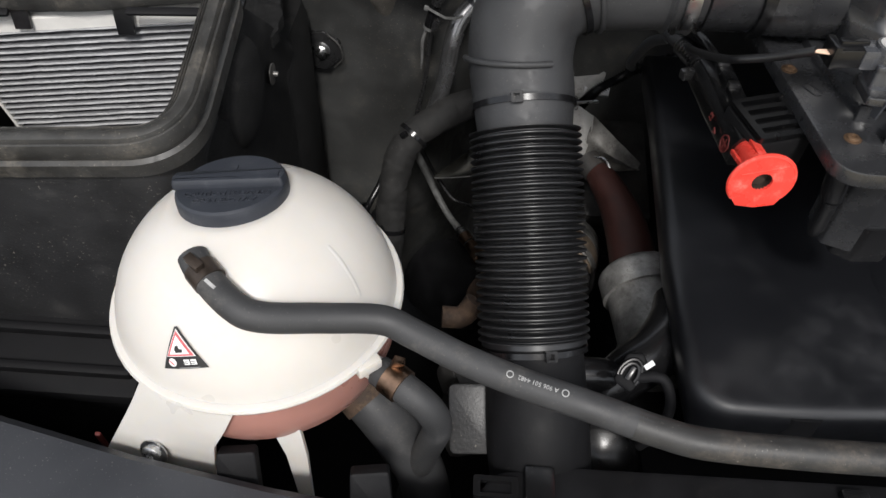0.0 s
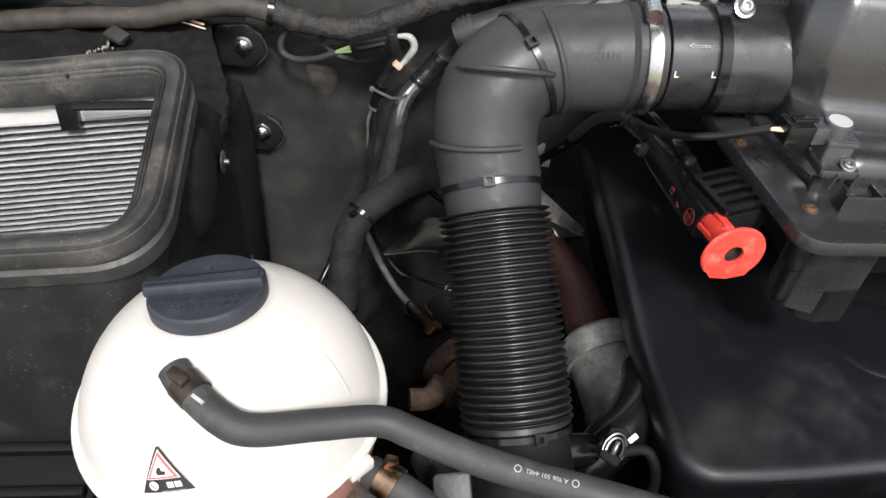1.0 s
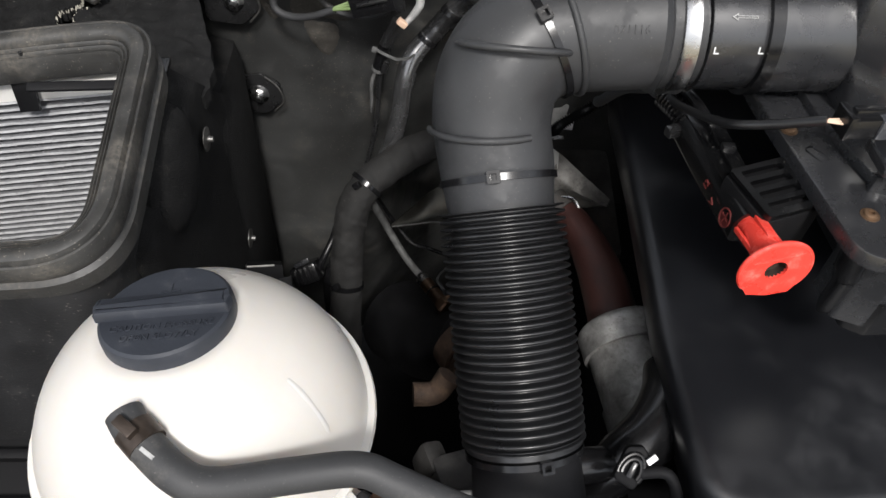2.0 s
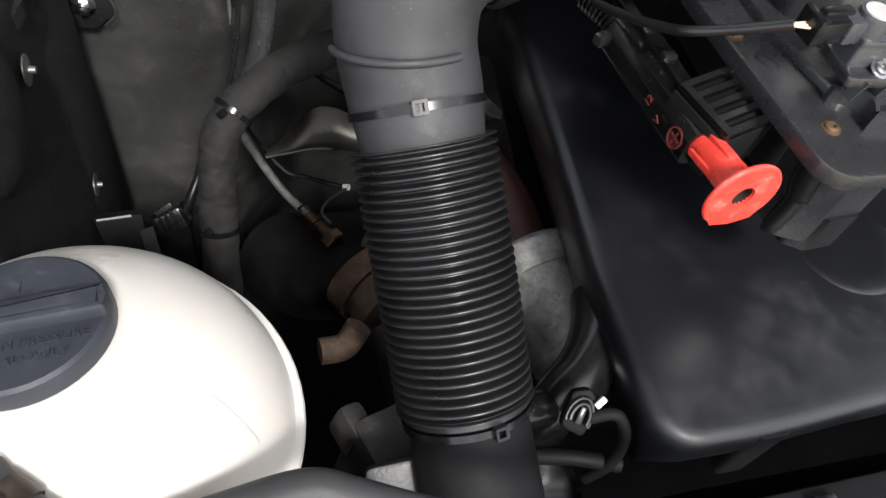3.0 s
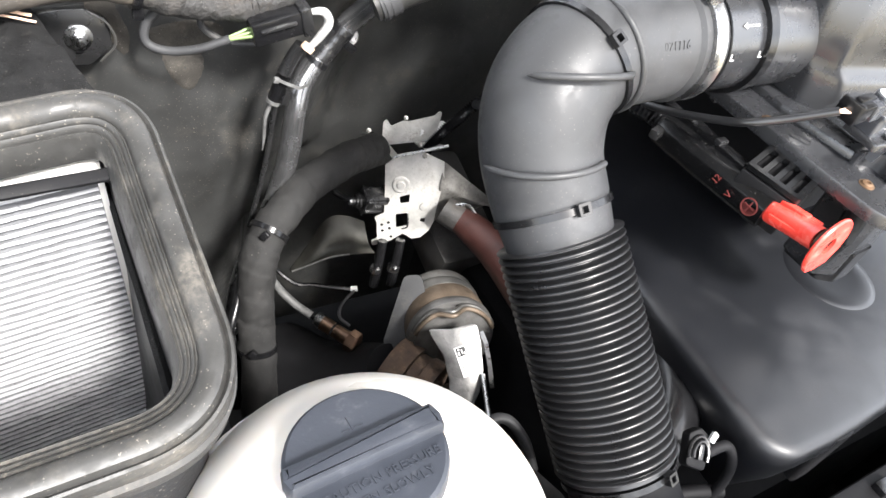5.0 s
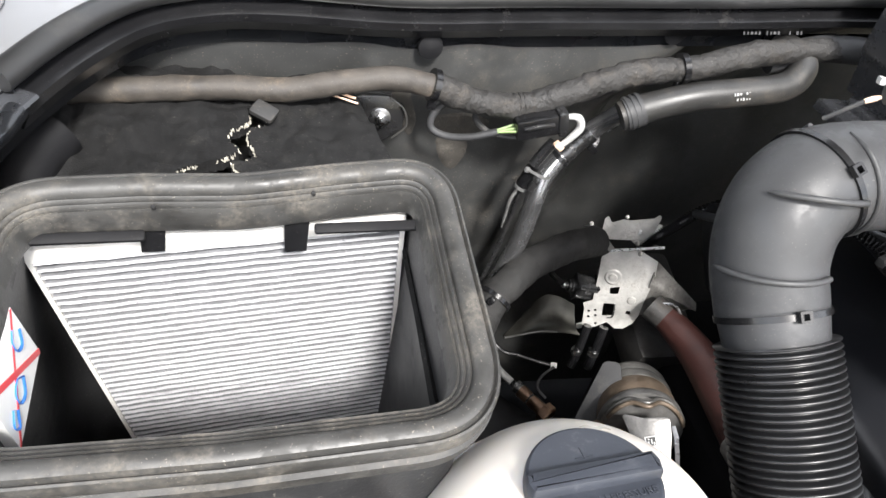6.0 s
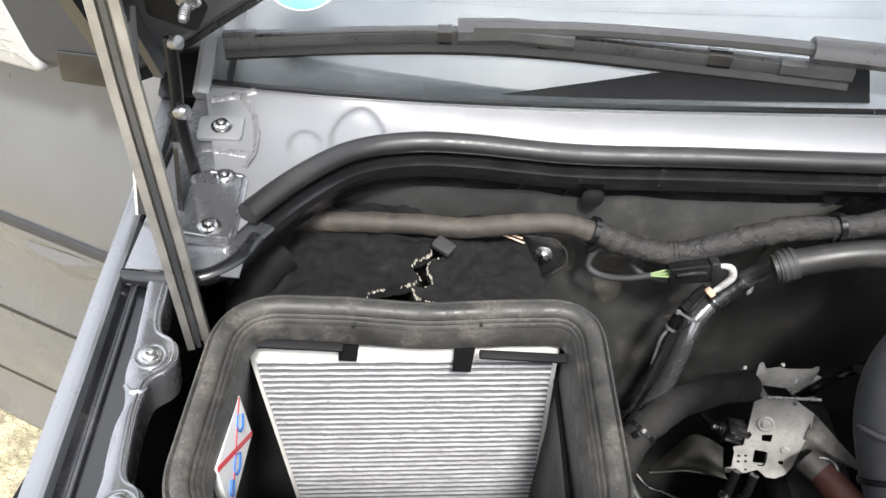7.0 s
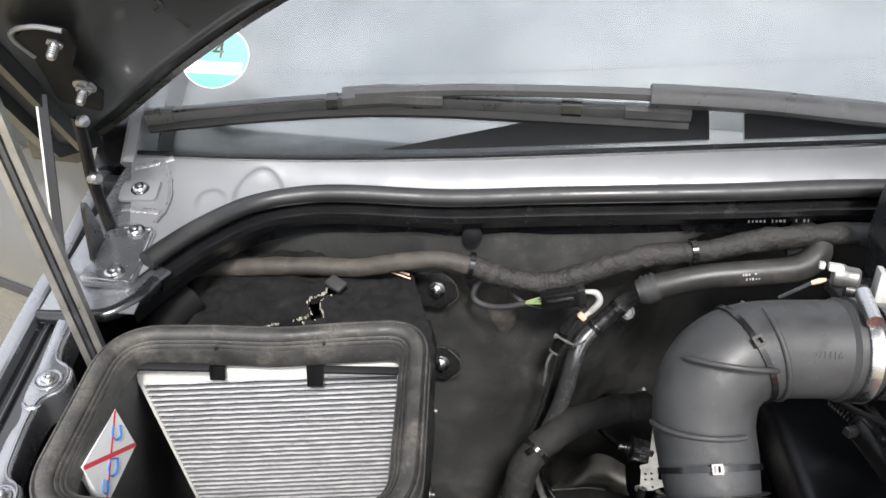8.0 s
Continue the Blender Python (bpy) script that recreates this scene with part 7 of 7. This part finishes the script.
    part("tray_sheet", own, GALV, gal, "strip of the upper tray")
part("front_lip", sweep([bmx @ lipA, bmx @ lipA.lerp(lipB, 0.5), bmx @ lipB], [(-0.0012, -0.0022), (0.0012, -0.0022), (0.0012, 0.0022), (-0.0012, 0.0022)], (-0.3, -0.5, 0.8)), STEEL, gal, "bright lip")
crown = rounded([(-0.0265, 0.066), (-0.028, 0.092), (-0.0246, 0.0978), (-0.019, 0.0905), (-0.0066, 0.099), (0.0014, 0.1001), (0.0279, 0.1091), (0.032, 0.1136), (0.0359, 0.1128), (0.0352, 0.1049), (0.031, 0.08)], 0.002, 2)
own = plate(crown, [], 0.0016)
for v in own.verts:
    v.co.z -= 0.03 + 6.0 * (v.co.x - 0.004) ** 2 + 0.002 * noise.noise(v.co * 60)
own.transform(bmx)
part("crown_sheet", own, GALV, gal, "curved upright sheet", 50)
for x, y, z in ((-0.0433, 0.0906, -0.01), (-0.0037, 0.1035, -0.028), (0.0139, 0.083, -0.004), (0.02, 0.0735, 0.003)):
    part("screw", hexhead(bmx @ Vector((x, y, z)), (-0.2, -0.7, 0.7), 0.0019, 0.0034, washer=0.0027), CASTDARK, gal, "small bright screw")
part("screw_blade", box((0.014, 0.0012, 0.003), bmx @ pose(-0.0445, 0.0875, -0.011, 0, 0, 8), 0.0003), STEEL, gal)
for x, y in ((0.046, 0.764), (0.067, 0.76)):
    part("pipe_stub", tube([(x + 0.002, y, 0.9), (x - 0.002, y - 0.008, 0.872), (x - 0.006, y - 0.014, 0.84)], 0.0056, 12), BLACK, gal, "black rubber stub")
    part("stub_ring", tube([(x - 0.005, y - 0.01, 0.868), (x - 0.006, y - 0.011, 0.862)], 0.0072, 12, 1), STEEL, gal)
def corrugated(pts, r, n, name, label, mat_=None):
    t = thing(name, pts[1], label, "cable sleeve")
    part("sleeve", tube(pts, lambda s: r + r * 0.22 * math.cos(2 * math.pi * s * n), 12, max(6, int(n * 6 / (len(pts) - 1)))), mat_ or BLACK, t)
    return t
corrugated([(0.098, 0.798, 0.994), (0.105, 0.799, 1.003), (0.117, 0.8, 1.018), (0.139, 0.805, 1.031), (0.165, 0.81, 1.046), (0.22, 0.82, 1.06)], 0.0058, 44, "corrugated_sleeve", "thin black corrugated cable sleeve")
blk = thing("small_plug", (0.05, 0.805, 0.93), "glossy black electrical plug below the loom", "wiring plug")
bp = pose(0.046, 0.8, 0.931, 12, 4, -6)
part("plug_body", box((0.03, 0.02, 0.026), bp, 0.003), GLOSSBLACK, blk)
part("plug_rib", box((0.022, 0.003, 0.0035), bp @ pose(0.001, -0.0105, 0.0085), 0.001), GLOSSBLACK, blk)
part("plug_rib", box((0.022, 0.003, 0.0035), bp @ pose(0.001, -0.0105, -0.0085), 0.001), GLOSSBLACK, blk)
part("plug_band", box((0.003, 0.0225, 0.028), bp @ pose(-0.0125, 0, 0), 0.0008), BLACK, blk)
part("plug_band", box((0.003, 0.0225, 0.028), bp @ pose(0.0125, 0, 0), 0.0008), BLACK, blk)
part("plug_window", box((0.008, 0.002, 0.004), bp @ pose(0.003, -0.0102, 0.001), 0.0005), ZINC, blk, "bright metal window")
part("plug_nose", lathe([(0.0078, 0.0), (0.0088, 0.002), (0.0088, 0.004), (0.0072, 0.005), (0.0084, 0.0065), (0.0084, 0.008), (0.005, 0.0085), (0.005, 0.012), (0.0, 0.012)], bp @ frame_to((-0.0135, 0, 0), (-1, 0, 0)), 18), GLOSSBLACK, blk, "ringed collar")
part("plug_tip", lathe([(0.0042, 0.0), (0.0042, 0.003), (0.0, 0.0034)], bp @ frame_to((-0.0255, 0, 0), (-1, 0, 0)), 14), ZINC, blk, "bright contact end")
part("plug_cable", tube([bp @ Vector((-0.026, 0.002, 0.0)), (0.01, 0.804, 0.941), (-0.006, 0.8, 0.957), (-0.02, 0.788, 0.98)], 0.0038, 10), BLACK, blk)

# ---- hot side: shield, exhaust, sensor ----
shield = thing("heat_shield", (-0.02, 0.75, 0.92), "bent grey metal heat shield", "heat shield")
up_ = smooth_path([(-0.075, 0.734, 0.922), (-0.051, 0.751, 0.932), (-0.023, 0.772, 0.944), (-0.002, 0.774, 0.943), (0.02, 0.766, 0.936)], 4)
dn_ = smooth_path([(-0.074, 0.732, 0.9205), (-0.05, 0.738, 0.918), (-0.026, 0.74, 0.92), (0.0, 0.739, 0.918), (0.024, 0.738, 0.914)], 4)
rows = [[a.lerp(b, v) - Vector((0, 0, 0.034 * v * (1 - v) * min(1, 3 * i / len(up_)))) for v in [k / 8 for k in range(9)]] for i, (a, b) in enumerate(zip(up_, dn_))]
part("skin", sheet(rows, 0.0012), SHIELD, shield, "", 70)
part("rim", tube([r[-1] for r in rows[:12]], 0.0011, 8), CASTDARK, shield, "rolled bright rim")

sens = thing("oxygen_sensor", (-0.02, 0.7, 0.83), "oxygen sensor with a grey lead and a brassy body", "sensor")
part("lead", tube([(-0.1, 0.745, 0.955), (-0.085, 0.775, 0.885), (-0.07, 0.772, 0.85), (-0.055, 0.755, 0.835), (-0.041, 0.737, 0.83)], 0.0046, 12), PALEWIRE, sens, "grey fabric lead")
part("boot", tube([(-0.041, 0.737, 0.83), (-0.037, 0.73, 0.83)], 0.0035, 10), BLACK, sens)
part("collar", tube([(-0.0375, 0.731, 0.83), (-0.033, 0.7235, 0.83)], 0.0085, 16, 1), STEEL, sens, "bright crimped collar")
part("body", tube([(-0.033, 0.7235, 0.83), (-0.024, 0.709, 0.83), (-0.014, 0.693, 0.83)], [0.0088, 0.008, 0.0085], 16, 3), BRASS, sens, "brassy heat-tinted body")
part("groove", tube([(-0.025, 0.711, 0.83), (-0.0238, 0.709, 0.83)], 0.0089, 16, 1), BLACK, sens)
part("hex", lathe([(0.013, 0), (0.013, 0.01), (0.011, 0.012)], frame_to((-0.014, 0.693, 0.83), (0.52, -0.85, 0)), 6), BRASS, sens, "hexagon")
wirex = thing("thin_cable", (-0.03, 0.76, 0.86), "thin black cable with a bright end", "cable")
part("sheath", tube([(-0.095, 0.75, 0.96), (-0.078, 0.79, 0.88), (-0.052, 0.772, 0.852), (-0.03, 0.763, 0.85), (-0.008, 0.752, 0.85), (0.008, 0.745, 0.85)], 0.0026, 8), BLACK, wirex)
part("end_sleeve", tube([(0.008, 0.745, 0.85), (0.014, 0.742, 0.852)], 0.0035, 8), PAPER, wirex)
part("hook", tube([(0.012, 0.742, 0.851), (-0.01, 0.728, 0.85), (-0.02, 0.712, 0.85), (-0.012, 0.7, 0.845)], 0.0018, 8), HOSE, wirex)

exh = thing("exhaust_pipe", (0.02, 0.62, 0.84), "rusty exhaust flex pipe and dark catalyst", "exhaust pipe")
part("catalyst", tube([(-0.06, 0.76, 0.7), (-0.03, 0.7, 0.74), (0.0, 0.655, 0.8), (0.012, 0.636, 0.828)], [0.06, 0.05, 0.04, 0.034], 28), DARK, exh, "dark heat-shielded can")
for k, (c, r) in enumerate((((0.01, 0.64, 0.832), 0.042), ((0.0225, 0.618, 0.834), 0.036), ((0.028, 0.606, 0.832), 0.041))):
    w = (0.012, 0.006, 0.008)[k]
    part("flange_ring", tube([c, Vector(c) + Vector((w, -w * 1.75, 0.0))], r, 32, 3), RUST, exh, "rusty clamp ring")
part("lower_pipe", tube([(0.036, 0.588, 0.83), (0.05, 0.56, 0.81), (0.06, 0.53, 0.76)], 0.034, 24), IRON, exh)

turbo = thing("turbocharger", (0.08, 0.67, 0.88), "weathered aluminium turbo outlet with clamps", "turbocharger")
tdir = Vector((-0.25, -0.85, 0.25)).normalized()
t0 = Vector((0.094, 0.692, 0.852))
part("outlet", tube([t0 - tdir * 0.01, t0 + tdir * 0.03, t0 + tdir * 0.07], [0.041, 0.045, 0.043], 36, 4), ALU, turbo)
tm = frame_to(t0, tdir, (1, 0, 0))
for a, w, r, m_ in ((-0.008, 0.014, 0.0455, CASTDARK), (0.007, 0.0145, 0.047, CASTDARK), (0.0225, 0.027, 0.0472, BROWNCAST), (0.0505, 0.0125, 0.0495, ALU)):
    part("band", lathe([(r - 0.005, a), (r - 0.0014, a + 0.0008), (r, a + w * 0.35), (r, a + w * 0.65), (r - 0.0014, a + w - 0.0008), (r - 0.005, a + w)], tm, 48), m_, turbo, "clamp band")
for a0, r0, m_ in ((0.0655, 0.047, CASTDARK), (0.0705, 0.0455, BROWNCAST)):
    arc = []
    for k in range(25):
        a = radians(20 + 140 * k / 24)
        dip = math.exp(-((a - radians(98)) / 0.24) ** 2)
        arc.append(tm @ Vector((r0 * math.cos(a), r0 * math.sin(a), a0 + 0.012 * dip)))
    part("band_pinch", tube(arc, 0.0026, 10, 2), m_, turbo, "pinched clamp ear")
part("flange_leaf", plate(rounded([(-0.03, -0.04), (0.004, -0.046), (0.018, 0.0), (-0.002, 0.045), (-0.02, 0.04)], 0.008), [], 0.003, frame_to((0.052, 0.674, 0.872), (-0.55, -0.55, 0.6), (0.8, -0.6, 0.1))), HOSE, turbo, "curved grey leaf")
am = frame_to((0.055, 0.584, 0.905), (-0.45, -0.45, 0.77), (0.88, -0.25, 0.35))
own = prism(rounded([(-0.029, 0.04), (-0.0058, 0.034), (0.0225, 0.034), (0.0215, 0.0137), (0.0168, -0.0144), (0.008, -0.0345), (-0.0104, -0.0575), (-0.0265, -0.041), (-0.0192, -0.0153), (-0.019, 0.009)], [0.004, 0.01, 0.006, 0.02, 0.02, 0.014, 0.006, 0.006, 0.02, 0.02], 5), -0.007, 0.0, bevel=0.0016)
for v in own.verts:
    v.co.z -= 7.0 * max(0.0, -v.co.y - 0.012) ** 2
own.transform(am)
arm_ = part("support_arm", own, ALU, turbo, "pale cast support arm")
label_at = am @ pose(0.0004, -0.001, 0, 0, 0, 5)
part("arm_label", prism(rect(-0.006, -0.0155, 0.0062, 0.0155), 0.0002, 0.0006, label_at), PAPER, arm_, "white label with code bars")
for k in range(3):
    part("label_bar", prism(rect(-0.0035 + 0.003 * k, -0.013, -0.0027 + 0.003 * k, 0.002 - 0.003 * (k % 2)), 0.0006, 0.0009, label_at), INK, arm_)
part("label_code", plate(rect(-0.0048, 0.0055, 0.0048, 0.0145), [rect(-0.0036, 0.0068, -0.0018, 0.0105), rect(0.0002, 0.0075, 0.0014, 0.0125), rect(0.0024, 0.0066, 0.0038, 0.0092), rect(-0.003, 0.0118, -0.0012, 0.0134)], 0.0004, label_at @ pose(0, 0, 0.0006)), INK, arm_)
act = thing("actuator_rod", (0.07, 0.57, 0.9), "thin bright actuator rod with a clevis", "rod")
part("arm_strip", sweep([am @ Vector(q) for q in ((0.0239, 0.0237, 0.001), (0.0258, 0.0122, 0.001), (0.0245, -0.007, 0.0), (0.022, -0.0258, -0.003), (0.021, -0.034, -0.008))], [(-0.0022, -0.0006), (0.0022, -0.0006), (0.0022, 0.0006), (-0.0022, 0.0006)], (-0.6, -0.4, 0.7)), STEEL, act, "bright flat strip")
part("rod", tube([(0.068, 0.565, 0.9), (0.058, 0.535, 0.893), (0.05, 0.512, 0.888)], 0.0026, 8), STEEL, act)
part("clevis", box((0.012, 0.014, 0.01), pose(0.05, 0.51, 0.888, 20, 0, 20), 0.002), GALV, act)
part("boot_loop", tube([(0.04, 0.5, 0.89), (0.05, 0.515, 0.9), (0.066, 0.51, 0.9), (0.078, 0.49, 0.885), (0.084, 0.47, 0.86)], 0.0055, 10), HOSE, act, "ribbed rubber loop")

rpipe = thing("charge_pipe", (0.13, 0.69, 0.93), "dull red-brown charge pipe", "pipe")
part("pipe_body", tube([(0.118, 0.738, 0.946), (0.13, 0.718, 0.943), (0.143, 0.685, 0.938), (0.153, 0.64, 0.93), (0.158, 0.57, 0.92)], [0.014, 0.018, 0.021, 0.025, 0.027], 24), REDPIPE, rpipe)
part("collar", tube([(0.11, 0.75, 0.948), (0.122, 0.733, 0.945)], 0.0165, 24, 2), IRON, rpipe, "grey metal collar")
part("hoop", tube([(0.112, 0.742, 0.96), (0.128, 0.735, 0.964), (0.136, 0.722, 0.955)], 0.0018, 8), STEEL, rpipe, "bright wire hoop")

can = thing("filter_canister", (0.14, 0.52, 0.92), "grey cast canister with turned collars", "canister")
cdir = Vector((0.02, -0.12, -0.02)).normalized()
c0 = Vector((0.151, 0.572, 0.95))
part("upper_collar", tube([c0, c0 + cdir * 0.006, c0 + cdir * 0.03], [0.038, 0.0425, 0.0425], 32, 3), CANMETAL, can)
part("body", tube([c0 + cdir * 0.03, c0 + cdir * 0.085], 0.0385, 32, 2), CANMETAL, can)
part("lower_collar", tube([c0 + cdir * 0.082, c0 + cdir * 0.112, c0 + cdir * 0.122], [0.041, 0.041, 0.032], 32, 3), CANMETAL, can)

elb = thing("black_elbow", (0.14, 0.43, 1.03), "black moulded elbow pipe under the cover", "pipe")
part("pipe_body", tube([(0.16, 0.475, 1.02), (0.153, 0.448, 1.022), (0.135, 0.42, 1.02), (0.108, 0.4, 1.012), (0.085, 0.385, 0.99)], [0.021, 0.023, 0.023, 0.021, 0.018], 22), BLACK, elb)
part("side_port", tube([(0.045, 0.39, 1.02), (0.075, 0.392, 1.02), (0.095, 0.395, 1.015)], 0.014, 16), BLACK, elb)
cp2 = thing("pipe_plug", (0.107, 0.38, 1.06), "black sensor plug with a white latch", "wiring plug")
pm2 = frame_to((0.104, 0.381, 1.046), (-0.2, -0.55, 0.8), (0.8, -0.6, 0.0)) @ Matrix.Diagonal((0.7, 0.75, 0.8, 1))
part("plug_body", prism(rounded([(-0.012, -0.02), (0.012, -0.022), (0.014, 0.012), (0.0, 0.02), (-0.014, 0.012)], 0.006), 0, 0.012, pm2, 0.003), DARK, cp2)
for k, (w, h) in enumerate(((0.0115, 0.0135), (0.0085, 0.0165))):
    arch = [pm2 @ Vector((w * math.cos(a), -0.006 + 1.5 * w * math.sin(a), h)) for a in [radians(-20 + 220 * i / 14) for i in range(15)]]
    part("plug_rim", tube(arch, 0.0016, 8, 2), BLACK, cp2, "arched sealing rim")
part("plug_key", box((0.006, 0.016, 0.006), pm2 @ pose(0, -0.004, 0.0145), 0.0015), BLACK, cp2)
part("white_latch", box((0.006, 0.011, 0.005), pm2 @ pose(0.012, 0.013, 0.015, 0, 0, -25), 0.001), PAPER, cp2, "white latch")
part("plug_cable", tube([pm2 @ Vector((0.008, -0.004, 0.012)), (0.124, 0.368, 1.055), (0.133, 0.358, 1.035), (0.13, 0.352, 1.005), (0.12, 0.352, 0.98)], 0.0042, 10), DARK, cp2)
mid_ = thing("engine_bracket", (0.11, 0.37, 0.97), "dark steel bracket and pipes below the elbow", "bracket")
part("rail", tube([(0.07, 0.37, 1.0), (0.105, 0.362, 1.003), (0.14, 0.352, 1.0)], 0.006, 10), DARK, mid_)
part("cup", lathe([(0.03, -0.03), (0.032, 0.0), (0.028, 0.004), (0.024, 0.0), (0, -0.004)], frame_to((0.095, 0.355, 0.95), (0, -0.3, 1)), 24), BLACK, mid_)

# engine block and rails below, the depth's shade put into their near-black colour
eng = thing("engine_block", (0.3, 0.6, 0.7), "engine block deep in the bay, shade in its colour", "engine")
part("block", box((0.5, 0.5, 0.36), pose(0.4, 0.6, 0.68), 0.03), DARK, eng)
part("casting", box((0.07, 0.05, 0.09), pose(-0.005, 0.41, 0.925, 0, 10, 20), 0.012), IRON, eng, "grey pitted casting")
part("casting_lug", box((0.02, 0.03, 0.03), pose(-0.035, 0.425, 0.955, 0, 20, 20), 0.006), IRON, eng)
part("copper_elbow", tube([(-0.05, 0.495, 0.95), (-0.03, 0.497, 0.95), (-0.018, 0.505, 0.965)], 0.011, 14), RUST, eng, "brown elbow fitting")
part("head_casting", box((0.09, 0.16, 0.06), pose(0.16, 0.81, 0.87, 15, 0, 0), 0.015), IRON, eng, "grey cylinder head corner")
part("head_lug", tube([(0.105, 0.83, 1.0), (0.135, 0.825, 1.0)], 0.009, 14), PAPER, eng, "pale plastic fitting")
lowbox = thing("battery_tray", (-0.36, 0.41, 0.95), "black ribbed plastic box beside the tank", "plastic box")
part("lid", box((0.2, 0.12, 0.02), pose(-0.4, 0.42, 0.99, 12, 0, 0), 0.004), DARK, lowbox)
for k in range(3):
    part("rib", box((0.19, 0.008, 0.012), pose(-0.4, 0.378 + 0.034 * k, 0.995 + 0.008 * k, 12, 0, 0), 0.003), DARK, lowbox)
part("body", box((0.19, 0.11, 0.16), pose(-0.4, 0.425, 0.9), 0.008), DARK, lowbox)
con = thing("square_connector", (-0.015, 0.355, 0.99), "black square connector housing beside the duct", "connector")
part("housing", box((0.036, 0.03, 0.05), pose(-0.016, 0.365, 0.985, 30, 0, 12), 0.005), DARK, con)
part("hood", prism(rounded([(-0.02, -0.025), (0.02, -0.025), (0.02, 0.03), (-0.02, 0.03)], 0.006), 0, 0.006, frame_to((-0.016, 0.35, 1.005), (-0.1, -0.6, 0.8), (1, 0.1, 0)), 0.002), BOXIN, con)
for x, y, z in ((-0.178, 0.272, 1.045), (-0.085, 0.262, 1.05)):
    clip = thing("edge_clip", (x, y, z), "black plastic edge clip on the front panel", "clip", "edge clips")
    part("body", prism(rounded([(-0.015, -0.02), (0.015, -0.02), (0.013, 0.02), (-0.013, 0.02)], 0.003), -0.006, 0.006, frame_to((x, y, z), (0.1, -0.8, 0.6), (1, 0.15, 0)), 0.002), DARK, clip)
strap_ = thing("red_tag", (-0.292, 0.3, 1.02), "small red tag in the gap beside the tank", "tag")
part("tag", box((0.004, 0.003, 0.03), pose(-0.29, 0.3, 1.028, 10, 8, 0), 0.001), REDMARK, strap_)

# cable run to the jump terminal
run = corrugated([(0.137, 0.6, 1.2), (0.143, 0.585, 1.2), (0.149, 0.57, 1.197)], 0.0072, 9, "terminal_sleeve", "black corrugated sleeve on the jump cable")
part("thin_cable", tube([(0.136, 0.64, 1.205), (0.146, 0.6, 1.212), (0.152, 0.58, 1.212), (0.158, 0.56, 1.208)], 0.004, 10), BLACK, run)
part("sleeve_clip", box((0.012, 0.008, 0.008), pose(0.137, 0.565, 1.196, 0, 0, 20), 0.002), GLOSSBLACK, run)
part("long_lead", tube([(0.128, 0.66, 1.19), (0.13, 0.615, 1.2), (0.138, 0.6, 1.2)], 0.0052, 10), HOSE, run)
lead2 = thing("black_lead", (0.1, 0.62, 1.13), "black lead curving down behind the duct", "cable")
part("sheath", tube([(0.13, 0.62, 1.195), (0.125, 0.66, 1.165), (0.13, 0.73, 1.1), (0.15, 0.8, 1.05)], 0.005, 10), HOSE, lead2)

# dark fittings in the gap between intake box and loom
acc = thing("accumulator_pipe", (-0.141, 0.697, 0.8), "glossy black pipe end beside the loom", "pipe")
part("pipe_body", tube([(-0.1405, 0.704, 0.885), (-0.141, 0.7, 0.873), (-0.1415, 0.692, 0.845), (-0.142, 0.68, 0.79)], [0.008, 0.0125, 0.0125, 0.011], 18), BLACK, acc)
sup = thing("support_bracket", (-0.2, 0.65, 0.88), "dark bent sheet support on the intake box", "bracket")
fm = frame_to((-0.198, 0.648, 0.93), (0.05, -0.8, 0.35), (1, 0, 0.0))
part("web", prism([(-0.026, 0.012), (0.012, 0.014), (0.014, -0.02), (0.026, -0.12), (-0.012, -0.13), (-0.02, -0.02)], -0.001, 0.001, fm, 0.0006), DARK, sup, "dull dark web")
part("flange", box((0.036, 0.016, 0.0016), fm @ pose(-0.008, 0.013, -0.006, 80, 0, 0), 0.0005), DARK, sup)
part("edge_line", tube([fm @ Vector((-0.024, 0.0135, 0.0015)), fm @ Vector((0.004, 0.0145, 0.0015))], 0.0011, 8), GALV, sup, "thin bright edge line")
part("fold", sweep([fm @ Vector((0.014, 0.0, 0.001)), fm @ Vector((0.018, -0.04, 0.004)), fm @ Vector((0.026, -0.12, 0.006))], [(-0.006, -0.0008), (0.006, -0.0008), (0.006, 0.0008), (-0.006, 0.0008)], (0.4, -0.8, 0.3)), BOXIN, sup)
rcon = thing("ribbed_connector", (-0.165, 0.7, 0.86), "small black ribbed connector beside the loom", "connector")
rcm = frame_to((-0.168, 0.672, 0.905), (-0.1, -0.75, 0.5), (0.85, 0.0, 0.4))
part("housing", box((0.03, 0.022, 0.03), rcm @ pose(0, 0, -0.012), 0.004), BLACK, rcon)
for k in range(4):
    part("rib", box((0.0022, 0.018, 0.003), rcm @ pose(-0.009 + 0.006 * k, 0, 0.0042), 0.0008), BLACK, rcon)
part("latch", box((0.018, 0.005, 0.004), rcm @ pose(0.002, 0.014, 0.001, 0, 0, 8), 0.001), BOXBLACK, rcon)
part("lead", tube([rcm @ Vector((0.014, 0, -0.012)), (-0.148, 0.69, 0.915), (-0.138, 0.705, 0.93), (-0.13, 0.72, 0.95)], 0.004, 10), BLACK, rcon)
